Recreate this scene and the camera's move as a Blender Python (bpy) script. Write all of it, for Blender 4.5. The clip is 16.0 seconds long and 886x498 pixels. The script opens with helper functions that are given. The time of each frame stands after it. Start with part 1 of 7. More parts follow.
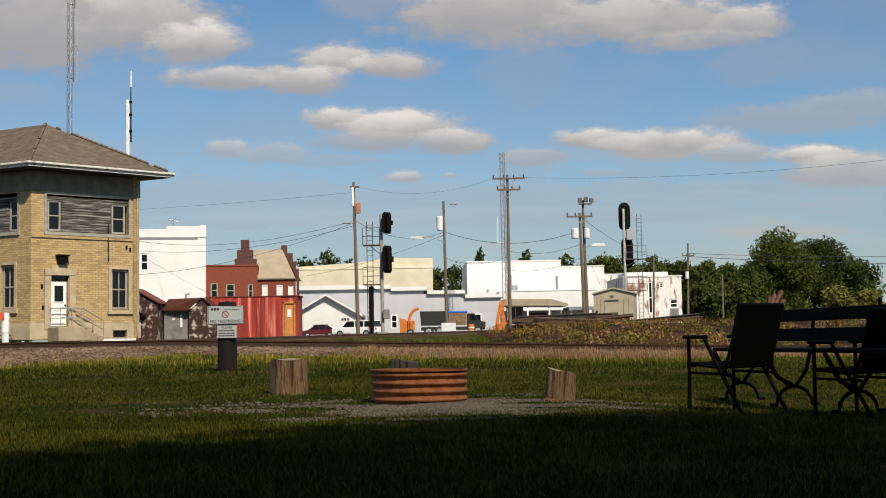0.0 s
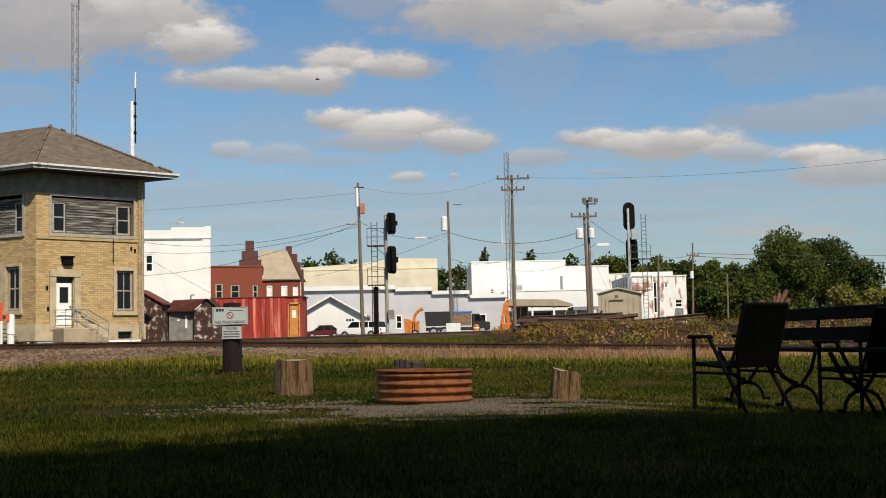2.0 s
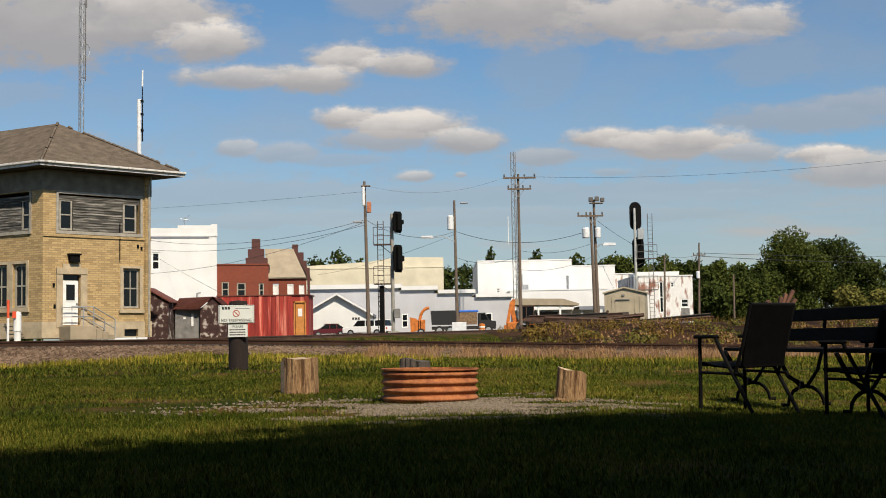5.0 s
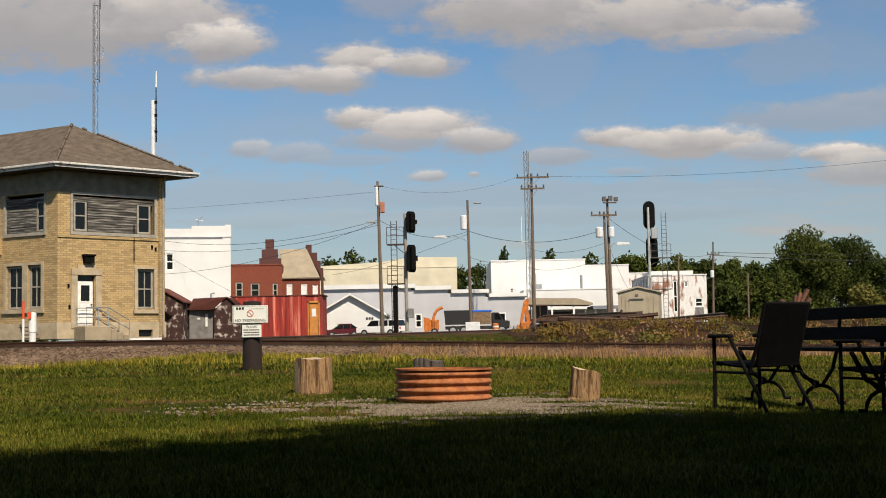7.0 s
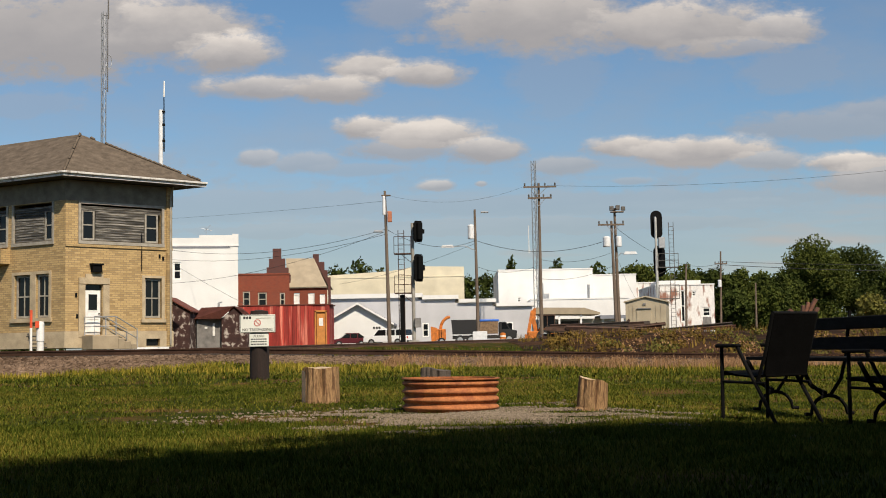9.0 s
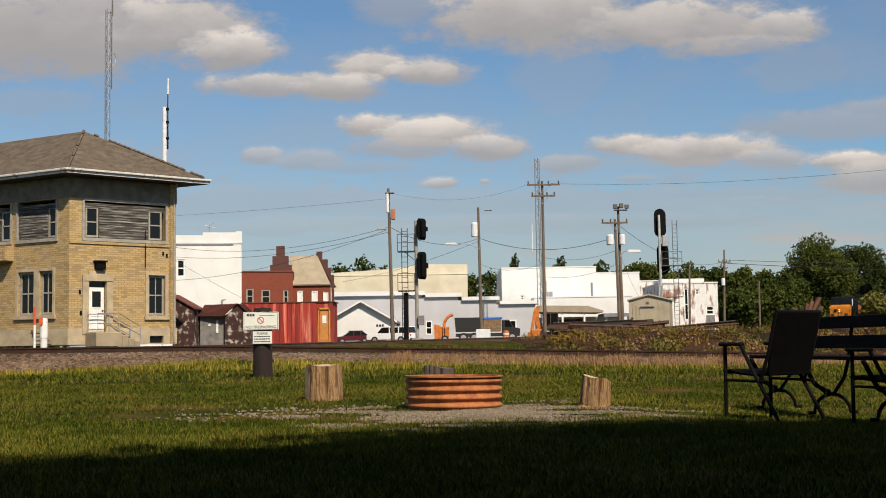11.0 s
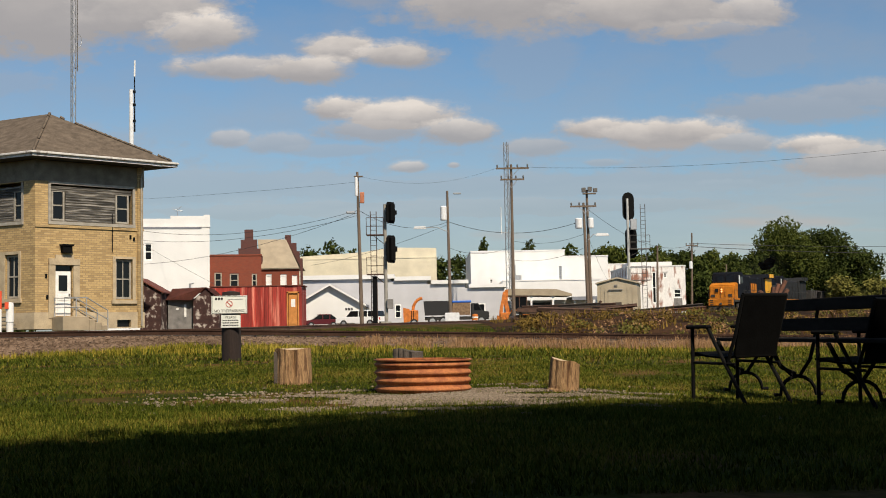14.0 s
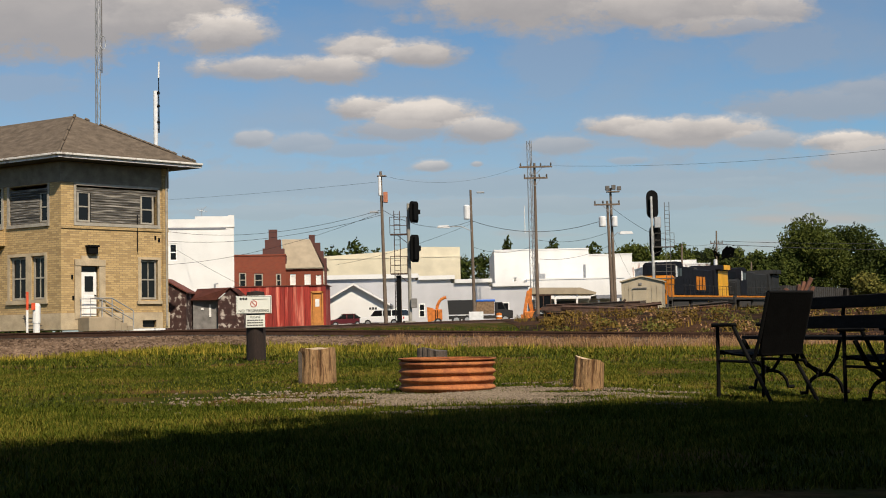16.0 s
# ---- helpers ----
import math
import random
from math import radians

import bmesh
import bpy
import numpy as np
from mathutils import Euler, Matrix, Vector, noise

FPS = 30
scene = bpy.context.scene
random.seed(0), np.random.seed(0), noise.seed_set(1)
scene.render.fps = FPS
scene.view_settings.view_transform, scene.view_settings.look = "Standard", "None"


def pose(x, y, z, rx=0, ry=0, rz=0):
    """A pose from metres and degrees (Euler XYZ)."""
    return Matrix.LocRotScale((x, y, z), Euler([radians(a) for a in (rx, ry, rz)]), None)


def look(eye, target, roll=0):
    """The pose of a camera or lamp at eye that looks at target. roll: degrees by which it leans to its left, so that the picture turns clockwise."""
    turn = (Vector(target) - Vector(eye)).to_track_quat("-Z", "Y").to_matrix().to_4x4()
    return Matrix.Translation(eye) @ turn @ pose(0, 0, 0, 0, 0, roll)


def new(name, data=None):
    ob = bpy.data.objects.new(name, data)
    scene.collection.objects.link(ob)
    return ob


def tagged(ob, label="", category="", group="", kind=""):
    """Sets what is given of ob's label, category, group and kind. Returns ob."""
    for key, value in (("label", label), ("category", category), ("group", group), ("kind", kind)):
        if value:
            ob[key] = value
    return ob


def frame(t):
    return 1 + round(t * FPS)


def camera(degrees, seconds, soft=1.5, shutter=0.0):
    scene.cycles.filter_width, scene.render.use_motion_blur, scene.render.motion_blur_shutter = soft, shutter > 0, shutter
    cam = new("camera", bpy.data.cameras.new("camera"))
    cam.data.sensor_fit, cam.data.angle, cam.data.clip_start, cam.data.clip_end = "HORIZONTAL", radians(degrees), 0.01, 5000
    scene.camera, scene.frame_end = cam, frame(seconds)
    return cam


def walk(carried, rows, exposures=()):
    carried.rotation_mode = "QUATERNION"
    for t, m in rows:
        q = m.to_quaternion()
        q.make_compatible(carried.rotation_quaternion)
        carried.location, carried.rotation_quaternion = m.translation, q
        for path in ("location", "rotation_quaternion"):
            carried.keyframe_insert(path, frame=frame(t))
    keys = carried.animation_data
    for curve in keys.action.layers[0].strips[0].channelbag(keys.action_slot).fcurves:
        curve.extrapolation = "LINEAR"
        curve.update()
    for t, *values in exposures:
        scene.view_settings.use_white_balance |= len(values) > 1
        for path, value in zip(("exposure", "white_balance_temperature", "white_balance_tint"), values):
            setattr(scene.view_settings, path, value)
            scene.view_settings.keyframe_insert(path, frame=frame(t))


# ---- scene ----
cam = camera(39.4, 16.0, soft=1.0)
EYE = (0.0, 0.0, 0.65)
PATH = [(0.0, -0.85, 4.18, 1.08), (0.5, -0.75, 4.22, 1.08), (1.0, -0.69, 4.17, 1.15), (1.5, -0.70, 4.03, 1.29),
        (2.0, -0.63, 4.20, 1.23), (2.5, -0.31, 4.28, 1.01), (3.0, -0.39, 4.26, 1.05), (3.5, -0.31, 4.22, 0.95),
        (4.0, -0.48, 4.14, 1.01), (6.5, 0.13, 4.19, 1.06), (7.0, 0.27, 4.16, 1.11), (7.5, 0.27, 4.36, 1.03),
        (8.0, 0.42, 4.63, 0.96), (8.5, 0.45, 4.67, 1.15), (9.0, 0.60, 4.60, 1.05), (11.5, 0.75, 4.43, 0.92),
        (12.0, 0.21, 3.91, 0.86), (12.5, -0.27, 3.48, 1.08), (13.0, -0.96, 3.34, 1.15), (13.5, -0.95, 3.61, 1.12),
        (14.0, -0.68, 3.71, 1.05), (14.5, -0.43, 3.83, 1.09), (15.0, -0.11, 3.87, 1.10), (15.5, 0.11, 3.79, 1.17),
        (16.0, 0.43, 3.69, 1.27)]
walk(cam, [(t, pose(*EYE, 90 + p, r, y)) for t, y, p, r in PATH],
     [(0.0, -0.10, 6720, 10), (4.2, -0.10, 6750, 10.5), (7.0, -0.12, 6920, 12.5), (16.0, -0.14, 6970, 12.5)])

# ---- light: sun behind the camera to the right, broken cloud ----
SUN_AZ, SUN_EL = 155.0, 47.0          # degrees clockwise from straight ahead, above the horizon
sun = new("sun", bpy.data.lights.new("sun", "SUN"))
sun.data.energy, sun.data.angle, sun.data.color = 6.2, radians(0.53), (1.0, 0.91, 0.76)
sd = Vector((math.sin(radians(SUN_AZ)) * math.cos(radians(SUN_EL)), math.cos(radians(SUN_AZ)) * math.cos(radians(SUN_EL)), math.sin(radians(SUN_EL))))
sun.matrix_world = look(sd * 60, (0, 0, 0))

# clouds ahead, lobe by lobe: (across, up, half width, half height, density, brightness of the top), as slopes from straight ahead
BANK_LEFT = [(-0.312, 0.264, 0.105, 0.0343, 1, 0.35), (-0.228, 0.268, 0.055, 0.0265, 1, 0.75), (-0.182, 0.245, 0.037, 0.0155, 1, 0.9)]
TWO_PEAKS = [(-0.145, 0.216, 0.064, 0.0100, 0.95, 0.8), (-0.098, 0.213, 0.041, 0.0110, 1, 0.8), (-0.068, 0.231, 0.028, 0.0137, 1, 1), (-0.022, 0.225, 0.034, 0.0114, 1, 1)]
MIDDLE = [(-0.069, 0.181, 0.026, 0.0091, 1, 0.95), (-0.020, 0.173, 0.043, 0.0128, 1, 0.9), (0.026, 0.161, 0.033, 0.0100, 0.95, 0.8), (-0.043, 0.162, 0.050, 0.0091, 0.8, 0.5)]
BANK_TOP = [(-0.042, 0.277, 0.034, 0.0137, 0.55, 0.4), (0.070, 0.268, 0.087, 0.0251, 1, 0.55), (0.186, 0.259, 0.091, 0.0210, 1, 0.65), (0.269, 0.257, 0.034, 0.0146, 0.95, 0.9), (0.231, 0.242, 0.050, 0.0082, 0.8, 0.5)]
RIGHT = [(0.141, 0.161, 0.033, 0.0091, 1, 1), (0.198, 0.156, 0.059, 0.0119, 1, 0.9), (0.095, 0.147, 0.032, 0.0073, 0.75, 0.6), (0.251, 0.147, 0.032, 0.0087, 0.8, 0.7),
         (0.324, 0.144, 0.034, 0.0087, 1, 1), (0.353, 0.131, 0.055, 0.0155, 0.9, 0.7)]
VEILS = [(0.303, 0.175, 0.075, 0.0119, 0.6, 0.4), (0.354, 0.185, 0.043, 0.0128, 0.6, 0.6), (0.281, 0.224, 0.050, 0.0206, 0.36, 0.2), (0.089, 0.217, 0.043, 0.0320, 0.3, 0.2),
         (-0.349, 0.206, 0.046, 0.0128, 0.4, 0.4), (0.0, 0.060, 0.9, 0.075, 0.5, 0.1),
         (-0.20, 0.118, 0.200, 0.0150, 0.55, 0.35), (0.10, 0.115, 0.240, 0.0120, 0.55, 0.35), (-0.30, 0.152, 0.100, 0.0180, 0.45, 0.3), (0.02, 0.098, 0.300, 0.0080, 0.6, 0.4)]
SMALL = [(-0.159, 0.158, 0.018, 0.0073, 0.75, 0.8), (-0.117, 0.153, 0.030, 0.0091, 0.65, 0.7), (-0.080, 0.147, 0.041, 0.0064, 0.5, 0.5), (-0.012, 0.132, 0.016, 0.0050, 0.85, 0.9),
         (0.023, 0.133, 0.006, 0.0027, 0.8, 0.9), (0.145, 0.133, 0.019, 0.0041, 0.6, 0.8), (0.250, 0.112, 0.028, 0.0059, 0.5, 0.5)]
CLOUDS = BANK_LEFT + TWO_PEAKS + MIDDLE + BANK_TOP + RIGHT + VEILS + SMALL


def make_world():
    w = bpy.data.worlds.new("sky")
    scene.world = w
    w.use_nodes = True
    N, L = w.node_tree.nodes, w.node_tree.links
    N.clear()
    out, bg, sky = N.new("ShaderNodeOutputWorld"), N.new("ShaderNodeBackground"), N.new("ShaderNodeTexSky")
    sky.sky_type, sky.sun_disc = "NISHITA", False
    sky.sun_elevation, sky.sun_rotation = radians(SUN_EL), radians(SUN_AZ)
    sky.air_density, sky.dust_density, sky.ozone_density = 1.0, 0.6, 2.0
    bg.inputs["Strength"].default_value = SKY_STRENGTH
    tc, sep = N.new("ShaderNodeTexCoord"), N.new("ShaderNodeSeparateXYZ")
    L.new(tc.outputs["Generated"], sep.inputs[0])

    def m(op, a, b=None, c=None, clamp=False):
        n = N.new("ShaderNodeMath")
        n.operation, n.use_clamp = op, clamp
        for i, v in enumerate((a, b, c)):
            if v is None:
                continue
            if isinstance(v, (int, float)):
                n.inputs[i].default_value = v
            else:
                L.new(v, n.inputs[i])
        return n.outputs[0]
    ya = m("MAXIMUM", m("ABSOLUTE", sep.outputs[1]), 0.05)
    u, v = m("DIVIDE", sep.outputs[0], ya), m("DIVIDE", sep.outputs[2], ya)
    comb = N.new("ShaderNodeCombineXYZ")
    L.new(u, comb.inputs[0]), L.new(m("MULTIPLY", v, 1.9), comb.inputs[1]), L.new(m("SIGN", sep.outputs[1]), comb.inputs[2])

    def noise_tex(scale, detail, rough=0.55):
        n = N.new("ShaderNodeTexNoise")
        n.inputs["Scale"].default_value, n.inputs["Detail"].default_value, n.inputs["Roughness"].default_value = scale, detail, rough
        L.new(comb.outputs[0], n.inputs["Vector"])
        return n.outputs[0]
    big, fine, wisp = noise_tex(19, 8, 0.6), noise_tex(60, 6, 0.65), noise_tex(5, 8, 0.62)
    edge = m("ADD", m("MULTIPLY", m("SUBTRACT", big, 0.5), 1.7), m("MULTIPLY", m("SUBTRACT", fine, 0.5), 0.9))
    total, bright = None, None
    for cu, cv, ru, rv, dens, crest in CLOUDS:
        a, b = m("DIVIDE", m("SUBTRACT", u, cu), ru), m("DIVIDE", m("SUBTRACT", v, cv), rv)
        r = m("SQRT", m("ADD", m("MULTIPLY", a, a), m("MULTIPLY", b, b)))
        k = m("MULTIPLY", m("MULTIPLY", m("SUBTRACT", m("ADD", edge, 1.42), r), 1.5, clamp=True), dens)
        lit = m("MULTIPLY", k, m("ADD", m("ADD", m("MULTIPLY", b, 0.6), m("MULTIPLY", m("SUBTRACT", big, 0.5), 1.1)), 0.38, clamp=True))
        lit = m("MULTIPLY", lit, crest)
        total = k if total is None else m("MAXIMUM", total, k)
        bright = lit if bright is None else m("MAXIMUM", bright, lit)
    ahead = m("GREATER_THAN", sep.outputs[1], 0.05)
    rest = m("MULTIPLY", m("MULTIPLY", m("SUBTRACT", wisp, 0.52), 4.0, clamp=True), 0.35)
    thin = m("MULTIPLY", m("MULTIPLY", m("SUBTRACT", wisp, 0.36), 2.4, clamp=True), 0.46)
    # long low streaks towards the horizon
    comb2 = N.new("ShaderNodeCombineXYZ")
    L.new(m("MULTIPLY", u, 5.0), comb2.inputs[0]), L.new(m("MULTIPLY", v, 38.0), comb2.inputs[1])
    st = N.new("ShaderNodeTexNoise")
    st.inputs["Scale"].default_value, st.inputs["Detail"].default_value = 1.0, 6
    L.new(comb2.outputs[0], st.inputs["Vector"])
    low = m("SUBTRACT", 1.0, m("MULTIPLY", m("SUBTRACT", v, 0.10), 9.0, clamp=True))
    streak = m("MULTIPLY", m("MULTIPLY", m("SUBTRACT", st.outputs[0], 0.38), 3.2, clamp=True), m("MULTIPLY", low, 0.9))
    total = m("MAXIMUM", total, streak)
    bright = m("MAXIMUM", bright, m("MULTIPLY", streak, 0.33))
    total = m("MULTIPLY", total, ahead)
    total = m("MAXIMUM", total, m("MAXIMUM", m("MULTIPLY", rest, m("SUBTRACT", 1.0, ahead)), thin))
    bright = m("MULTIPLY", bright, ahead)
    hue = N.new("ShaderNodeMix")
    hue.data_type = "RGBA"
    L.new(m("POWER", bright, 1.3), hue.inputs["Factor"])
    hue.inputs["A"].default_value, hue.inputs["B"].default_value = CLOUD_DARK, CLOUD_LIGHT
    tint = N.new("ShaderNodeMix")
    tint.data_type, tint.blend_type = "RGBA", "MULTIPLY"
    tint.inputs["Factor"].default_value = 1.0
    L.new(sky.outputs[0], tint.inputs["A"])
    tint.inputs["B"].default_value = SKY_TINT
    mix = N.new("ShaderNodeMix")
    mix.data_type = "RGBA"
    L.new(m("MULTIPLY", total, 0.95), mix.inputs["Factor"])
    L.new(tint.outputs["Result"], mix.inputs["A"]), L.new(hue.outputs["Result"], mix.inputs["B"])
    L.new(mix.outputs["Result"], bg.inputs["Color"]), L.new(bg.outputs[0], out.inputs[0])


SKY_STRENGTH = 0.1
SKY_TINT = (0.72, 1.0, 1.16, 1)
CLOUD_DARK, CLOUD_LIGHT = (4.05, 4.0, 4.12, 1), (9.2, 8.7, 8.1, 1)
make_world()

# ---- materials ----


def mat(name, col, rough=0.8, metal=0.0, var=0.25, scale=6.0, fine=60.0, bump=0.15, second=None, amount=0.5, spec=0.5, coords="Object", stretch=(1, 1, 1), per_object=0.0):
    """Base colour varied at two scales, an optional second colour in patches, and fine relief."""
    m = bpy.data.materials.new(name)
    m.use_nodes = True
    N, L = m.node_tree.nodes, m.node_tree.links
    b = N["Principled BSDF"]
    b.inputs["Roughness"].default_value, b.inputs["Metallic"].default_value = rough, metal
    b.inputs["Specular IOR Level"].default_value = spec
    tc, mp = N.new("ShaderNodeTexCoord"), N.new("ShaderNodeMapping")
    mp.inputs["Scale"].default_value = stretch
    L.new(tc.outputs[coords], mp.inputs[0])

    def tex(s, d):
        n = N.new("ShaderNodeTexNoise")
        n.inputs["Scale"].default_value, n.inputs["Detail"].default_value = s, d
        L.new(mp.outputs[0], n.inputs["Vector"])
        return n
    n1, n2 = tex(scale, 5), tex(fine, 3)

    def rgb(blend, fac, a, c):
        n = N.new("ShaderNodeMix")
        n.data_type, n.blend_type = "RGBA", blend
        for key, val in (("Factor", fac), ("A", a), ("B", c)):
            if isinstance(val, (int, float, tuple)):
                n.inputs[key].default_value = val
            else:
                L.new(val, n.inputs[key])
        return n.outputs["Result"]

    def ramp(src, lo, hi, c0, c1):
        r = N.new("ShaderNodeValToRGB")
        r.color_ramp.elements[0].position, r.color_ramp.elements[1].position = lo, hi
        r.color_ramp.elements[0].color, r.color_ramp.elements[1].color = c0, c1
        L.new(src, r.inputs[0])
        return r.outputs[0]
    g = lambda x: (x, x, x, 1)
    base = (*col, 1)
    if second:
        base = rgb("MIX", ramp(n1.outputs[0], 0.62 - 0.3 * amount, 0.72 - 0.3 * amount, g(0), g(1)), base, (*second, 1))
    a = rgb("MULTIPLY", 1.0, base, ramp(n1.outputs[0], 0.3, 0.7, g(1 - var), g(1 + var * 0.6)))
    a = rgb("MULTIPLY", 1.0, a, ramp(n2.outputs[0], 0.3, 0.7, g(1 - var * 0.7), g(1 + var * 0.4)))
    if per_object:
        oi = N.new("ShaderNodeObjectInfo")
        a = rgb("MULTIPLY", 1.0, a, ramp(oi.outputs["Random"], 0.0, 1.0, g(1 - per_object), g(1 + per_object * 0.5)))
    L.new(a, b.inputs["Base Color"])
    if bump:
        bp = N.new("ShaderNodeBump")
        bp.inputs["Strength"].default_value, bp.inputs["Distance"].default_value = bump, 0.02
        L.new(n2.outputs[0], bp.inputs["Height"]), L.new(bp.outputs[0], b.inputs["Normal"])
    return m


def brick_mat(name, c1, c2, mortar, w=0.21, h=0.075):
    """Running bond on a wall whose faces run along object x or y."""
    m = mat(name, c1, 0.9, var=0.3, scale=1.2, fine=25, bump=0.1)
    N, L = m.node_tree.nodes, m.node_tree.links
    b = N["Principled BSDF"]
    br, tc, cx, sp, ad = N.new("ShaderNodeTexBrick"), N.new("ShaderNodeTexCoord"), N.new("ShaderNodeCombineXYZ"), N.new("ShaderNodeSeparateXYZ"), N.new("ShaderNodeMath")
    L.new(tc.outputs["Object"], sp.inputs[0])
    L.new(sp.outputs[0], ad.inputs[0]), L.new(sp.outputs[1], ad.inputs[1])
    L.new(ad.outputs[0], cx.inputs[0]), L.new(sp.outputs[2], cx.inputs[1]), L.new(cx.outputs[0], br.inputs["Vector"])
    br.inputs["Color1"].default_value, br.inputs["Color2"].default_value, br.inputs["Mortar"].default_value = (*c1, 1), (*c2, 1), (*mortar, 1)
    br.inputs["Scale"].default_value, br.inputs["Brick Width"].default_value, br.inputs["Row Height"].default_value = 1.0, w, h
    br.inputs["Mortar Size"].default_value, br.inputs["Bias"].default_value = 0.012, -0.35
    old = b.inputs["Base Color"].links[0].from_socket
    div = N.new("ShaderNodeMix")
    div.data_type, div.blend_type = "RGBA", "MIX"
    div.inputs["Factor"].default_value = 0.85
    L.new(old, div.inputs["A"]), L.new(br.outputs["Color"], div.inputs["B"])
    L.new(div.outputs["Result"], b.inputs["Base Color"])
    return m


def glass_mat(name, col=(0.008, 0.009, 0.010)):
    m = bpy.data.materials.new(name)
    m.use_nodes = True
    b = m.node_tree.nodes["Principled BSDF"]
    b.inputs["Base Color"].default_value, b.inputs["Roughness"].default_value = (*col, 1), 0.1
    b.inputs["Specular IOR Level"].default_value = 0.25
    return m


def glow_mat(name, col, s):
    m = bpy.data.materials.new(name)
    m.use_nodes = True
    b = m.node_tree.nodes["Principled BSDF"]
    b.inputs["Base Color"].default_value = (*col, 1)
    b.inputs["Emission Color"].default_value, b.inputs["Emission Strength"].default_value = (*col, 1), s
    return m


def leaf_mat(name, col, tip):
    """Foliage: each leaf or blade its own shade."""
    m = bpy.data.materials.new(name)
    m.use_nodes = True
    N, L = m.node_tree.nodes, m.node_tree.links
    b = N["Principled BSDF"]
    b.inputs["Roughness"].default_value, b.inputs["Specular IOR Level"].default_value = 0.85, 0.03
    ge, r = N.new("ShaderNodeNewGeometry"), N.new("ShaderNodeValToRGB")
    r.color_ramp.elements[0].color, r.color_ramp.elements[1].color = (*col, 1), (*tip, 1)
    tc, n = N.new("ShaderNodeTexCoord"), N.new("ShaderNodeTexNoise")
    n.inputs["Scale"].default_value, n.inputs["Detail"].default_value = 0.35, 3
    L.new(tc.outputs["Object"], n.inputs["Vector"])
    mu = N.new("ShaderNodeMath")
    mu.operation = "MULTIPLY_ADD"
    mu.inputs[1].default_value, mu.inputs[2].default_value = 0.55, -0.2
    ad = N.new("ShaderNodeMath")
    L.new(ge.outputs["Random Per Island"], mu.inputs[0])
    L.new(mu.outputs[0], ad.inputs[0]), L.new(n.outputs[0], ad.inputs[1])
    L.new(ad.outputs[0], r.inputs[0]), L.new(r.outputs[0], b.inputs["Base Color"])
    return m


def grass_mat(name, deep, mid, pale, bare_tint):
    """Grass whose shade drifts in patches over the lawn, with each blade a little off its patch."""
    m = bpy.data.materials.new(name)
    m.use_nodes = True
    N, L = m.node_tree.nodes, m.node_tree.links
    b = N["Principled BSDF"]
    b.inputs["Roughness"].default_value, b.inputs["Specular IOR Level"].default_value = 0.9, 0.02
    tc, ge, r = N.new("ShaderNodeTexCoord"), N.new("ShaderNodeNewGeometry"), N.new("ShaderNodeValToRGB")
    total = None
    for scale, weight in ((0.45, 0.75), (2.6, 0.45)):
        n, k = N.new("ShaderNodeTexNoise"), N.new("ShaderNodeMath")
        n.inputs["Scale"].default_value, n.inputs["Detail"].default_value = scale, 4
        k.operation = "MULTIPLY_ADD"
        k.inputs[1].default_value = weight
        L.new(tc.outputs["Object"], n.inputs["Vector"]), L.new(n.outputs[0], k.inputs[0])
        if total is None:
            k.inputs[2].default_value = -0.30
        else:
            L.new(total, k.inputs[2])
        total = k.outputs[0]
    k = N.new("ShaderNodeMath")
    k.operation = "MULTIPLY_ADD"
    k.inputs[1].default_value = 0.42
    L.new(ge.outputs["Random Per Island"], k.inputs[0]), L.new(total, k.inputs[2])
    e = r.color_ramp.elements
    e[0].position, e[0].color, e[1].position, e[1].color = 0.18, (*deep, 1), 0.95, (*bare_tint, 1)
    for p, c in ((0.5, mid), (0.74, pale)):
        e.new(p).color = (*c, 1)
    L.new(k.outputs[0], r.inputs[0]), L.new(r.outputs[0], b.inputs["Base Color"])
    return m


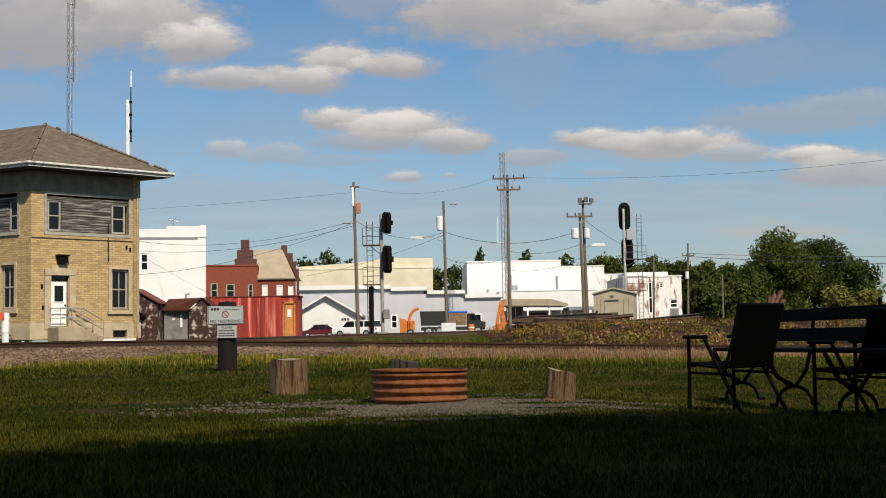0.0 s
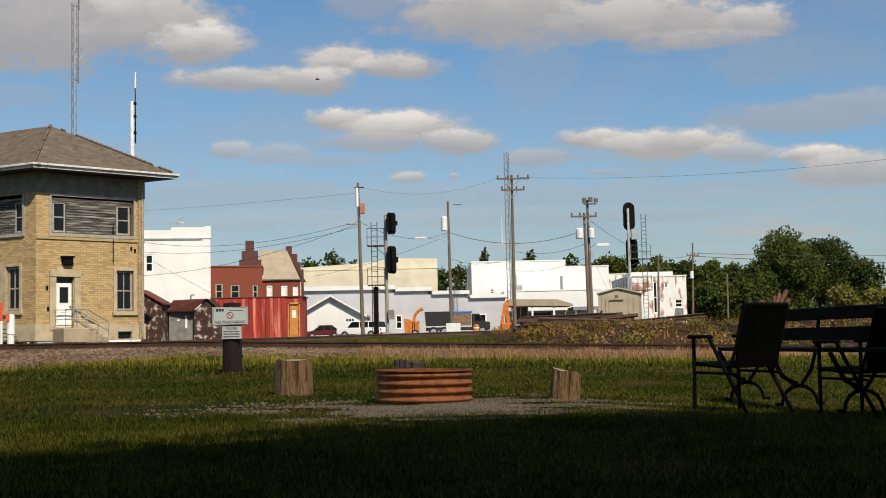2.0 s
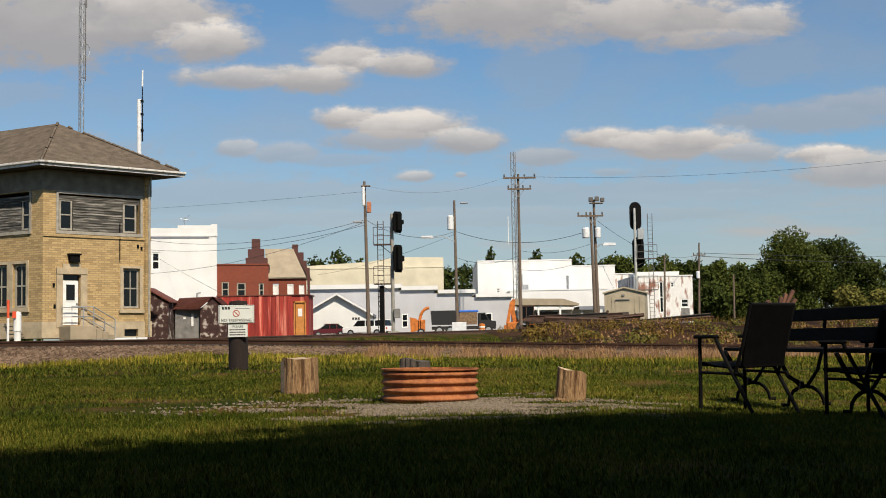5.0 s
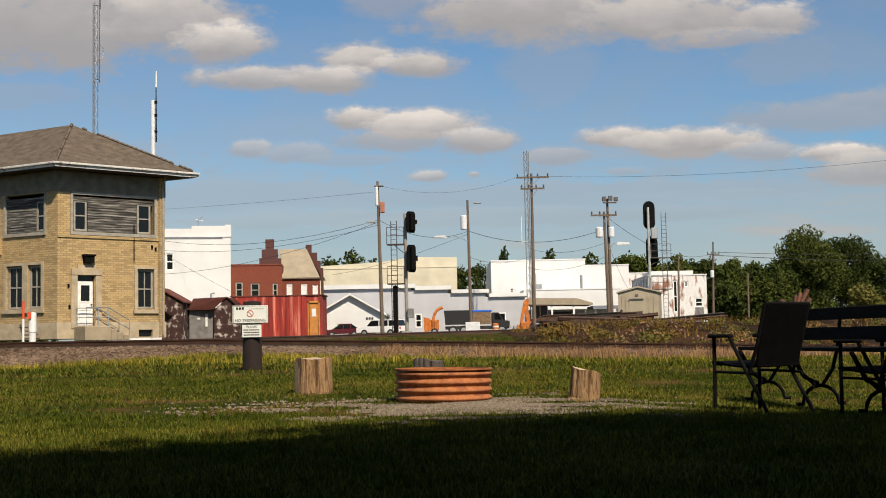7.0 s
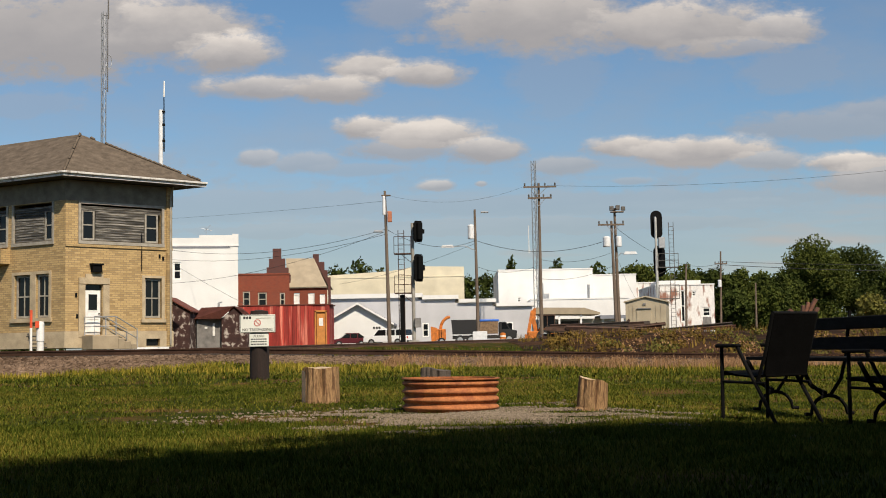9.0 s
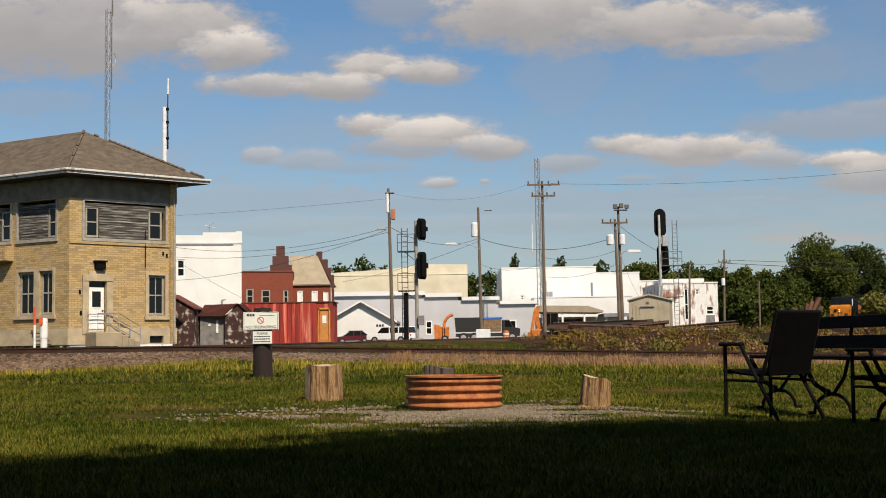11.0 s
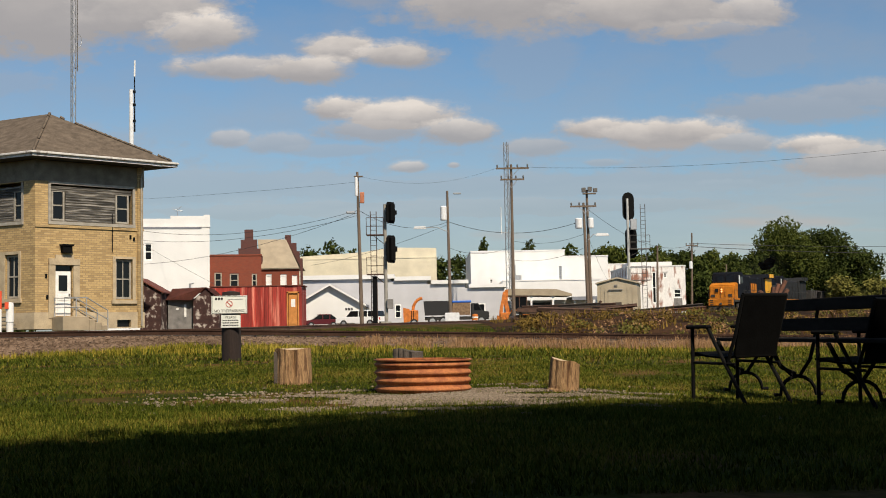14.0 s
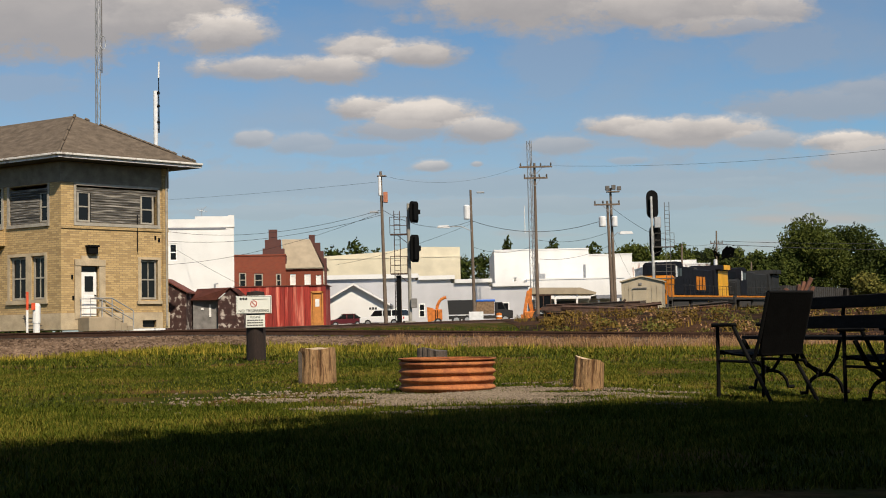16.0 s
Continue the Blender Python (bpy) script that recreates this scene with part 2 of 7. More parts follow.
M = dict(
    brick=brick_mat("buff_brick", (0.47, 0.325, 0.145), (0.17, 0.10, 0.040), (0.22, 0.16, 0.095), 0.30, 0.105),
    redbrick=brick_mat("red_brick", (0.22, 0.042, 0.018), (0.13, 0.026, 0.013), (0.15, 0.055, 0.035)),
    # copy of red_brick, darkened to paint in the shade on the gables
    gablebrick=brick_mat("shaded_red_brick", (0.105, 0.032, 0.024), (0.07, 0.024, 0.02), (0.08, 0.045, 0.04)),
    stone=mat("limestone", (0.44, 0.35, 0.23), 0.9, var=0.25, scale=2, fine=30),
    fascia=mat("weathered_white_paint", (0.62, 0.60, 0.56), 0.7, var=0.3, scale=3, fine=40, second=(0.25, 0.22, 0.2), amount=0.25),
    soffit=mat("dark_matt", (0.04, 0.037, 0.033), 0.8, var=0.3),
    shingle=mat("grey_brown_shingles", (0.125, 0.098, 0.074), 0.95, var=0.34, scale=2.2, fine=11, bump=0.6, spec=0.15, stretch=(1, 1, 2.5)),
    frieze=mat("grey_tan_painted_wood", (0.19, 0.165, 0.125), 0.9, var=0.35, scale=2, fine=30, spec=0.2),
    plank=mat("weathered_grey_planks", (0.085, 0.078, 0.068), 0.9, var=0.5, scale=3, fine=30, bump=0.4, stretch=(0.3, 0.3, 5), second=(0.24, 0.22, 0.19), amount=0.45, per_object=0.45),
    trim=mat("window_trim", (0.33, 0.30, 0.25), 0.8, var=0.25, scale=4),
    white=mat("white_siding", (0.70, 0.695, 0.68), 0.75, var=0.08, scale=0.6, fine=12, bump=0.05),
    wpaint=mat("white_paint", (0.78, 0.77, 0.74), 0.6, var=0.15, scale=3),
    whiteworn=mat("peeling_white_paint", (0.78, 0.76, 0.73), 0.85, var=0.2, scale=1.3, fine=14, second=(0.26, 0.12, 0.08), amount=0.36, stretch=(1, 1, 0.35)),
    cream=mat("cream_blocks", (0.66, 0.59, 0.44), 0.85, var=0.15, scale=0.5, fine=10),
    grey=mat("pale_grey_siding", (0.48, 0.48, 0.50), 0.7, var=0.12, scale=0.4, fine=12, bump=0.05),
    greyroof=mat("grey_roofing", (0.20, 0.21, 0.24), 0.9, var=0.2, scale=2),
    tanroof=mat("tan_roofing", (0.33, 0.27, 0.19), 0.9, var=0.15, scale=1.5),
    tin=mat("tan_metal_panel", (0.40, 0.335, 0.235), 0.6, metal=0.0, var=0.16, scale=1.5, fine=20),
    redpaint=mat("faded_red_paint", (0.42, 0.035, 0.022), 0.75, var=0.45, scale=1.3, fine=9, bump=0.2, stretch=(2.6, 2.6, 0.22), second=(0.56, 0.16, 0.11), amount=0.3, per_object=0.25),
    orangedoor=mat("orange_wood_door", (0.55, 0.22, 0.05), 0.7, var=0.25, scale=3),
    rustroof=mat("rusty_roof", (0.15, 0.045, 0.03), 0.9, var=0.3, scale=3),
    peel=mat("peeling_shed_paint", (0.055, 0.022, 0.018), 0.9, var=0.45, scale=3.2, fine=30, second=(0.38, 0.33, 0.29), amount=0.28),
    greyshed=mat("grey_shed_boards", (0.20, 0.19, 0.18), 0.9, var=0.35, scale=3),
    glass=glass_mat("dark_window_glass"),
    curtain=mat("faded_curtain", (0.30, 0.20, 0.14), 0.95, var=0.3),
    blind=mat("white_blind", (0.75, 0.74, 0.72), 0.9, var=0.1),
    pole=mat("weathered_pole_wood", (0.165, 0.125, 0.095), 0.95, var=0.35, scale=3, fine=30, bump=0.4, stretch=(3, 3, 0.3), spec=0.15),
    black=mat("black_paint", (0.004, 0.004, 0.004), 0.8, var=0.3, scale=4, spec=0.12),
    chairblack=mat("black_chair_fabric", (0.003, 0.003, 0.003), 0.95, var=0.3, scale=8, spec=0.05),
    benchwood=mat("dark_bench_boards", (0.013, 0.011, 0.010), 0.9, var=0.4, scale=5, fine=40, bump=0.3, stretch=(1, 1, 5), spec=0.1),
    steel=mat("galvanised_steel", (0.42, 0.43, 0.44), 0.5, metal=0.6, var=0.2, scale=4),
    mastpaint=mat("grimy_mast_paint", (0.30, 0.28, 0.24), 0.6, var=0.25, scale=4),
    darksteel=mat("dark_weathered_steel", (0.12, 0.11, 0.10), 0.6, metal=0.3, var=0.3),
    aluminium=mat("aluminium_paint", (0.20, 0.21, 0.22), 0.5, metal=0.3, var=0.15),
    silver=mat("silver_mast_paint", (0.46, 0.46, 0.44), 0.55, metal=0.1, var=0.25, scale=3),
    greycan=mat("grey_transformer_paint", (0.68, 0.69, 0.70), 0.5, var=0.12, scale=4),
    rust=mat("orange_rusted_steel", (0.43, 0.150, 0.050), 0.85, var=0.4, scale=5, fine=50, bump=0.35, second=(0.24, 0.075, 0.028), amount=0.35),
    darkrust=mat("dark_rusted_steel", (0.075, 0.038, 0.024), 0.85, var=0.4, scale=4, fine=40, bump=0.3),
    tie=mat("creosoted_tie", (0.045, 0.034, 0.027), 0.95, var=0.4, scale=4, fine=30, bump=0.4),
    ballast=mat("ballast_stone", (0.150, 0.088, 0.056), 0.95, var=0.5, scale=4, fine=22, bump=0.6, per_object=0.2, second=(0.080, 0.050, 0.034), amount=0.5, spec=0.1),
    gravel=mat("pale_gravel", (0.24, 0.20, 0.155), 0.95, var=0.5, scale=5, fine=50, bump=0.6, second=(0.07, 0.065, 0.025), amount=0.6, spec=0.05),
    bark=mat("split_log_wood", (0.47, 0.29, 0.150), 0.95, var=0.5, scale=5, fine=32, bump=0.8, stretch=(6, 6, 0.8), second=(0.16, 0.09, 0.05), amount=0.42, spec=0.1),
    logend=mat("log_end_grain", (0.50, 0.37, 0.23), 0.9, var=0.3, scale=8),
    darkbark=mat("dark_log_bark", (0.10, 0.08, 0.065), 0.95, var=0.4, scale=6, bump=0.5),
    post=mat("dark_brown_post", (0.020, 0.011, 0.008), 0.9, var=0.35, scale=5, fine=40, bump=0.3, stretch=(3, 3, 0.5)),
    sign=mat("white_sign_face", (0.74, 0.76, 0.70), 0.5, var=0.08, scale=5),
    signink=mat("sign_ink", (0.03, 0.03, 0.03), 0.7, var=0.1),
    redink=mat("red_sign_ink", (0.5, 0.05, 0.03), 0.7, var=0.1),
    orange=mat("safety_orange", (0.56, 0.16, 0.02), 0.6, var=0.4, scale=4),
    timber=mat("reddish_broken_wood", (0.13, 0.055, 0.032), 0.9, var=0.35, scale=3, fine=20, bump=0.3, per_object=0.4),
    rustbox=mat("faded_orange_box", (0.45, 0.16, 0.08), 0.7, var=0.3),
    bank=mat("brown_bank_soil", (0.085, 0.043, 0.021), 0.95, var=0.6, scale=0.8, fine=9, bump=0.6, second=(0.020, 0.012, 0.007), amount=0.55, spec=0.05),
    railside=mat("dark_rail_steel", (0.050, 0.026, 0.017), 0.85, var=0.4, scale=1.2, fine=20, spec=0.15),
    redorange=mat("orange_red_marker", (0.70, 0.09, 0.03), 0.6, var=0.15),
    carwhite=mat("white_car_paint", (0.80, 0.80, 0.80), 0.3, var=0.04),
    carred=mat("dark_red_car_paint", (0.085, 0.008, 0.012), 0.3, var=0.08),
    cardark=mat("black_truck_paint", (0.010, 0.010, 0.011), 0.7, var=0.1),
    tyre=mat("tyre_rubber", (0.02, 0.02, 0.02), 0.9, var=0.2),
    bluetarp=mat("blue_tarp", (0.02, 0.13, 0.55), 0.6, var=0.2, scale=4),
    brownload=mat("brown_load", (0.22, 0.14, 0.08), 0.95, var=0.4, scale=6),
    locoblue=mat("dark_blue_loco_paint", (0.008, 0.009, 0.013), 0.75, var=0.4, scale=1, spec=0.12),
    locoyellow=mat("yellow_loco_paint", (0.50, 0.165, 0.012), 0.6, var=0.35, scale=1, fine=9, spec=0.25),
    locobright=mat("bright_yellow_loco_paint", (0.70, 0.34, 0.015), 0.5, var=0.2, scale=1),
    locogrey=mat("grey_loco_paint", (0.022, 0.023, 0.024), 0.75, var=0.3, scale=1, spec=0.15),
    under=mat("grimy_underframe", (0.03, 0.027, 0.024), 0.9, var=0.4),
    cable=mat("black_cable", (0.03, 0.03, 0.03), 0.7, var=0.1),
    leaf=leaf_mat("tree_leaves", (0.015, 0.030, 0.006), (0.098, 0.110, 0.024)),
    leafdark=leaf_mat("far_leaves", (0.010, 0.021, 0.005), (0.064, 0.078, 0.019)),
    leafyellow=leaf_mat("yellowing_leaves", (0.06, 0.07, 0.015), (0.17, 0.15, 0.04)),
    grass=grass_mat("grass_blades", (0.017, 0.033, 0.004), (0.070, 0.085, 0.011), (0.168, 0.145, 0.026), (0.17, 0.095, 0.032)),
    straw=leaf_mat("dry_grass", (0.13, 0.062, 0.030), (0.38, 0.23, 0.12)),
    yellowgrass=grass_mat("yellowing_grass", (0.06, 0.07, 0.008), (0.18, 0.155, 0.020), (0.34, 0.25, 0.045), (0.32, 0.18, 0.07)),
    weed=leaf_mat("weeds", (0.05, 0.033, 0.010), (0.21, 0.135, 0.034)),
    trunk=mat("tree_bark", (0.08, 0.065, 0.05), 0.95, var=0.3),
    concrete=mat("concrete", (0.34, 0.27, 0.18), 0.9, var=0.2, scale=2),
    lampglass=mat("lamp_lens", (0.8, 0.8, 0.8), 0.3, var=0.05),
    headlight=glow_mat("headlight_glow", (1.0, 0.45, 0.16), 1.5),
    asphalt=mat("asphalt", (0.055, 0.055, 0.055), 0.95, var=0.3, scale=2, fine=40),
)


def ground_mat():
    """Lawn near by, bare earth and dry grass in patches, by place."""
    m = mat("lawn_soil", (0.036, 0.046, 0.006), 0.95, var=0.5, scale=0.9, fine=18, bump=0.5, second=(0.085, 0.046, 0.018), amount=0.42)
    m.node_tree.nodes["Principled BSDF"].inputs["Specular IOR Level"].default_value = 0.02
    return m


M["lawn"] = ground_mat()

# ---- mesh helpers ----


def part(name, bm, material, parent=None, label="", smooth=False):
    me = bpy.data.meshes.new(name)
    bm.normal_update()
    bm.to_mesh(me)
    bm.free()
    me.materials.append(material if not isinstance(material, str) else M[material])
    if smooth:
        me.polygons.foreach_set("use_smooth", [True] * len(me.polygons))
    ob = new(name, me)
    if parent:
        ob.parent = parent
    if label:
        ob["label"] = label
    return ob


def thing(name, m, label, category, group="", kind=""):
    ob = new(name)
    ob.matrix_basis = m
    return tagged(ob, label, category, group, kind)


def bmn():
    return bmesh.new()


def box(bm, x0, x1, y0, y1, z0, z1, m=None, bevel=0.0):
    vs = [bm.verts.new((x, y, z)) for z in (z0, z1) for y in (y0, y1) for x in (x0, x1)]
    fs = [bm.faces.new([vs[i] for i in f]) for f in ((0, 2, 3, 1), (4, 5, 7, 6), (0, 1, 5, 4), (2, 6, 7, 3), (0, 4, 6, 2), (1, 3, 7, 5))]
    if bevel:
        es = list({e for f in fs for e in f.edges})
        r = bmesh.ops.bevel(bm, geom=es, offset=bevel, segments=1, affect="EDGES")
        vs = list({v for f in r["faces"] for v in f.verts} | {v for v in vs if v.is_valid})
    if m is not None:
        bmesh.ops.transform(bm, matrix=m, verts=[v for v in vs if v.is_valid])
    return bm


def tube(bm, a, b, r0, r1=None, n=8):
    """A tapered round bar from a to b."""
    a, b = Vector(a), Vector(b)
    r1 = r0 if r1 is None else r1
    q = (b - a).to_track_quat("Z", "Y")
    rings = []
    for p, r in ((a, r0), (b, r1)):
        rings.append([bm.verts.new(p + q @ Vector((r * math.cos(2 * math.pi * i / n), r * math.sin(2 * math.pi * i / n), 0))) for i in range(n)])
    for i in range(n):
        j = (i + 1) % n
        bm.faces.new((rings[0][i], rings[0][j], rings[1][j], rings[1][i]))
    bm.faces.new(rings[0][::-1]), bm.faces.new(rings[1])
    return bm


def poly_tube(bm, pts, r, n=6):
    """One bent bar through the points."""
    pts = [Vector(p) for p in pts]
    rings = []
    for i, p in enumerate(pts):
        d = (pts[min(i + 1, len(pts) - 1)] - pts[max(i - 1, 0)]).normalized()
        side = d.cross(Vector((0.31, 0.13, 0.94))).normalized()
        up = side.cross(d)
        rings.append([bm.verts.new(p + (side * math.cos(2 * math.pi * k / n) + up * math.sin(2 * math.pi * k / n)) * r) for k in range(n)])
    for a, b in zip(rings, rings[1:]):
        for k in range(n):
            j = (k + 1) % n
            bm.faces.new((a[k], a[j], b[j], b[k]))
    bm.faces.new(rings[0][::-1]), bm.faces.new(rings[-1])
    return bm


def prism(bm, outline, y0, y1):
    """An outline of (x, z) pushed through from y0 to y1."""
    f = [bm.verts.new((x, y0, z)) for x, z in outline]
    k = [bm.verts.new((x, y1, z)) for x, z in outline]
    bm.faces.new(f), bm.faces.new(k[::-1])
    for i in range(len(f)):
        j = (i + 1) % len(f)
        bm.faces.new((f[j], f[i], k[i], k[j]))
    bmesh.ops.recalc_face_normals(bm, faces=bm.faces[:])
    return bm


def turned(bm, prof, n=24, cx=0.0, cy=0.0):
    """A profile of (radius, z) turned round the upright axis."""
    rings = [[bm.verts.new((cx + r * math.cos(2 * math.pi * i / n), cy + r * math.sin(2 * math.pi * i / n), z)) for i in range(n)] for r, z in prof]
    for a, b in zip(rings, rings[1:]):
        for i in range(n):
            j = (i + 1) % n
            bm.faces.new((a[i], a[j], b[j], b[i]))
    return bm


def wall_bm(length, z0, z1, thick, holes):
    """A wall along x, outer face at y = 0, with openings (x0, x1, z0, z1) right through."""
    bm = bmn()
    xs = sorted({0.0, length, *(h[0] for h in holes), *(h[1] for h in holes)})
    zs = sorted({z0, z1, *(h[2] for h in holes), *(h[3] for h in holes)})
    for xa, xb in zip(xs, xs[1:]):
        start = None
        for za, zb in zip(zs, zs[1:]):
            inside = any(h[0] < (xa + xb) / 2 < h[1] and h[2] < (za + zb) / 2 < h[3] for h in holes)
            if not inside and start is None:
                start = za
            if inside and start is not None:
                box(bm, xa, xb, 0, thick, start, za)
                start = None
        if start is not None:
            box(bm, xa, xb, 0, thick, start, z1)
    bmesh.ops.remove_doubles(bm, verts=bm.verts, dist=1e-4)
    return bm


def window(parent, x0, x1, z0, z1, y=0.06, fw=0.07, fmat="trim", bars=1, pane="glass", mids=0, label=""):
    """A sash window set back in its opening: frame, rails and panes under one part."""
    bm = bmn()
    box(bm, x0, x0 + fw, y, y + 0.08, z0, z1), box(bm, x1 - fw, x1, y, y + 0.08, z0, z1)
    box(bm, x0 + fw, x1 - fw, y, y + 0.08, z0, z0 + fw), box(bm, x0 + fw, x1 - fw, y, y + 0.08, z1 - fw, z1)
    for i in range(bars):
        z = z0 + (z1 - z0) * (i + 1) / (bars + 1)
        box(bm, x0 + fw, x1 - fw, y + 0.01, y + 0.07, z - fw * 0.35, z + fw * 0.35)
    for i in range(mids):
        x = x0 + (x1 - x0) * (i + 1) / (mids + 1)
        box(bm, x - fw * 0.25, x + fw * 0.25, y + 0.015, y + 0.065, z0 + fw, z1 - fw)
    fr = part("window", bm, fmat, parent, label)
    bm = bmn()
    box(bm, x0 + fw * 0.5, x1 - fw * 0.5, y + 0.045, y + 0.055, z0 + fw * 0.5, z1 - fw * 0.5)
    part("pane", bm, pane, fr)
    return fr


# ---- ground, lawn and tracks ----
TRACK_Y = 40.0


def rail_z(x):
    """Height of the near rail's head along the line, which climbs gently."""
    pts = [(-80, 1.0), (-14.75, 0.82), (-7.8, 0.80), (-0.4, 0.60), (6.4, 0.40), (13.8, 0.21), (80, 0.0)]
    for (a, za), (b, zb) in zip(pts, pts[1:]):
        if x <= b:
            return za + (zb - za) * (max(x, a) - a) / (b - a)
    return pts[-1][1]


def toe_z(x):
    pts = [(-80, -0.1), (-12, -0.05), (-8.9, 0.15), (-5.9, 0.33), (-0.3, 0.17), (6.4, 0.03), (80, -0.05)]
    for (a, za), (b, zb) in zip(pts, pts[1:]):
        if x <= b:
            return za + (zb - za) * (max(x, a) - a) / (b - a)
    return pts[-1][1]


def ground_z(x, y):
    t = toe_z(x)
    bed = rail_z(x) - 0.28
    near = 0.06 if x < 1.5 else max(-0.05, 0.06 - 0.06 * (x - 1.5))
    pts = [(-400, 0.0), (6, 0.0), (11.5, near), (20, 0.21 * (1 if x < 2 else 0.5)), (32.5, t), (37.4, bed), (42.6, bed), (46, bed - 0.2), (60, (0.75 if x < 3 else min(1.15, 0.75 + 0.08 * (x - 3)))), (75, 1.0 if x < 3 else min(1.25, 1.0 + 0.05 * (x - 3))), (95, 1.0), (900, 1.0)]
    for (a, za), (b, zb) in zip(pts, pts[1:]):
        if y <= b:
            return za + (zb - za) * (y - a) / (b - a)
    return 1.0


def grid_sheet(name, xs, ys, zf, material):
    vs = [(x, y, zf(x, y)) for y in ys for x in xs]
    n = len(xs)
    fs = [(j * n + i, j * n + i + 1, (j + 1) * n + i + 1, (j + 1) * n + i) for j in range(len(ys) - 1) for i in range(n - 1)]
    me = bpy.data.meshes.new(name)
    me.from_pydata(vs, [], fs)
    me.materials.append(M[material])
    me.polygons.foreach_set("use_smooth", [True] * len(fs))
    return new(name, me)


xs = [-2500, -600, -200, -80] + [x * 0.5 for x in range(-80, 81)] + [80, 200, 600, 2500]
ys = [-2500, -400, -60, -20, -5] + [y * 0.5 for y in range(0, 124)] + [70, 90, 130, 200, 400, 1000, 3500]
tagged(grid_sheet("ground", xs, ys, lambda x, y: ground_z(x, y) + 0.005 * noise.noise((x * 0.7, y * 0.7, 0)) * (1 if abs(x) < 60 and 0 < y < 34 else 0), "lawn"),
       "lawn of green and yellowing grass running to the track bank", "ground", kind="structure")

def ballast_bed():
    bm = bmn()
    rows = []
    for x in [i * 2.0 for i in range(-40, 41)]:
        b, t = rail_z(x) - 0.25, toe_z(x)
        rows.append([bm.verts.new((x, y, z)) for y, z in ((32.0, t - 0.05), (33.0, t + 0.06), (36.9, b), (43.1, b), (46.2, b - 0.4))])
    for p, q in zip(rows, rows[1:]):
        for i in range(4):
            bm.faces.new((p[i], q[i], q[i + 1], p[i + 1]))
    return tagged(part("track_bed", bm, "ballast", smooth=True), "sloping bed of brown-grey crushed stone ballast", "track bed", kind="structure")


ballast_bed()


def rail_bm(length, n=1):
    bm = bmn()
    for a, b, za, zb in ((-0.07, 0.07, -0.17, -0.155), (-0.012, 0.012, -0.155, -0.045), (-0.037, 0.037, -0.045, 0.0)):
        box(bm, 0, length, a, b, za, zb)
    return bm


def near_track():
    tr = thing("railway_track", pose(0, 0, 0), "near railway track with dark rusted rails on wooden ties", "railway track", kind="structure")
    knots = [-80, -14.75, -7.8, -0.4, 6.4, 13.8, 80]
    for y in (TRACK_Y - 0.72, TRACK_Y + 0.72):
        for a, b in zip(knots, knots[1:]):
            za, zb = rail_z(a), rail_z(b)
            r = part("rail", rail_bm(math.hypot(b - a, zb - za)), "railside", tr)
            r.matrix_basis = pose(a, y, za, 0, -math.degrees(math.atan2(zb - za, b - a)), 0)
    proto = None
    for i in range(110):
        x = -30 + i * 0.55
        if proto is None:
            bm = bmn()
            box(bm, -0.115, 0.115, -1.3, 1.3, -0.16, 0.0, bevel=0.015)
            proto = part("tie", bm, "tie", tr)
            ob = proto
        else:
            ob = new("tie", proto.data)
            ob.parent = tr
        ob.matrix_basis = pose(x, TRACK_Y + random.uniform(-0.05, 0.05), rail_z(x) - 0.175, 0, 0, random.uniform(-1.5, 1.5))


near_track()

# the crossing line, on which the train comes
T2_DIR = Vector((0.4616, 0.8871, 0.0))
T2_AT = Vector((25.5, 125.0, 1.70))
T2_CLIMB = 0.0105                     # rise per metre along the line


def far_track():
    tr = thing("crossing_track", Matrix.Translation(T2_AT) @ pose(0, 0, 0, 0, -math.degrees(T2_CLIMB), math.degrees(math.atan2(T2_DIR.y, T2_DIR.x))),
               "second railway track crossing behind on a low stone bank", "railway track", kind="structure")
    bm = bmn()
    prism(bm, [(-2.6, -0.4), (2.6, -0.4), (1.6, -0.17), (-1.6, -0.17)], -88, 260)
    bmesh.ops.transform(bm, matrix=pose(0, 0, 0, 0, 0, -90), verts=bm.verts)
    part("stone_bank", bm, "ballast", tr)
    for y in (-0.72, 0.72):
        bm = rail_bm(345)
        bmesh.ops.translate(bm, vec=(-86, y, 0), verts=bm.verts)
        part("rail", bm, "darkrust", tr)
    proto = None
    for i in range(160):
        if proto is None:
            bm = bmn()
            box(bm, -0.115, 0.115, -1.3, 1.3, -0.34, -0.165)
            proto = ob = part("tie", bm, "tie", tr)
        else:
            ob = new("tie", proto.data)
            ob.parent = tr
        ob.matrix_basis = pose(-80 + i * 0.9, 0, 0)


far_track()

# ---- the brick signal tower ----
W0, W1 = Vector((-18.4, 58.2, 0)), Vector((-14.2, 62.0, 0))
LD = Vector((-0.873, 0.488, 0))
TG = 1.0


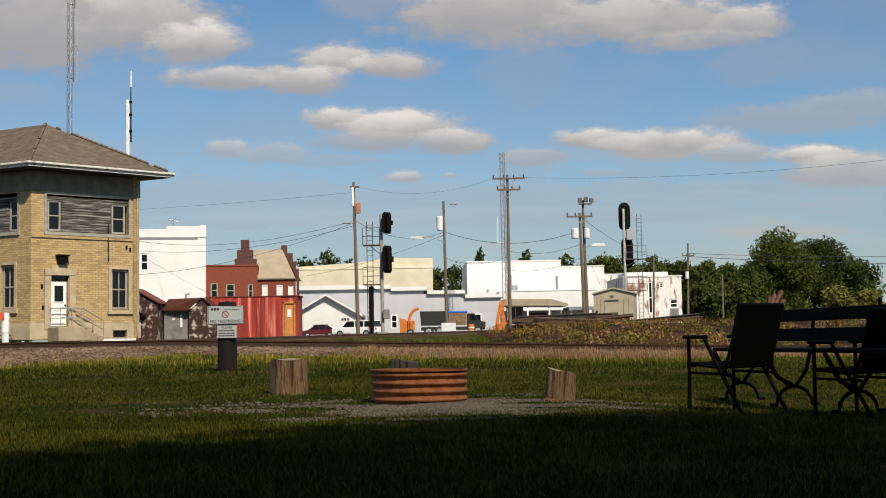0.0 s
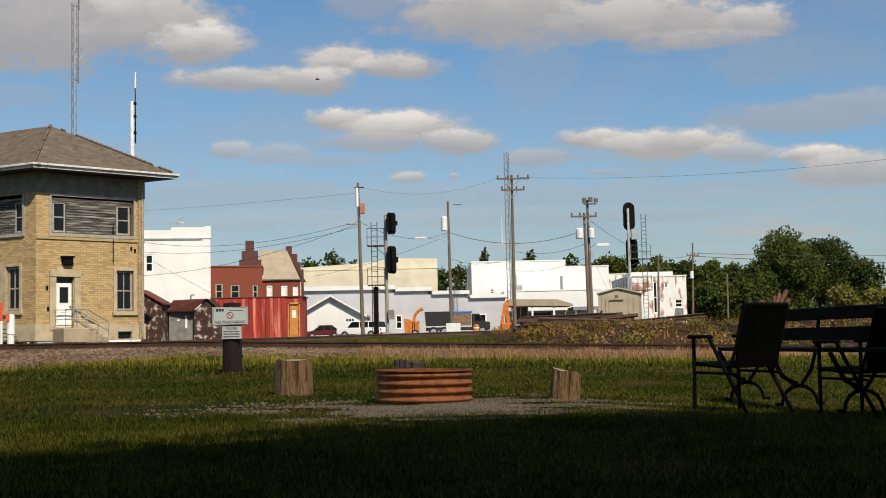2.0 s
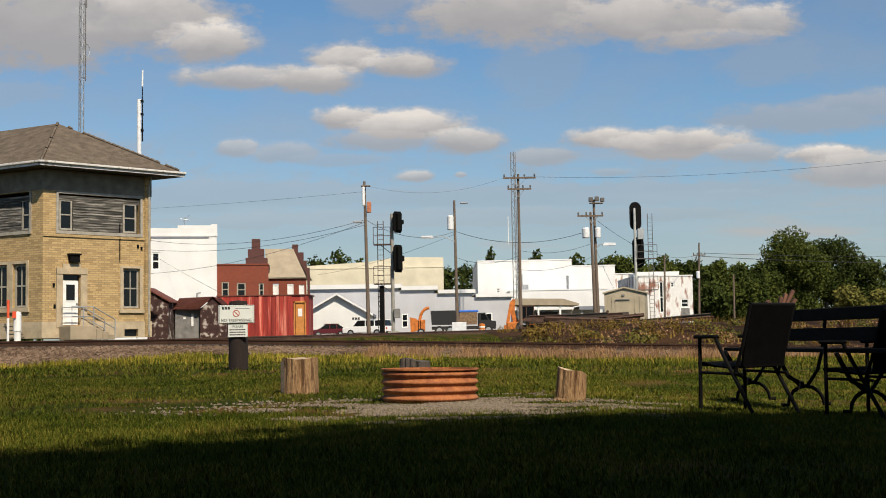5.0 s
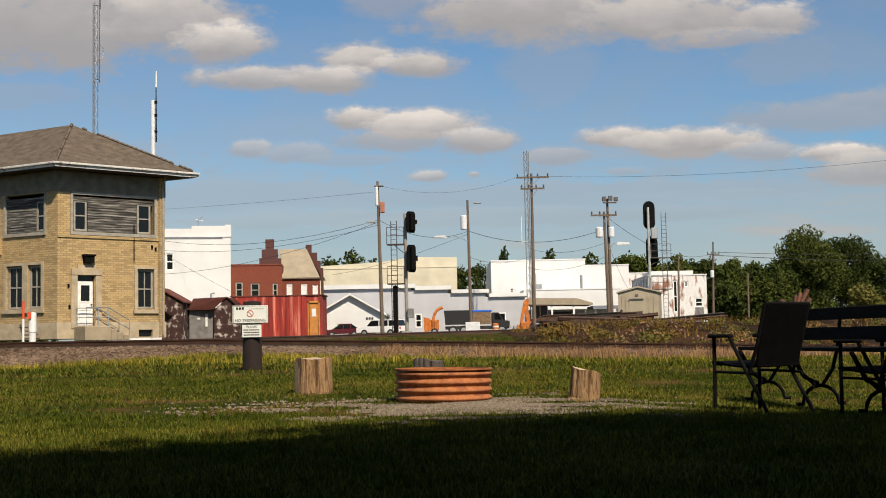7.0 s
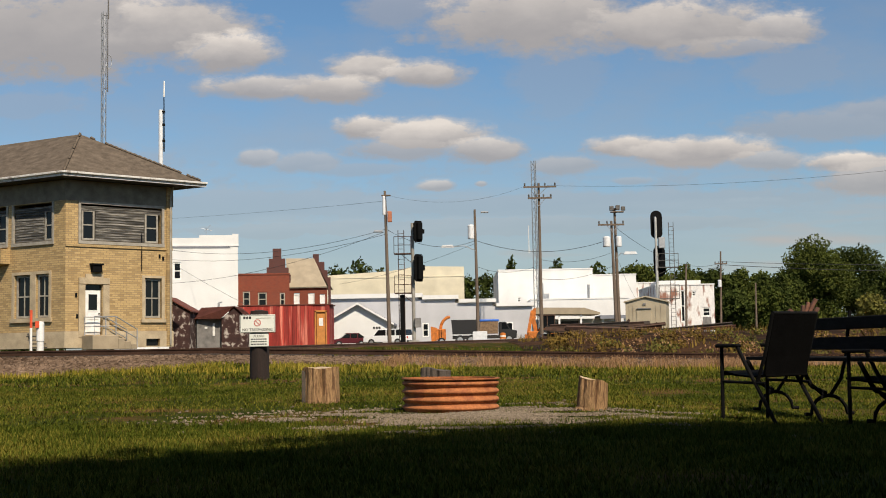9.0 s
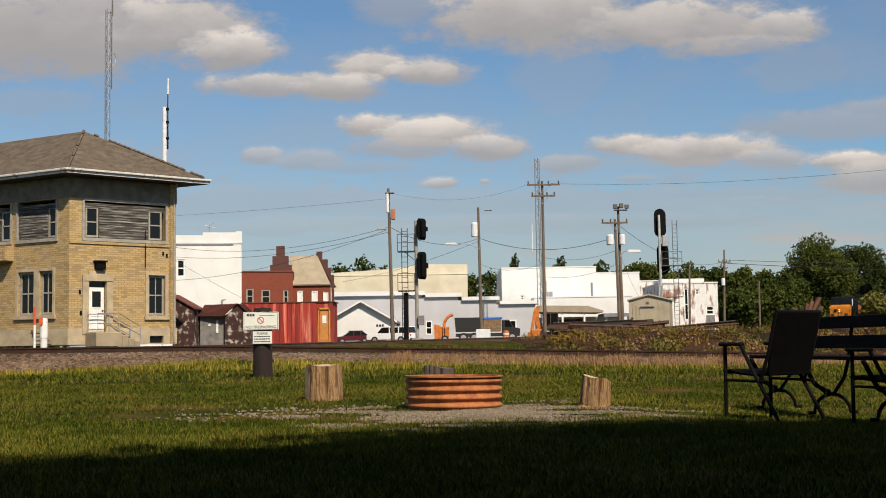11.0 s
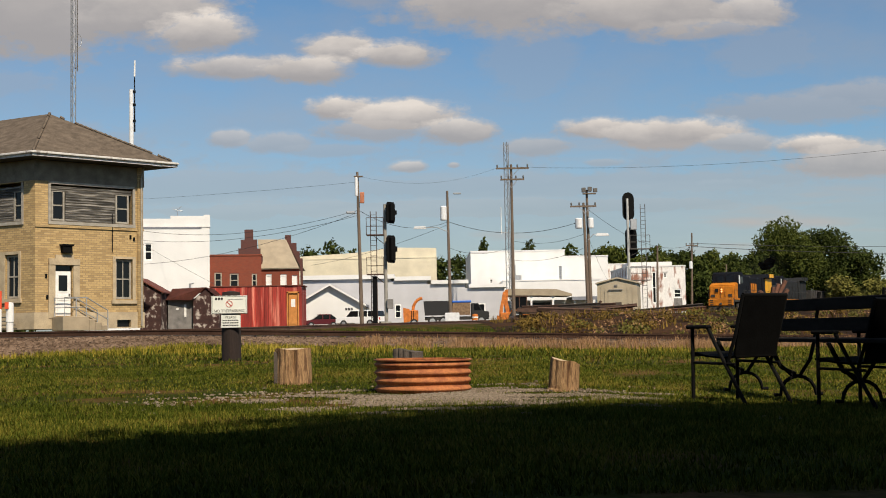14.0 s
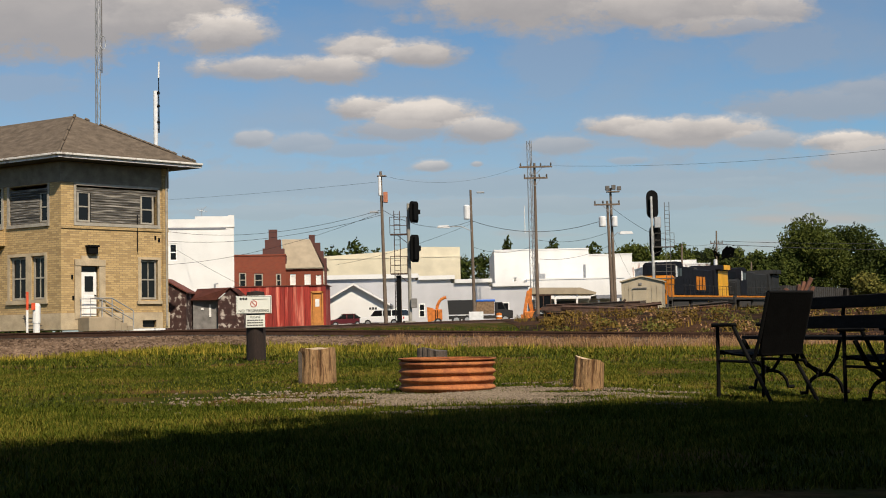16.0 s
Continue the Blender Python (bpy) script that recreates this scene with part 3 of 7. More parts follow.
def signal_tower():
    tw = thing("signal_tower", pose(0, 0, 0), "two-storey buff brick railway signal tower with brown hipped roof", "building")
    fl = (W1 - W0).length
    fa = math.degrees(math.atan2(W1.y - W0.y, W1.x - W0.x))
    # door face
    fm = Matrix.Translation(W0) @ pose(0, 0, 0, 0, 0, fa)
    holes = [(1.0, 1.88, 1.6, 4.02), (4.14, 5.06, 2.42, 4.40), (0.74, 5.10, 6.12, 7.98), (4.2, 4.95, 1.05, 1.4)]
    front = part("wall", wall_bm(fl, TG, 9.0, 0.35, holes), "brick", tw, "sunlit buff brick wall")
    front.matrix_basis = fm
    bm = bmn()
    box(bm, -0.05, fl + 0.04, -0.06, -0.004, TG, 1.05), box(bm, -0.05, 4.2, -0.06, -0.004, 1.05, 1.4), box(bm, 4.95, fl + 0.04, -0.06, -0.004, 1.05, 1.4), box(bm, -0.05, 1.0, -0.06, -0.004, 1.4, 1.78), box(bm, 1.88, fl + 0.04, -0.06, -0.004, 1.4, 1.78)
    part("foundation", bm, "stone", front, "pale stone foundation course")
    bm = bmn()
    box(bm, 0.66, 0.98, -0.09, -0.004, 1.5, 4.2), box(bm, 1.90, 2.22, -0.09, -0.004, 1.5, 4.2), box(bm, 0.66, 2.22, -0.12, -0.004, 4.04, 4.34), box(bm, 0.98, 1.9, -0.10, -0.004, 4.34, 4.52)
    part("door_surround", bm, "stone", front, "carved stone door surround")
    bm = bmn()
    box(bm, 1.04, 1.84, 0.10, 0.15, 1.62, 3.74, bevel=0.008)
    for za, zb in ((1.75, 2.25), (2.35, 2.62)):
        box(bm, 1.16, 1.72, 0.085, 0.10, za, zb, bevel=0.006)
    box(bm, 1.18, 1.70, 0.085, 0.10, 2.75, 2.80), box(bm, 1.18, 1.70, 0.085, 0.10, 3.55, 3.60), box(bm, 1.18, 1.22, 0.085, 0.10, 2.80, 3.55), box(bm, 1.66, 1.70, 0.085, 0.10, 2.80, 3.55)
    door = part("door", bm, "wpaint", front, "white panelled door with a small window")
    bm = bmn()
    box(bm, 1.22, 1.66, 0.078, 0.092, 2.80, 3.55)
    part("pane", bm, "glass", door)
    bm = bmn()
    tube(bm, (1.76, 0.10, 2.62), (1.76, 0.04, 2.62), 0.035, 0.035, 8)
    part("knob", bm, "black", door)
    bm = bmn()
    box(bm, 1.04, 1.84, 0.12, 0.16, 3.76, 4.0)
    part("transom", bm, "glass", front)
    bm = bmn()
    prism(bm, [(1.28, 4.62), (1.74, 4.62), (1.74, 4.94), (1.28, 4.94)], -0.30, -0.002)
    box(bm, 1.22, 1.80, -0.36, -0.002, 4.94, 5.02)
    part("wall_lamp", bm, "black", front, "dark metal lamp over the door")
    # ground window with stone frame
    bm = bmn()
    box(bm, 3.98, 4.14, -0.05, -0.004, 2.36, 4.52), box(bm, 5.06, 5.22, -0.05, -0.004, 2.36, 4.52), box(bm, 4.14, 5.06, -0.05, -0.004, 4.40, 4.52), box(bm, 3.92, 5.28, -0.10, -0.004, 2.20, 2.36)
    part("window_surround", bm, "stone", front, "stone window frame and sill")
    window(front, 4.16, 5.04, 2.44, 4.38, 0.10, 0.09, "trim", 1, "glass", 1)
    # upper band: two windows and weathered boards
    for xa, xb in ((0.84, 1.50), (4.18, 4.90)):
        window(front, xa, xb, 6.16, 7.62, 0.06, 0.085, "trim", 1, "glass")
    for i in range(13):
        z = 6.16 + i * 0.128
        xa, xb = (1.54, 4.14) if z < 7.5 else (0.80, 5.04)
        bm = bmn()
        box(bm, xa, xb, 0.03 + random.uniform(0, 0.03), 0.09, z, z + 0.108)
        part("board", bm, "plank", front, "weathered grey board")
    bm = bmn()
    box(bm, 0.64, 0.76, -0.05, 0.05, 6.10, 8.0), box(bm, 5.08, 5.20, -0.05, 0.05, 6.10, 8.0), box(bm, 0.64, 5.20, -0.08, 0.02, 5.96, 6.12), box(bm, 0.64, 5.20, -0.05, 0.05, 7.9, 8.02)
    part("band_trim", bm, "trim", front)
    bm = bmn()
    box(bm, -0.05, fl + 0.04, -0.03, -0.004, 8.02, 8.98)
    part("frieze_board", bm, "frieze", front, "grey painted frieze under the eaves")
    bm = bmn()
    box(bm, 0, fl, -0.06, -0.004, 5.82, 5.94)
    part("brick_course", bm, "brick", front)
    bm = bmn()
    box(bm, 4.23, 4.92, 0.1, 0.14, 1.07, 1.38)
    part("basement_window", bm, "glass", front)
    bm = bmn()
    tube(bm, (3.95, -0.05, 6.6), (3.95, -0.05, 4.75), 0.025)
    part("conduit", bm, "black", front, "dark conduit pipe")
    bm = bmn()
    tube(bm, (5.52, -0.35, 9.0), (5.52, -0.10, 8.5), 0.05), tube(bm, (5.52, -0.10, 8.5), (5.52, -0.10, 1.1), 0.05)
    part("downpipe", bm, "trim", front, "pale downpipe at the corner")
    for x, z in ((4.9, 5.4), (5.1, 5.3), (0.5, 3.4), (0.55, 2.4)):
        bm = bmn()
        box(bm, x, x + 0.10, -0.03, 0, z, z + 0.2)
        part("bracket", bm, "black", front)
    # shaded face
    la = math.degrees(math.atan2(-LD.y, -LD.x))
    lm = Matrix.Translation(W0 + LD * 9.0) @ pose(0, 0, 0, 0, 0, la)

    def sx(s):
        return 9.0 - s
    holes = [(sx(3.42), sx(2.32), 2.46, 4.56), (sx(1.95), sx(1.05), 2.46, 4.56), (sx(3.52), sx(0.85), 6.12, 7.98), (sx(8.2), sx(4.0), 6.12, 7.98)]
    side = part("wall", wall_bm(9.0, TG, 9.0, 0.35, holes), "brick", tw, "shaded buff brick wall")
    side.matrix_basis = lm
    bm = bmn()
    box(bm, 0, 9.0, -0.06, -0.004, TG, 1.78)
    part("foundation", bm, "stone", side)
    bm = bmn()
    for a, b in ((3.58, 3.42), (2.32, 1.95), (1.05, 0.90)):
        box(bm, sx(a), sx(b), -0.05, -0.004, 2.46, 4.70)
    box(bm, sx(3.42), sx(2.32), -0.05, -0.004, 4.56, 4.70), box(bm, sx(1.95), sx(1.05), -0.05, -0.004, 4.56, 4.70), box(bm, sx(3.64), sx(0.84), -0.10, -0.004, 2.26, 2.46)
    part("window_surround", bm, "stone", side, "double stone window frame")
    for a, b in ((3.40, 2.34), (1.93, 1.07)):
        wi = window(side, sx(a), sx(b), 2.48, 4.54, 0.10, 0.10, "trim", 1, "glass", 1)
        bm = bmn()
        prism(bm, [(sx(a) + 0.12, 4.4), (sx(a) + 0.50, 4.4), (sx(a) + 0.30, 3.4), (sx(a) + 0.16, 2.6), (sx(a) + 0.12, 2.6)], 0.17, 0.19)
        part("curtain", bm, "curtain", wi)
    window(side, sx(1.46), sx(0.90), 6.16, 7.62, 0.06, 0.085, "trim", 1, "glass")
    window(side, sx(4.72), sx(4.06), 6.16, 7.62, 0.06, 0.085, "trim", 1, "glass")
    for i in range(13):
        z = 6.16 + i * 0.128
        for xa, xb in ((sx(3.48), sx(1.50 if z < 7.5 else 0.88)), (sx(8.1), sx(4.78 if z < 7.5 else 4.04))):
            bm = bmn()
            box(bm, xa, xb, 0.03 + random.uniform(0, 0.03), 0.09, z, z + 0.108)
            part("board", bm, "plank", side, "weathered grey board")
    bm = bmn()
    for a, b in ((3.62, 3.50), (0.87, 0.75), (4.02, 3.90)):
        box(bm, sx(a), sx(b), -0.05, 0.05, 6.10, 8.0)
    box(bm, sx(3.62), sx(0.75), -0.08, 0.02, 5.96, 6.12), box(bm, sx(8.3), sx(3.9), -0.08, 0.02, 5.96, 6.12)
    part("band_trim", bm, "trim", side)
    bm = bmn()
    box(bm, 0, 9.02, -0.03, -0.004, 8.02, 8.98)
    part("frieze_board", bm, "frieze", side)
    bm = bmn()
    box(bm, sx(6.5), sx(3.78), -0.55, -0.004, 5.15, 5.86), prism(bm, [(sx(6.5), 4.95), (sx(3.80), 5.13), (sx(3.80), 5.17), (sx(6.5), 5.17)], -0.5, -0.01)
    part("timber_bay", bm, "brick", side)
    # far walls
    W3, W2 = W0 + LD * 9.0, W1 + LD * 9.0
    for a, b in ((W1, W2), (W2, W3)):
        d = b - a
        o = part("wall", wall_bm(d.length, TG, 9.0, 0.35, []), "brick", tw)
        o.matrix_basis = Matrix.Translation(a) @ pose(0, 0, 0, 0, 0, math.degrees(math.atan2(d.y, d.x)))
    # hipped roof
    C0, C1 = Vector((-18.15, 57.1, 0)), Vector((-12.55, 62.1, 0))
    C3, C2 = C0 + LD * 11.2, C1 + LD * 11.2
    A, B = Vector((-18.58, 61.0, 11.66)), Vector((-18.58, 61.0, 11.66)) + LD * 6.0
    bm = bmn()
    ez = Vector((0, 0, 9.24))
    v = [bm.verts.new(p) for p in (C0 + ez, C1 + ez, C2 + ez, C3 + ez, A, B)]
    for f in ((0, 1, 4), (1, 2, 5, 4), (2, 3, 5), (3, 0, 4, 5)):
        bm.faces.new([v[i] for i in f])
    roof = part("roof", bm, "shingle", tw, "brown shingled hipped roof")
    bm = bmn()
    for a, b in ((C0, A), (C1, A)):
        n = 26
        for i in range(n):
            if random.random() < 0.12:
                continue
            p0, p1 = (a + (ez if a.z == 0 else Vector())).lerp(b, i / n), (a + (ez if a.z == 0 else Vector())).lerp(b, (i + 0.9) / n)
            tube(bm, p0 + Vector((0, 0, 0.01)), p1 + Vector((0, 0, 0.035)), 0.07, 0.08, 5)
    tagged(part("hip_tiles", bm, "shingle", roof), kind="stuff")
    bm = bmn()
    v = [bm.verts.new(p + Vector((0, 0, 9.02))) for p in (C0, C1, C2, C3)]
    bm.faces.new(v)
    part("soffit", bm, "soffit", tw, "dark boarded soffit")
    bm = bmn()
    for a, b in ((C0, C1), (C3, C0), (C1, C2), (C2, C3)):
        d = (b - a)
        mm = Matrix.Translation(a) @ pose(0, 0, 0, 0, 0, math.degrees(math.atan2(d.y, d.x)))
        box(bm, -0.05, d.length + 0.05, -0.04, 0.0, 9.03, 9.16, m=mm)
    part("fascia", bm, "fascia", tw, "pale weathered fascia board")
    bm = bmn()
    for a, b in ((C0, C1), (C3, C0)):
        d = (b - a)
        mm = Matrix.Translation(a) @ pose(0, 0, 0, 0, 0, math.degrees(math.atan2(d.y, d.x)))
        box(bm, -0.08, d.length + 0.08, -0.14, -0.045, 9.15, 9.26, m=mm, bevel=0.02)
    part("gutter", bm, "fascia", tw, "white eaves gutter")
    # steps and handrails before the door
    st = part("steps", bmn(), "concrete", tw, "worn stone doorsteps")
    bm = bmn()
    box(bm, 0.80, 2.12, -1.25, -0.10, TG - 0.1, 1.56, bevel=0.02)
    for i in range(3):
        box(bm, 2.125 + 0.32 * i, 2.44 + 0.32 * i, -1.25, -0.10, TG - 0.1, 1.42 - 0.14 * i, bevel=0.02)
    me = st.data
    bm.to_mesh(me)
    bm.free()
    st.matrix_basis = fm
    bm = bmn()
    for y in (-1.2, -0.16):
        poly_tube(bm, [(0.9, y, 1.5), (0.9, y, 2.45), (2.0, y, 2.45), (3.1, y, 1.85), (3.1, y, 1.0)], 0.028)
        poly_tube(bm, [(0.9, y, 2.0), (2.0, y, 2.0), (3.1, y, 1.42)], 0.022)
        tube(bm, (2.0, y, 1.5), (2.0, y, 2.45), 0.026)
    part("handrail", bm, "steel", st, "thin metal handrails")
    bm = bmn()
    poly_tube(bm, [(sx(1.1), -0.5, 1.75), (sx(0.3), -1.2, 0.95)], 0.05), poly_tube(bm, [(sx(1.9), -0.5, 1.7), (sx(1.2), -0.9, 0.95)], 0.05)
    for i in range(4):
        box(bm, sx(1.8 - 0.2 * i), sx(1.0 - 0.2 * i), -0.7 - 0.1 * i, -0.4 - 0.1 * i, 1.55 - 0.18 * i, 1.6 - 0.18 * i)
    o = part("wooden_steps", bm, "plank", tw, "small grey wooden side steps")
    o.matrix_basis = lm


signal_tower()


def lattice_mast(name, x, y, z0, z1, w, label, whip, material="aluminium", thick=0.032, whipmat="darksteel"):
    t = thing(name, pose(x, y, z0, 0, 0, 20), label, "radio mast")
    h = z1 - z0
    cs = [(w * math.cos(a), w * math.sin(a)) for a in (0.3, 2.4, 4.5)]
    for c in cs:
        bm = bmn()
        tube(bm, (*c, 0), (*c, h), thick, thick * 0.9, 6)
        part("leg", bm, material, t)
    bm = bmn()
    n = int(h / 0.8)
    for i in range(n):
        for a, b in ((0, 1), (1, 2), (2, 0)):
            tube(bm, (*cs[a], i * h / n), (*cs[b], (i + 1) * h / n), thick * 0.3, thick * 0.3, 4)
    part("lattice", bm, material, t)
    bm = bmn()
    for dx, za, zb, r in whip:
        tube(bm, (dx, 0, za - z0), (dx, 0, zb - z0), r, r * 0.7, 6)
        tube(bm, (0, 0, za - z0 + 0.2), (dx, 0, za - z0 + 0.2), 0.02, 0.02, 4)
    part("whip_aerial", bm, whipmat, t, "thin whip aerial")
    return t


m1 = lattice_mast("radio_mast", -21.42, 75, 1.0, 21.8, 0.16, "tall grey lattice radio mast behind the tower roof", [(0.28, 21.4, 22.8, 0.05), (0.25, 16.8, 21.5, 0.035)])
bm = bmn()
for i in range(12):
    a, b = 2 * math.pi * i / 12, 2 * math.pi * (i + 1) / 12
    tube(bm, (0.32 + 0.17 * math.cos(a), 0, 17.7 + 0.42 * math.sin(a)), (0.32 + 0.17 * math.cos(b), 0, 17.7 + 0.42 * math.sin(b)), 0.025, 0.025, 5)
part("loop_aerial", bm, "steel", m1, "oval loop aerial")
t = thing("radio_mast", pose(-17.88, 75, 1.0), "pale tubular radio mast with a white whip aerial", "radio mast")
bm = bmn()
tube(bm, (0, 0, 0), (0, 0, 14.6), 0.17, 0.13, 10)
part("mast_tube", bm, "greycan", t)
bm = bmn()
tube(bm, (0.2, 0, 12.0), (0.2, 0, 15.4), 0.05, 0.03, 6)
for z in (12.6, 13.6, 14.4):
    box(bm, 0.0, 0.26, -0.08, 0.08, z, z + 0.14)
part("aerial_clamp", bm, "black", t)
bm = bmn()
tube(bm, (0.2, 0, 15.4), (0.22, 0, 16.4), 0.055, 0.045, 6)
part("whip_aerial", bm, "wpaint", t)

# ---- town buildings ----
G = 1.0


def flat_building(name, x0, x1, y0, depth, z1, material, label, wins=(), parapet=0.0, roof="greyroof", cap="white", yaw=0.0, fmat="wpaint", steps=None):
    """A flat-roofed block; wins are (x0, x1, z0, z1) in its front wall."""
    t = thing(name, pose(x0, y0, 0, 0, 0, yaw), label, "building")
    L = x1 - x0
    w = part("wall", wall_bm(L, G - 0.1, z1, 0.3, [(a - x0, b - x0, c, d) for a, b, c, d in wins]), material, t)
    for a, b, c, d in wins:
        window(w, a - x0, b - x0, c, d, 0.05, 0.12, fmat, 1, "glass")
    bm = bmn()
    box(bm, 0, 0.3, 0.302, depth, G - 0.1, z1), box(bm, L - 0.3, L, 0.302, depth, G - 0.1, z1), box(bm, 0.3, L - 0.3, depth - 0.3, depth, G - 0.1, z1)
    part("side_wall", bm, material, t)
    bm = bmn()
    box(bm, 0.3, L - 0.3, 0.302, depth - 0.3, z1 - parapet - 0.25, z1 - parapet - 0.05)
    part("roof", bm, roof, t)
    bm = bmn()
    box(bm, -0.06, L + 0.06, -0.06, 0.36, z1, z1 + 0.14)
    box(bm, -0.06, 0.36, 0.36, depth + 0.06, z1, z1 + 0.14), box(bm, L - 0.36, L + 0.06, 0.36, depth + 0.06, z1, z1 + 0.14)
    part("coping", bm, cap, t)
    return t


b = flat_building("town_building", -30, -19.3, 110, 20, 10.1, "white", "white-sided two-storey commercial building with a flat roof", [(-24.95, -24.25, 7.15, 8.7)], 0.4)
b.matrix_basis = pose(-29.8, 107.9, 0, 0, 0, 11.2)
bm = bmn()
box(bm, 4.6, 7.3, 0.0, 0.3, 10.245, 10.85), box(bm, 7.3, 10.7, 0.0, 0.3, 10.245, 11.1), box(bm, 10.2, 10.75, -0.02, 0.32, 10.1, 11.2)
part("parapet", bm, "white", b)
bm = bmn()
tube(bm, (7.9, 2, 11.0), (7.9, 2, 12.0), 0.025), tube(bm, (7.5, 2, 11.9), (8.4, 2, 11.7), 0.02), tube(bm, (7.7, 2, 11.6), (8.3, 2, 12.2), 0.02)
part("tv_aerial", bm, "steel", b)
# grey strip that draws in the shadow line below the coping
bm = bmn()
box(bm, 0, 10.0, -0.05, -0.004, 9.95, 10.1)
part("shadow_trim", bm, "greyroof", b)

b = flat_building("town_building", -20.95, -16.02, 120, 10, 8.1, "redbrick", "low red brick building with arched windows", [(-20.5, -19.8, 5.05, 6.5), (-19.05, -18.2, 5.05, 6.4), (-16.95, -16.45, 5.0, 6.35)], 0.4, cap="redbrick", fmat="trim")
b.matrix_basis = pose(-20.95, 119.3, 0, 0, 0, 8.5)


def stepped_building():
    b = thing("gabled_building", pose(0, 128, 0), "red brick building with stepped gables and a tan roof", "building")
    bm = wall_bm(3.9, G, 7.3, 0.3, [(0.45, 1.05, 5.4, 6.65), (1.95, 2.6, 5.4, 6.6), (3.15, 3.7, 5.4, 6.5)])
    w = part("wall", bm, "redbrick", b)
    w.matrix_basis = pose(-17.15, 0, 0)
    for x0, x1 in ((0.45, 1.05), (1.95, 2.6), (3.15, 3.7)):
        window(w, x0, x1, 5.4, 6.55, 0.04, 0.1, "wpaint", 0, "blind")
    # stepped gable ends in the shade-darkened brick, the ridge running away to one side
    for x0, pts in ((-17.1, [(-2.7, 1.0), (-2.7, 8.7), (-2.45, 8.7), (-2.45, 9.4), (-2.2, 9.4), (-2.2, 10.3), (-1.8, 10.3), (-1.8, 11.35), (-0.95, 11.35), (-0.95, 10.3), (-0.55, 10.3), (-0.55, 9.35), (-0.2, 9.35), (-0.2, 8.6), (0.02, 8.6), (0.02, 1.0)]),
                    (-13.2, [(-1.85, 10.3), (-1.81, 10.92), (-1.22, 10.92), (-1.22, 10.07), (-0.64, 10.07), (-0.64, 9.18), (-0.3, 9.18), (-0.3, 8.42), (0.0, 8.42), (0.03, 1.0), (-0.25, 1.0), (-0.25, 7.6), (-1.6, 10.2)])):
        bm = bmn()
        prism(bm, pts, 0.31 if x0 < -15 else 3.05, 0.7 if x0 < -15 else 3.4)
        o = part("stepped_gable", bm, "gablebrick", b, "stepped red brick gable, its shade put into the brick colour")
        o.matrix_basis = pose(x0, 0, 0)
    bm = bmn()
    v = [bm.verts.new(p) for p in ((-17.25, -0.15, 7.25), (-13.2, -0.15, 7.2), (-14.9, 3.0, 10.45), (-17.9, 3.0, 10.5))]
    bm.faces.new(v)
    v2 = [bm.verts.new(p) for p in ((-17.25, 6, 7.25), (-13.2, 6, 7.2), (-14.9, 3.02, 10.45), (-17.9, 3.02, 10.5))]
    bm.faces.new(v2[::-1])
    part("roof", bm, "tanroof", b, "tan sloping roof")
    bm = bmn()
    box(bm, -17.2, -13.2, -0.2, -0.02, 7.15, 7.28)
    part("eave_board", bm, "frieze", b)


stepped_building()


def red_container():
    t = thing("red_shed", pose(-12.6, 72, 0), "faded red boarded shed with an orange door", "shed")
    L = 5.28
    bm = wall_bm(L, G - 0.2, 3.32, 0.1, [(4.5, 5.05, 0.95, 2.9)])
    body = part("wall", bm, "redpaint", t)
    for i in range(22):
        if 4.3 < i * 0.24 < 5.0:
            continue
        bm = bmn()
        box(bm, i * 0.24 + 0.005, i * 0.24 + 0.225, -0.03 - random.uniform(0, 0.02), -0.003, G - 0.2, 3.30)
        part("board", bm, "redpaint", body)
    bm = bmn()
    box(bm, 0, 0.1, 0.102, 2.6, G - 0.2, 3.3), box(bm, L - 0.1, L, 0.102, 2.6, G - 0.2, 3.3), box(bm, 0.1, L - 0.1, 2.5, 2.6, G - 0.2, 3.3)
    part("side_wall", bm, "redpaint", t)
    bm = bmn()
    box(bm, -0.08, L + 0.08, -0.08, 2.7, 3.322, 3.38)
    part("roof", bm, "rustroof", t)
    bm = bmn()
    box(bm, 4.52, 5.03, 0.02, 0.07, 0.95, 2.88, bevel=0.008)
    box(bm, 4.60, 4.95, 0.005, 0.02, 1.1, 1.8), box(bm, 4.42, 4.5, -0.06, 0.02, 0.9, 2.98), box(bm, 5.05, 5.13, -0.06, 0.02, 0.9, 2.98), box(bm, 4.42, 5.13, -0.06, 0.02, 2.9, 3.0)
    d = part("door", bm, "orangedoor", t, "orange wooden door")
    bm = bmn()
    box(bm, 4.66, 4.90, 0.0, 0.018, 2.1, 2.55)
    part("notice", bm, "wpaint", d)


red_container()


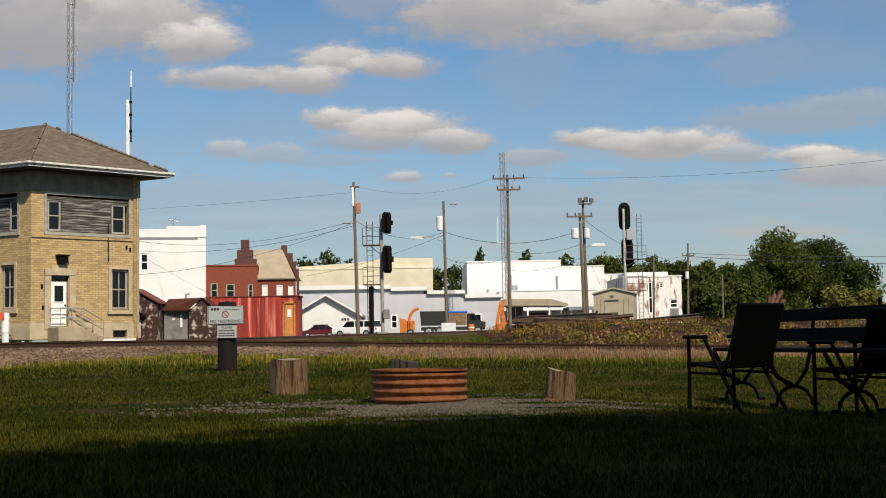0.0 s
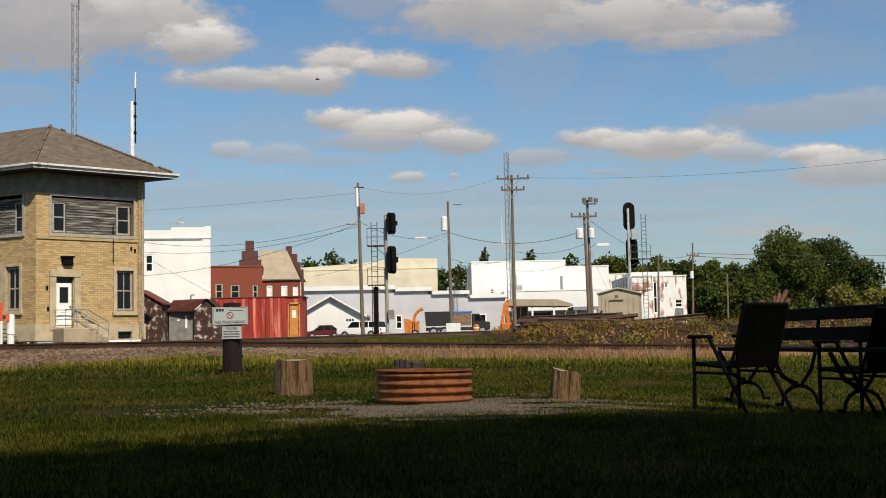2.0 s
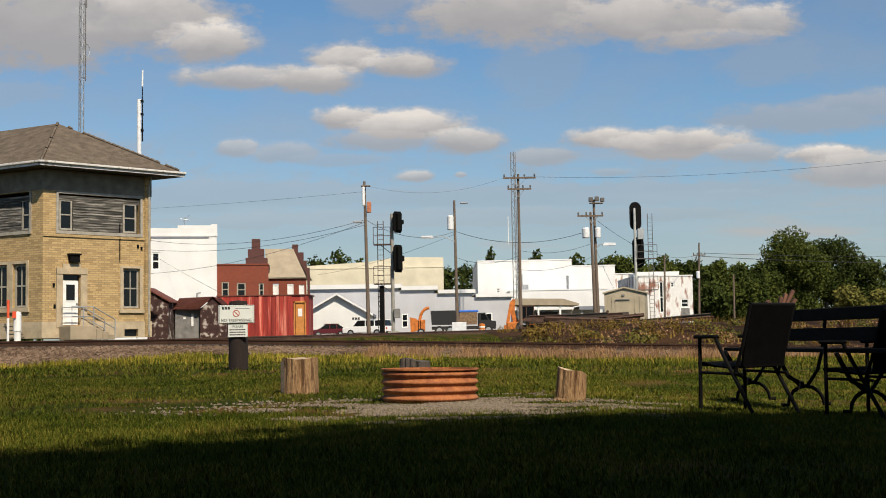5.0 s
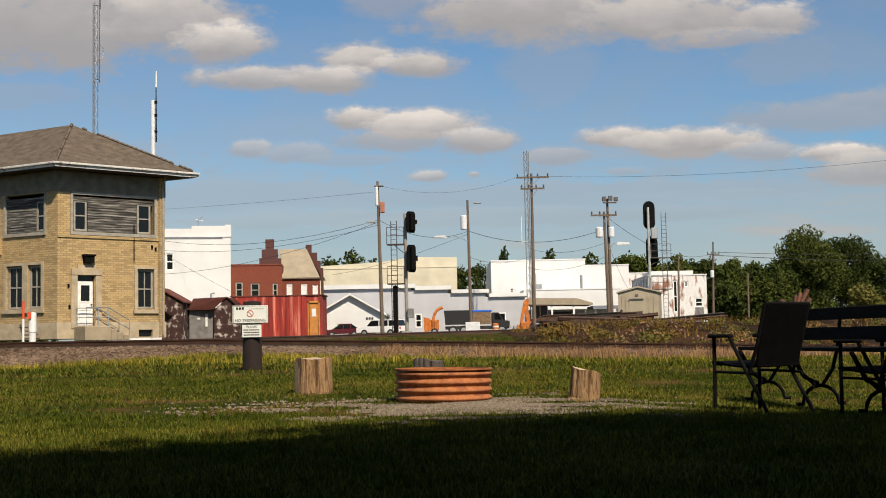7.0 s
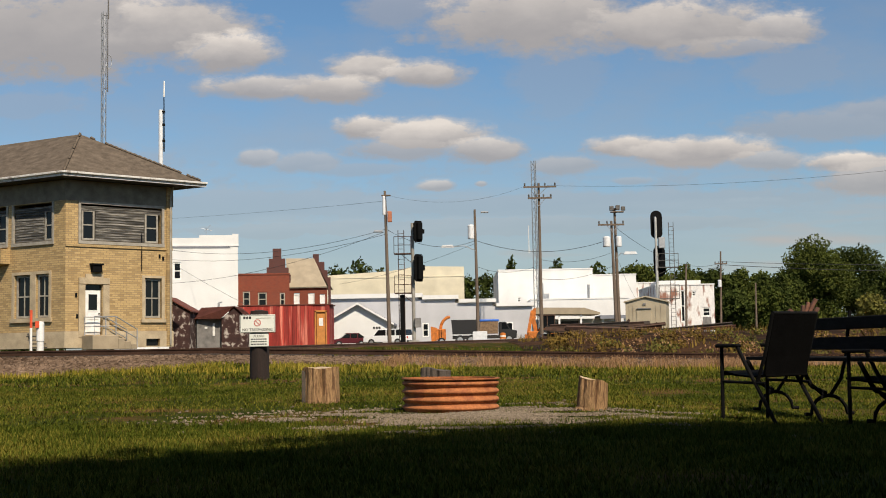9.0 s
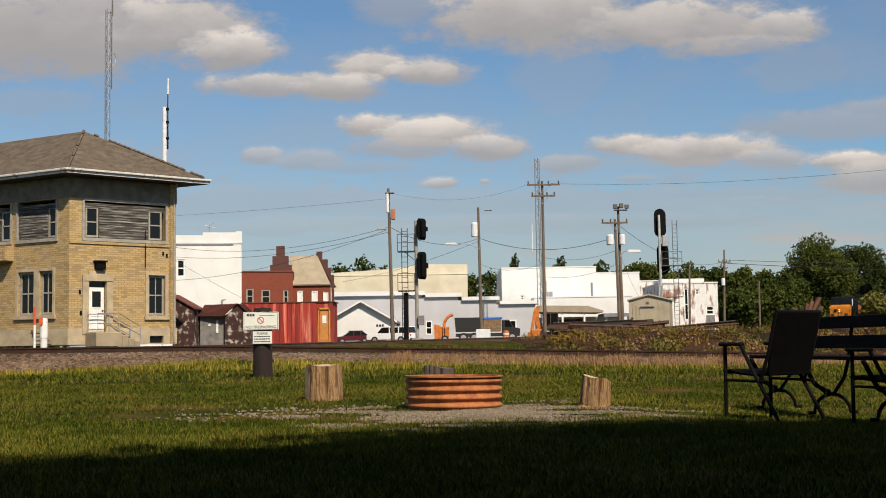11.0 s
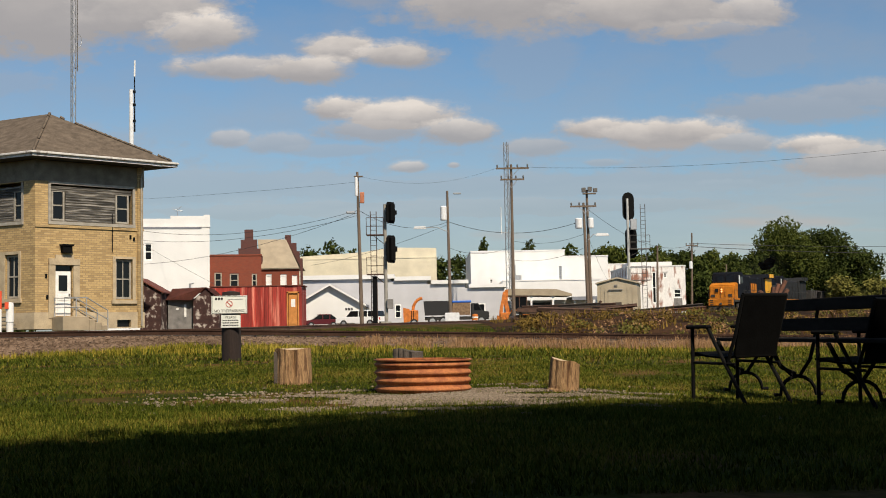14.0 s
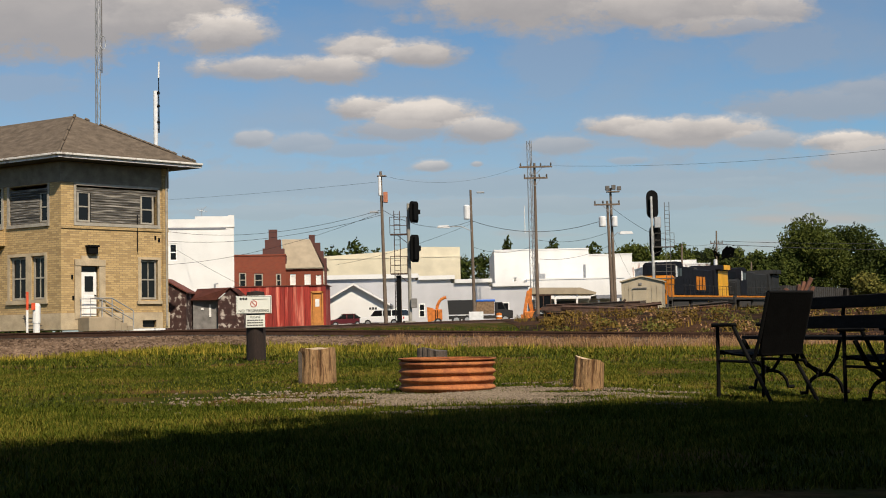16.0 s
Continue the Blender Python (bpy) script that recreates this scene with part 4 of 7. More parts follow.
def small_sheds():
    # narrow peeling shed beside the tower
    t = thing("shed", pose(-15.75, 68, 0), "narrow peeling red and white shed with a sloping roof", "shed", "sheds by the tower")
    bm = bmn()
    prism(bm, [(0, 0.9), (1.15, 0.9), (1.15, 2.95), (0, 3.62)], 0, 2.4)
    part("body", bm, "peel", t)
    bm = bmn()
    prism(bm, [(-0.15, 3.72), (1.28, 2.90), (1.28, 2.98), (-0.15, 3.80)], -0.12, 2.5)
    part("roof", bm, "rustroof", t)
    # longer shed with gable towards the camera on one side
    t = thing("shed", pose(-14.5, 69, 0), "grey and peeling red shed under a rusty roof", "shed", "sheds by the tower")
    bm = bmn()
    box(bm, 0, 1.62, 0.3, 2.4, 0.9, 2.62)
    part("side_wall", bm, "greyshed", t, "grey boarded wall")
    bm = bmn()
    prism(bm, [(1.45, 0.9), (2.85, 0.9), (2.85, 2.55), (2.18, 3.15), (1.45, 2.55)], 0.0, 2.4)
    part("gable_wall", bm, "peel", t, "gable end with peeling paint")
    bm = bmn()
    v = [bm.verts.new(p) for p in ((-0.15, 0.12, 2.55), (1.40, -0.12, 2.52), (2.18, -0.12, 3.22), (0.02, 1.4, 3.22))]
    bm.faces.new(v)
    v = [bm.verts.new(p) for p in ((2.18, -0.12, 3.22), (2.98, -0.12, 2.48), (2.98, 2.5, 2.48), (2.18, 2.5, 3.22))]
    bm.faces.new(v)
    v = [bm.verts.new(p) for p in ((0.02, 1.4, 3.22), (2.18, -0.12, 3.22), (2.18, 2.5, 3.22), (0.02, 2.5, 2.6))]
    bm.faces.new(v)
    r = bmesh.ops.solidify(bm, geom=bm.faces[:], thickness=0.06)
    part("roof", bm, "rustroof", t, "rusty red roof")
    bm = bmn()
    box(bm, 0.9, 1.02, 0.27, 0.298, 1.6, 2.3), box(bm, 0.45, 0.6, 0.27, 0.298, 2.0, 2.1)
    part("board", bm, "wpaint", t)
    bm = bmn()
    tube(bm, (1.1, 1.0, 3.0), (1.1, 1.0, 3.45), 0.06), tube(bm, (1.05, 1.0, 3.45), (1.3, 1.0, 3.5), 0.04)
    part("vent", bm, "steel", t)


small_sheds()


def garage():
    t = thing("garage", pose(-13.7, 135, 0), "white gable-fronted garage with a grey roof", "garage")
    bm = bmn()
    prism(bm, [(-0.4, 0.9), (6.6, 0.9), (6.6, 3.5), (3.05, 5.55), (-0.4, 3.6)], 0, 8)
    part("wall", bm, "white", t)
    for pts in ([(3.05, 5.56), (3.05, 5.8), (-0.9, 3.6), (-0.9, 3.36)], [(3.05, 5.56), (3.05, 5.8), (7.0, 3.5), (7.0, 3.26)]):
        bm = bmn()
        prism(bm, pts, -0.5, 8.3)
        part("roof", bm, "greyroof", t)
        bm = bmn()
        prism(bm, [(x, z + 0.02) for x, z in pts], -0.56, -0.503)
        part("bargeboard", bm, "white", t)
    bm = bmn()
    for x in (4.7, 5.0, 5.3):
        box(bm, x, x + 0.22, -0.03, -0.003, 2.9, 3.15)
    part("wall_sign", bm, "signink", t)


garage()
b = flat_building("town_building", -18.5, 1.3, 170, 25, 10.5, "cream", "long cream block building with a stepped flat roofline", [(-6.9, -5.6, 8.0, 8.4)], 0.4, cap="cream")
bm = bmn()
prism(bm, [(0, 10.645), (19.8, 10.645), (19.8, 11.85), (13.5, 12.0), (9.5, 11.4), (0, 10.9)], 0, 0.3)
part("parapet", bm, "cream", b)


def grey_building():
    t = thing("long_building", pose(-14.4, 142, 0), "long pale grey metal-sided building with white eaves", "building")
    steps = [(0, 10.2, 6.55), (10.2, 14.4, 6.3), (14.4, 18.7, 5.85), (18.7, 23.2, 5.35)]
    wins = {0: [], 1: [(10.6, 11.35, 2.0, 3.6)], 2: [], 3: [(20.2, 21.0, 1.6, 3.55)]}
    for i, (a, b, z) in enumerate(steps):
        w = part("wall", wall_bm(b - a, G - 0.2, z, 0.3, [(c - a, d - a, e, f) for c, d, e, f in wins[i]]), "grey", t)
        w.matrix_basis = pose(a, 0, 0)
        for c, d, e, f in wins[i]:
            window(w, c - a, d - a, e, f, -0.03, 0.13, "wpaint", 1, "glass")
        bm = bmn()
        box(bm, a + (0.42 if i else -0.2), b + 0.4, -0.35, 12, z + 0.002, z + 0.5 - 0.04 * i)
        part("eave_board", bm, "white", t, "white eave board")
    bm = bmn()
    box(bm, 0, 0.3, 0.302, 12, G - 0.2, 6.5), box(bm, 22.9, 23.2, 0.302, 12, G - 0.2, 5.3)
    part("side_wall", bm, "grey", t)


grey_building()
b = flat_building("town_building", 5.5, 17.4, 156, 20, 10.3, "white", "white two-storey building with flat roof and vents", [(7.8, 8.3, 6.3, 6.9)], 0.4)
flat_building("town_building", 17.4, 23.0, 157, 18, 9.55, "white", "lower white building adjoining its taller neighbour", [], 0.3)
flat_building("town_building", 23.0, 27.4, 158, 16, 8.5, "whiteworn", "stained white building with rusty patches", [], 0.3)
b = flat_building("annexe", 9.2, 21.0, 150, 6, 6.3, "white", "low white annexe with a flat white roof", [], 0.1, roof="white")
bm = bmn()
box(bm, 1.0, 2.3, 1, 2, 6.3, 7.1), box(bm, 1.5, 1.65, 1.4, 1.6, 7.1, 8.4)
part("roof_unit", bm, "steel", b, "grey rooftop ventilator")
bm = bmn()
tube(bm, (7.1, 1, 6.2), (7.1, 1, 8.1), 0.16, 0.16)
part("flue", bm, "steel", b, "metal flue pipe")


def canopy():
    t = thing("canopy", pose(8.0, 125, 0), "long pale flat canopy over an open bay", "canopy")
    bm = bmn()
    prism(bm, [(0, 3.95), (6.6, 3.8), (6.6, 4.0), (5.0, 4.5), (0.2, 4.6)], 0, 6)
    part("roof", bm, "tanroof", t, "weathered pale roof")
    bm = bmn()
    box(bm, 6.6, 9.4, 0, 5, 3.5, 3.7), box(bm, 6.6, 9.4, -0.1, -0.004, 3.35, 3.7)
    part("lean_to_roof", bm, "greyroof", t)
    for x in (0.4, 2.4, 4.6, 6.8, 9.0):
        bm = bmn()
        box(bm, x, x + 0.18, 0.2, 0.38, 0.9, 3.8)
        part("post", bm, "wpaint", t)
    bm = bmn()
    box(bm, 0, 9.2, 5.0, 5.2, 0.9, 3.5)
    part("back_wall", bm, "white", t)
    # solid dark block standing in for the shade inside the bay
    bm = bmn()
    box(bm, 2.6, 4.6, 2, 4.5, 0.9, 3.2)
    part("dark_bay", bm, "under", t)


canopy()


def worn_block():
    t = flat_building("brick_workshop", 21.4, 27.6, 132, 12, 6.9, "whiteworn", "white painted workshop with peeling rusty streaks", [(26.3, 27.15, 3.55, 4.5), (24.0, 24.5, 3.0, 6.4), (25.2, 25.65, 5.7, 6.3)], 0.3, cap="white")
    bm = bmn()
    box(bm, 0.4, 4.9, 0.5, 6, 6.95, 7.45)
    part("upper_roof", bm, "white", t)
    bm = bmn()
    box(bm, 4.9, 5.8, -0.03, -0.003, 1.0, 3.5)
    part("door", bm, "greyshed", t)


worn_block()


def equipment_shed():
    t = thing("equipment_shed", pose(11.65, 85, 0), "tan metal railway equipment shed with a shallow gable", "shed")
    bm = bmn()
    prism(bm, [(0, 0.9), (2.75, 0.9), (2.75, 3.62), (1.38, 3.95), (0, 3.62)], 0, 3.6)
    part("body", bm, "tin", t)
    for pts in ([(-0.1, 3.60), (1.38, 3.97), (1.38, 4.07), (-0.1, 3.70)], [(2.85, 3.60), (1.38, 3.97), (1.38, 4.07), (2.85, 3.70)]):
        bm = bmn()
        prism(bm, pts, -0.12, 3.7)
        part("roof", bm, "tin", t)
    bm = bmn()
    box(bm, 0.75, 1.75, -0.04, -0.003, 1.2, 3.15)
    d = part("door", bm, "tin", t)
    bm = bmn()
    box(bm, 0.78, 1.74, -0.12, -0.043, 3.16, 3.22), box(bm, 1.2, 1.4, -0.06, -0.003, 3.42, 3.55)
    part("door_hood", bm, "greyshed", d)
    for x in (0.25, 0.5, 2.05, 2.4):
        bm = bmn()
        box(bm, x, x + 0.03, -0.03, -0.003, 1.0, 3.4)
        part("rib", bm, "tin", t)
    t.matrix_basis = pose(11.72, 85.4, -0.05, 0, 0, -13)


equipment_shed()


# ---- poles, signals and wires ----


def utility_pole(x, y, z0, z1, lean, label, arms=(), cans=(), lamp=None, extras=()):
    t = thing("utility_pole", pose(x, y, z0), label, "utility pole", "utility poles")
    h = z1 - z0
    bm = bmn()
    tube(bm, (0, 0, -0.3), (lean, 0, h), 0.145, 0.085, 12)
    part("pole", bm, "pole", t)
    for xa, xb, z in arms:
        bm = bmn()
        box(bm, xa - x, xb - x, -0.22, -0.12, z - z0 - 0.06, z - z0 + 0.06)
        arm = part("crossarm", bm, "pole", t)
        for i in range(4):
            px = xa - x + (xb - xa) * (0.04 + 0.92 * i / 3)
            bm = bmn()
            turned(bm, [(0.0, z - z0 + 0.3), (0.05, z - z0 + 0.27), (0.065, z - z0 + 0.15), (0.03, z - z0 + 0.06)], 8, px, -0.17)
            part("insulator", bm, "darksteel", arm)
        bm = bmn()
        tube(bm, ((xa - x) * 0.5, -0.17, z - z0), (0.1 * lean, -0.17, z - z0 - 0.6), 0.02, 0.02, 5), tube(bm, ((xb - x) * 0.5, -0.17, z - z0), (lean, -0.17, z - z0 - 0.6), 0.02, 0.02, 5)
        part("brace", bm, "steel", arm)
    for cx, za, zb, r in cans:
        bm = bmn()
        turned(bm, [(0, za - z0), (r * 0.9, za - z0), (r, za - z0 + 0.05), (r, zb - z0 - 0.08), (r * 0.8, zb - z0), (0, zb - z0)], 16, cx - x, -0.25)
        part("transformer", bm, "greycan", t, "grey transformer can", smooth=False)
    if lamp:
        lx, lz = lamp
        bm = bmn()
        poly_tube(bm, [(lean * 0.8, -0.1, lz - z0 - 0.35), ((lx - x) * 0.5, -0.1, lz - z0 + 0.05), (lx - x, -0.1, lz - z0)], 0.03)
        part("lamp_arm", bm, "steel", t)
        bm = bmn()
        s = 1 if lx > x else -1
        prism(bm, [(lx - x - 0.1 * s, lz - z0 - 0.08), (lx - x + 0.9 * s, lz - z0 - 0.06), (lx - x + 0.8 * s, lz - z0 + 0.12), (lx - x, lz - z0 + 0.14)], -0.25, 0.05)
        part("street_lamp_head", bm, "greycan", t, "pale street lamp head")
    for xa, xb, za, zb, material, nm in extras:
        bm = bmn()
        box(bm, xa - x, xb - x, -0.32, -0.1, za - z0, zb - z0, bevel=0.03)
        part(nm, bm, material, t)
    return t


utility_pole(-4.53, 85, 0.9, 11.6, -0.19, "leaning weathered utility pole with an orange box", [], [(-4.78, 9.9, 11.2, 0.11)], None,
             [(-4.55, -4.25, 9.4, 10.15, "rustbox", "cutout_box"), (-4.95, -4.3, 11.2, 11.3, "pole", "crossarm"), (-5.5, -4.9, 8.7, 8.85, "steel", "bracket")])
utility_pole(1.74, 95, 0.9, 11.3, -0.1, "weathered utility pole with a transformer and street lamp", [], [(1.32, 9.0, 10.1, 0.25)], (-0.1, 8.45),
             [(2.1, 2.7, 11.0, 11.12, "steel", "bracket"), (1.3, 2.4, 0.9, 1.9, "greycan", "cable_cabinet")])
utility_pole(6.24, 90, 1.0, 12.6, 0.03, "tall utility pole with two wooden crossarms", [(5.15, 7.55, 12.3), (5.46, 7.2, 11.48)], [])
utility_pole(11.69, 90, 1.2, 9.7, -0.18, "utility pole with crossarm and transformer cans", [(10.52, 12.42, 9.42)], [(11.1, 7.8, 8.55, 0.27)], None)
utility_pole(11.97, 90.6, 1.2, 10.7, -0.13, "utility pole with floodlights at its top", [], [(12.05, 7.85, 8.6, 0.22)], (12.5, 7.35),
             [(11.45, 11.75, 10.5, 10.85, "darksteel", "floodlight"), (11.9, 12.2, 10.55, 10.9, "darksteel", "floodlight"), (12.3, 12.6, 10.5, 10.8, "darksteel", "floodlight"), (11.5, 12.5, 10.35, 10.45, "pole", "crossarm")])
utility_pole(29.46, 138, 1.5, 10.9, 0.27, "plain utility pole beside the trees", [(28.98, 30.36, 9.5)], [(29.46, 6.9, 7.7, 0.2)])
utility_pole(36.3, 150, 1.5, 7.9, 0.1, "short utility pole among the trees", [])
utility_pole(23.75, 128, 1.0, 8.9, 0.2, "thin utility pole before the worn workshop", [])
lattice_mast("radio_mast", 8.58, 130, 1.0, 20.3, 0.28, "slender lattice radio mast in the town", [(-0.75, 10.5, 13.4, 0.05)], "aluminium", 0.05, "wpaint")


def signal_mast(name, x, y, z0, label, heads, side, top, ironwork, back=-0.25, oval=True, paint="mastpaint", hw=0.30):
    t = thing(name, pose(x, y, z0), label, "railway signal", "railway signals")
    bm = bmn()
    tube(bm, (0, 0, -0.3), (0, 0, top - z0), 0.11, 0.09, 12)
    box(bm, -0.3, 0.3, -0.3, 0.3, -0.2, 0.25)
    part("mast", bm, paint, t)
    for hx, za, zb, turn in heads:
        h = zb - za
        m = pose(hx, back, za - z0, 0, 0, turn)
        bm = bmn()
        out = [(hw * math.cos(a), h - hw + hw * math.sin(a)) for a in [i * math.pi / 8 for i in range(9)]]
        out += [(-hw, hw * 0.9)] + [(hw * math.cos(a), hw + hw * math.sin(a)) for a in [math.pi + i * math.pi / 8 for i in range(1, 8)]] + [(hw, hw * 0.9)]
        if not oval:
            out = [(-0.30, 0.10), (-0.24, 0.0), (0.20, 0.0), (0.32, 0.16), (0.32, h - 0.16), (0.20, h), (-0.24, h), (-0.30, h - 0.10)]
        prism(bm, out, -0.03, 0.03)
        hd = part("signal_head", bm, "black", t, "black oval signal head" if oval else "black signal head with clipped corners")
        hd.matrix_basis = m
        bm = bmn()
        box(bm, -0.16, 0.16, 0.032, 0.26, 0.12, h - 0.12, bevel=0.03)
        part("housing", bm, "black", hd)
        for i in range(3):
            zc = h * (0.22 + 0.28 * i)
            bm = bmn()
            tube(bm, (0, -0.25, zc + 0.02), (0, -0.032, zc), 0.11, 0.12, 12)
            part("hood", bm, "black", hd)
        bm = bmn()
        box(bm, -hx * 0.5 - 0.12, -hx * 0.5 + 0.12, 0.1, 0.25, h * 0.4, h * 0.6)
        part("clamp", bm, "black", hd)
    lx = side
    bm = bmn()
    for dx in (-0.17, 0.17):
        tube(bm, (lx + dx, 0.15, 0), (lx + dx, 0.15, top - z0 - 0.4), 0.025, 0.025, 5)
    n = int((top - z0 - 0.5) / 0.3)
    for i in range(n):
        tube(bm, (lx - 0.17, 0.15, 0.2 + i * 0.3), (lx + 0.17, 0.15, 0.2 + i * 0.3), 0.014, 0.014, 4)
    part("ladder", bm, ironwork, t, "metal ladder")
    for z in (3.0, 5.3):
        bm = bmn()
        xa, xb = min(0.1, lx - 0.4), max(-0.1, lx + 0.4)
        box(bm, xa, xb, -0.25, 0.35, z - 0.03, z + 0.03)
        pl = part("platform", bm, ironwork, t)
        bm = bmn()
        for px in (xa, xb):
            tube(bm, (px, -0.25, z), (px, -0.25, z + 1.0), 0.02, 0.02, 5)
        for zz in (z + 0.5, z + 1.0):
            tube(bm, (xa, -0.25, zz), (xb, -0.25, zz), 0.02, 0.02, 5)
        part("railing", bm, ironwork, pl)
        bm = bmn()
        tube(bm, (xb if lx < 0 else xa, 0, z - 0.5), (lx, 0, z - 0.03), 0.02, 0.02, 5)
        part("stay", bm, ironwork, pl)
    return t


s = signal_mast("signal_mast", -2.42, 72, 0.9, "two-headed railway signal mast with ladder and platforms", [(0.33, 6.85, 8.1, 222), (0.33, 4.55, 6.15, 222)], -0.68, 8.0, "darkrust", -0.25, False)
bm = bmn()
box(bm, 0.05, 0.42, -0.3, 0.0, 1.0, 1.55, bevel=0.02)
part("relay_box", bm, "greyshed", s)
bm = bmn()
box(bm, -0.78, -0.52, -0.05, 0.1, 0.0, 2.9)
part("ladder_guard", bm, "black", s)
s = signal_mast("signal_mast", 14.8, 90.5, 0.97, "silver railway signal mast with two black heads facing away", [(0.12, 8.4, 10.5, 8), (0.26, 5.6, 7.9, 8)], 1.15, 10.0, "darksteel", 0.32, True, "silver", 0.44)
bm = bmn()
box(bm, 0.16, 0.62, -0.30, 0.05, 6.7, 7.5, bevel=0.03)
part("relay_box", bm, "steel", s, "grey relay box")



def wire(a, b, sag, r=0.012, label=""):
    bm = bmn()
    a, b = Vector(a), Vector(b)
    pts = []
    for i in range(17):
        k = i / 16
        p = a.lerp(b, k)
        p.z -= sag * 4 * k * (1 - k)
        pts.append(p)
    poly_tube(bm, pts, r, 4)
    return tagged(part("overhead_wire", bm, "cable"), "thin black overhead wire between poles", "wire", "overhead wires")


for a, b, s, r in (((-25.0, 105, 9.6), (-4.65, 85, 8.95), 1.0, 0.02), ((-26, 106, 8.9), (-4.65, 85, 8.6), 0.9, 0.02), ((-30, 110, 7.0), (-4.65, 85, 8.8), 1.2, 0.02), ((-26, 108.6, 9.3), (-12.2, 73, 3.36), 0.1, 0.012),
                   ((-4.6, 85, 8.9), (1.65, 95, 8.9), 0.8, 0.02), ((1.7, 95, 8.9), (11.5, 90, 8.4), 0.9, 0.025), ((-4.6, 85, 10.9), (-60, 150, 17.0), 0.6, 0.012),
                   ((6.9, 90, 12.4), (42, 62, 11.8), 1.2, 0.012), ((5.3, 90, 12.4), (-4.6, 85, 11.3), 0.8, 0.008), ((29.7, 138, 9.75), (90, 150, 10.8), 0.9, 0.03), ((29.7, 138, 9.4), (90, 150, 9.3), 0.9, 0.04),
                   ((29.7, 138, 9.6), (11.6, 90, 9.4), 1.4, 0.02), ((1.7, 95, 8.7), (-12, 128, 7.5), 0.4, 0.02), ((6.2, 90, 7.0), (11.5, 90, 7.4), 0.4, 0.016), ((1.7, 95, 6.9), (6.2, 90, 6.6), 0.5, 0.016),
                   ((6.2, 90, 5.6), (11.5, 90, 6.4), 0.4, 0.016), ((11.9, 90.6, 7.2), (18, 120, 4.5), 0.5, 0.016)):
    wire(a, b, s, r * 0.75)

# ---- vehicles ----


def wheel(parent, x, y, z, r, w=0.22):
    bm = bmn()
    tube(bm, (x, y - w / 2, z), (x, y + w / 2, z), r, r, 18)
    wh = part("wheel", bm, "tyre", parent)
    bm = bmn()
    tube(bm, (x, y - w / 2 - 0.01, z), (x, y + w / 2 + 0.01, z), r * 0.58, r * 0.58, 14)
    part("rim", bm, "steel", wh)


def car(name, m, body, material, label, glasshouse, length, width, wheels, r, category="car"):
    """Side outlines pushed across the width; x runs along the car, front at low x."""
    t = thing(name, m, label, category)
    bm = bmn()
    prism(bm, body, -width / 2, width / 2)
    bmesh.ops.bevel(bm, geom=bm.edges[:], offset=0.05, segments=2, affect="EDGES")
    b = part("body", bm, material, t, smooth=False)
    bm = bmn()
    prism(bm, glasshouse, -width / 2 + 0.06, width / 2 - 0.06)
    bmesh.ops.bevel(bm, geom=bm.edges[:], offset=0.05, segments=2, affect="EDGES")
    part("windows", bm, "glass", t, "dark windows")
    zr = max(z for _, z in glasshouse)
    xr = [x for x, z in glasshouse if z > zr - 0.05]
    bm = bmn()
    box(bm, min(xr) - 0.05, max(xr) + 0.05, -width / 2 + 0.08, width / 2 - 0.08, zr - 0.03, zr + 0.06, bevel=0.03)
    for px in [min(x for x, _ in glasshouse) + (max(x for x, _ in glasshouse) - min(x for x, _ in glasshouse)) * k for k in (0.4, 0.68)]:
        box(bm, px - 0.05, px + 0.05, -width / 2 + 0.04, width / 2 - 0.04, min(z for _, z in glasshouse), zr)
    part("roof", bm, material, t)
    for wx in wheels:
        for wy in (-width / 2 + 0.1, width / 2 - 0.1):
            wheel(t, wx, wy, r, r)
    bm = bmn()
    x0, x1 = min(x for x, _ in body), max(x for x, _ in body)
    for y in (-width / 2 + 0.2, width / 2 - 0.45):
        box(bm, x0 - 0.02, x0 + 0.08, y, y + 0.25, 0.68, 0.85)
    part("headlight", bm, "lampglass", t)
    bm = bmn()
    for y in (-width / 2 + 0.1, width / 2 - 0.35):
        box(bm, x1 - 0.08, x1 + 0.02, y, y + 0.25, 0.75, 0.98)
    part("tail_light", bm, "redink", t)
    bm = bmn()
    box(bm, x0 - 0.06, x0 + 0.04, -width / 2 + 0.1, width / 2 - 0.1, 0.35, 0.55, bevel=0.02), box(bm, x1 - 0.04, x1 + 0.06, -width / 2 + 0.1, width / 2 - 0.1, 0.35, 0.55, bevel=0.02)
    part("bumper", bm, "under", t)
    return t


car("white_suv", pose(-9.3, 130, 1.02, 0, 0, -22), [(0, 0.4), (0, 0.95), (1.2, 1.08), (4.9, 1.08), (4.95, 0.4)], "carwhite", "white four-door sport utility vehicle parked on the lot",
    [(1.15, 1.05), (1.75, 1.68), (4.7, 1.68), (4.85, 1.05)], 4.9, 1.9, (0.95, 3.95), 0.38)
car("red_car", pose(-13.2, 131, 1.02, 0, 0, 12), [(0, 0.35), (0, 0.75), (1.1, 0.9), (3.7, 0.92), (3.9, 0.4)], "carred", "dark red compact car seen at an angle",
    [(0.9, 0.88), (1.6, 1.38), (2.9, 1.38), (3.6, 0.9)], 4.1, 1.75, (0.75, 3.1), 0.32)


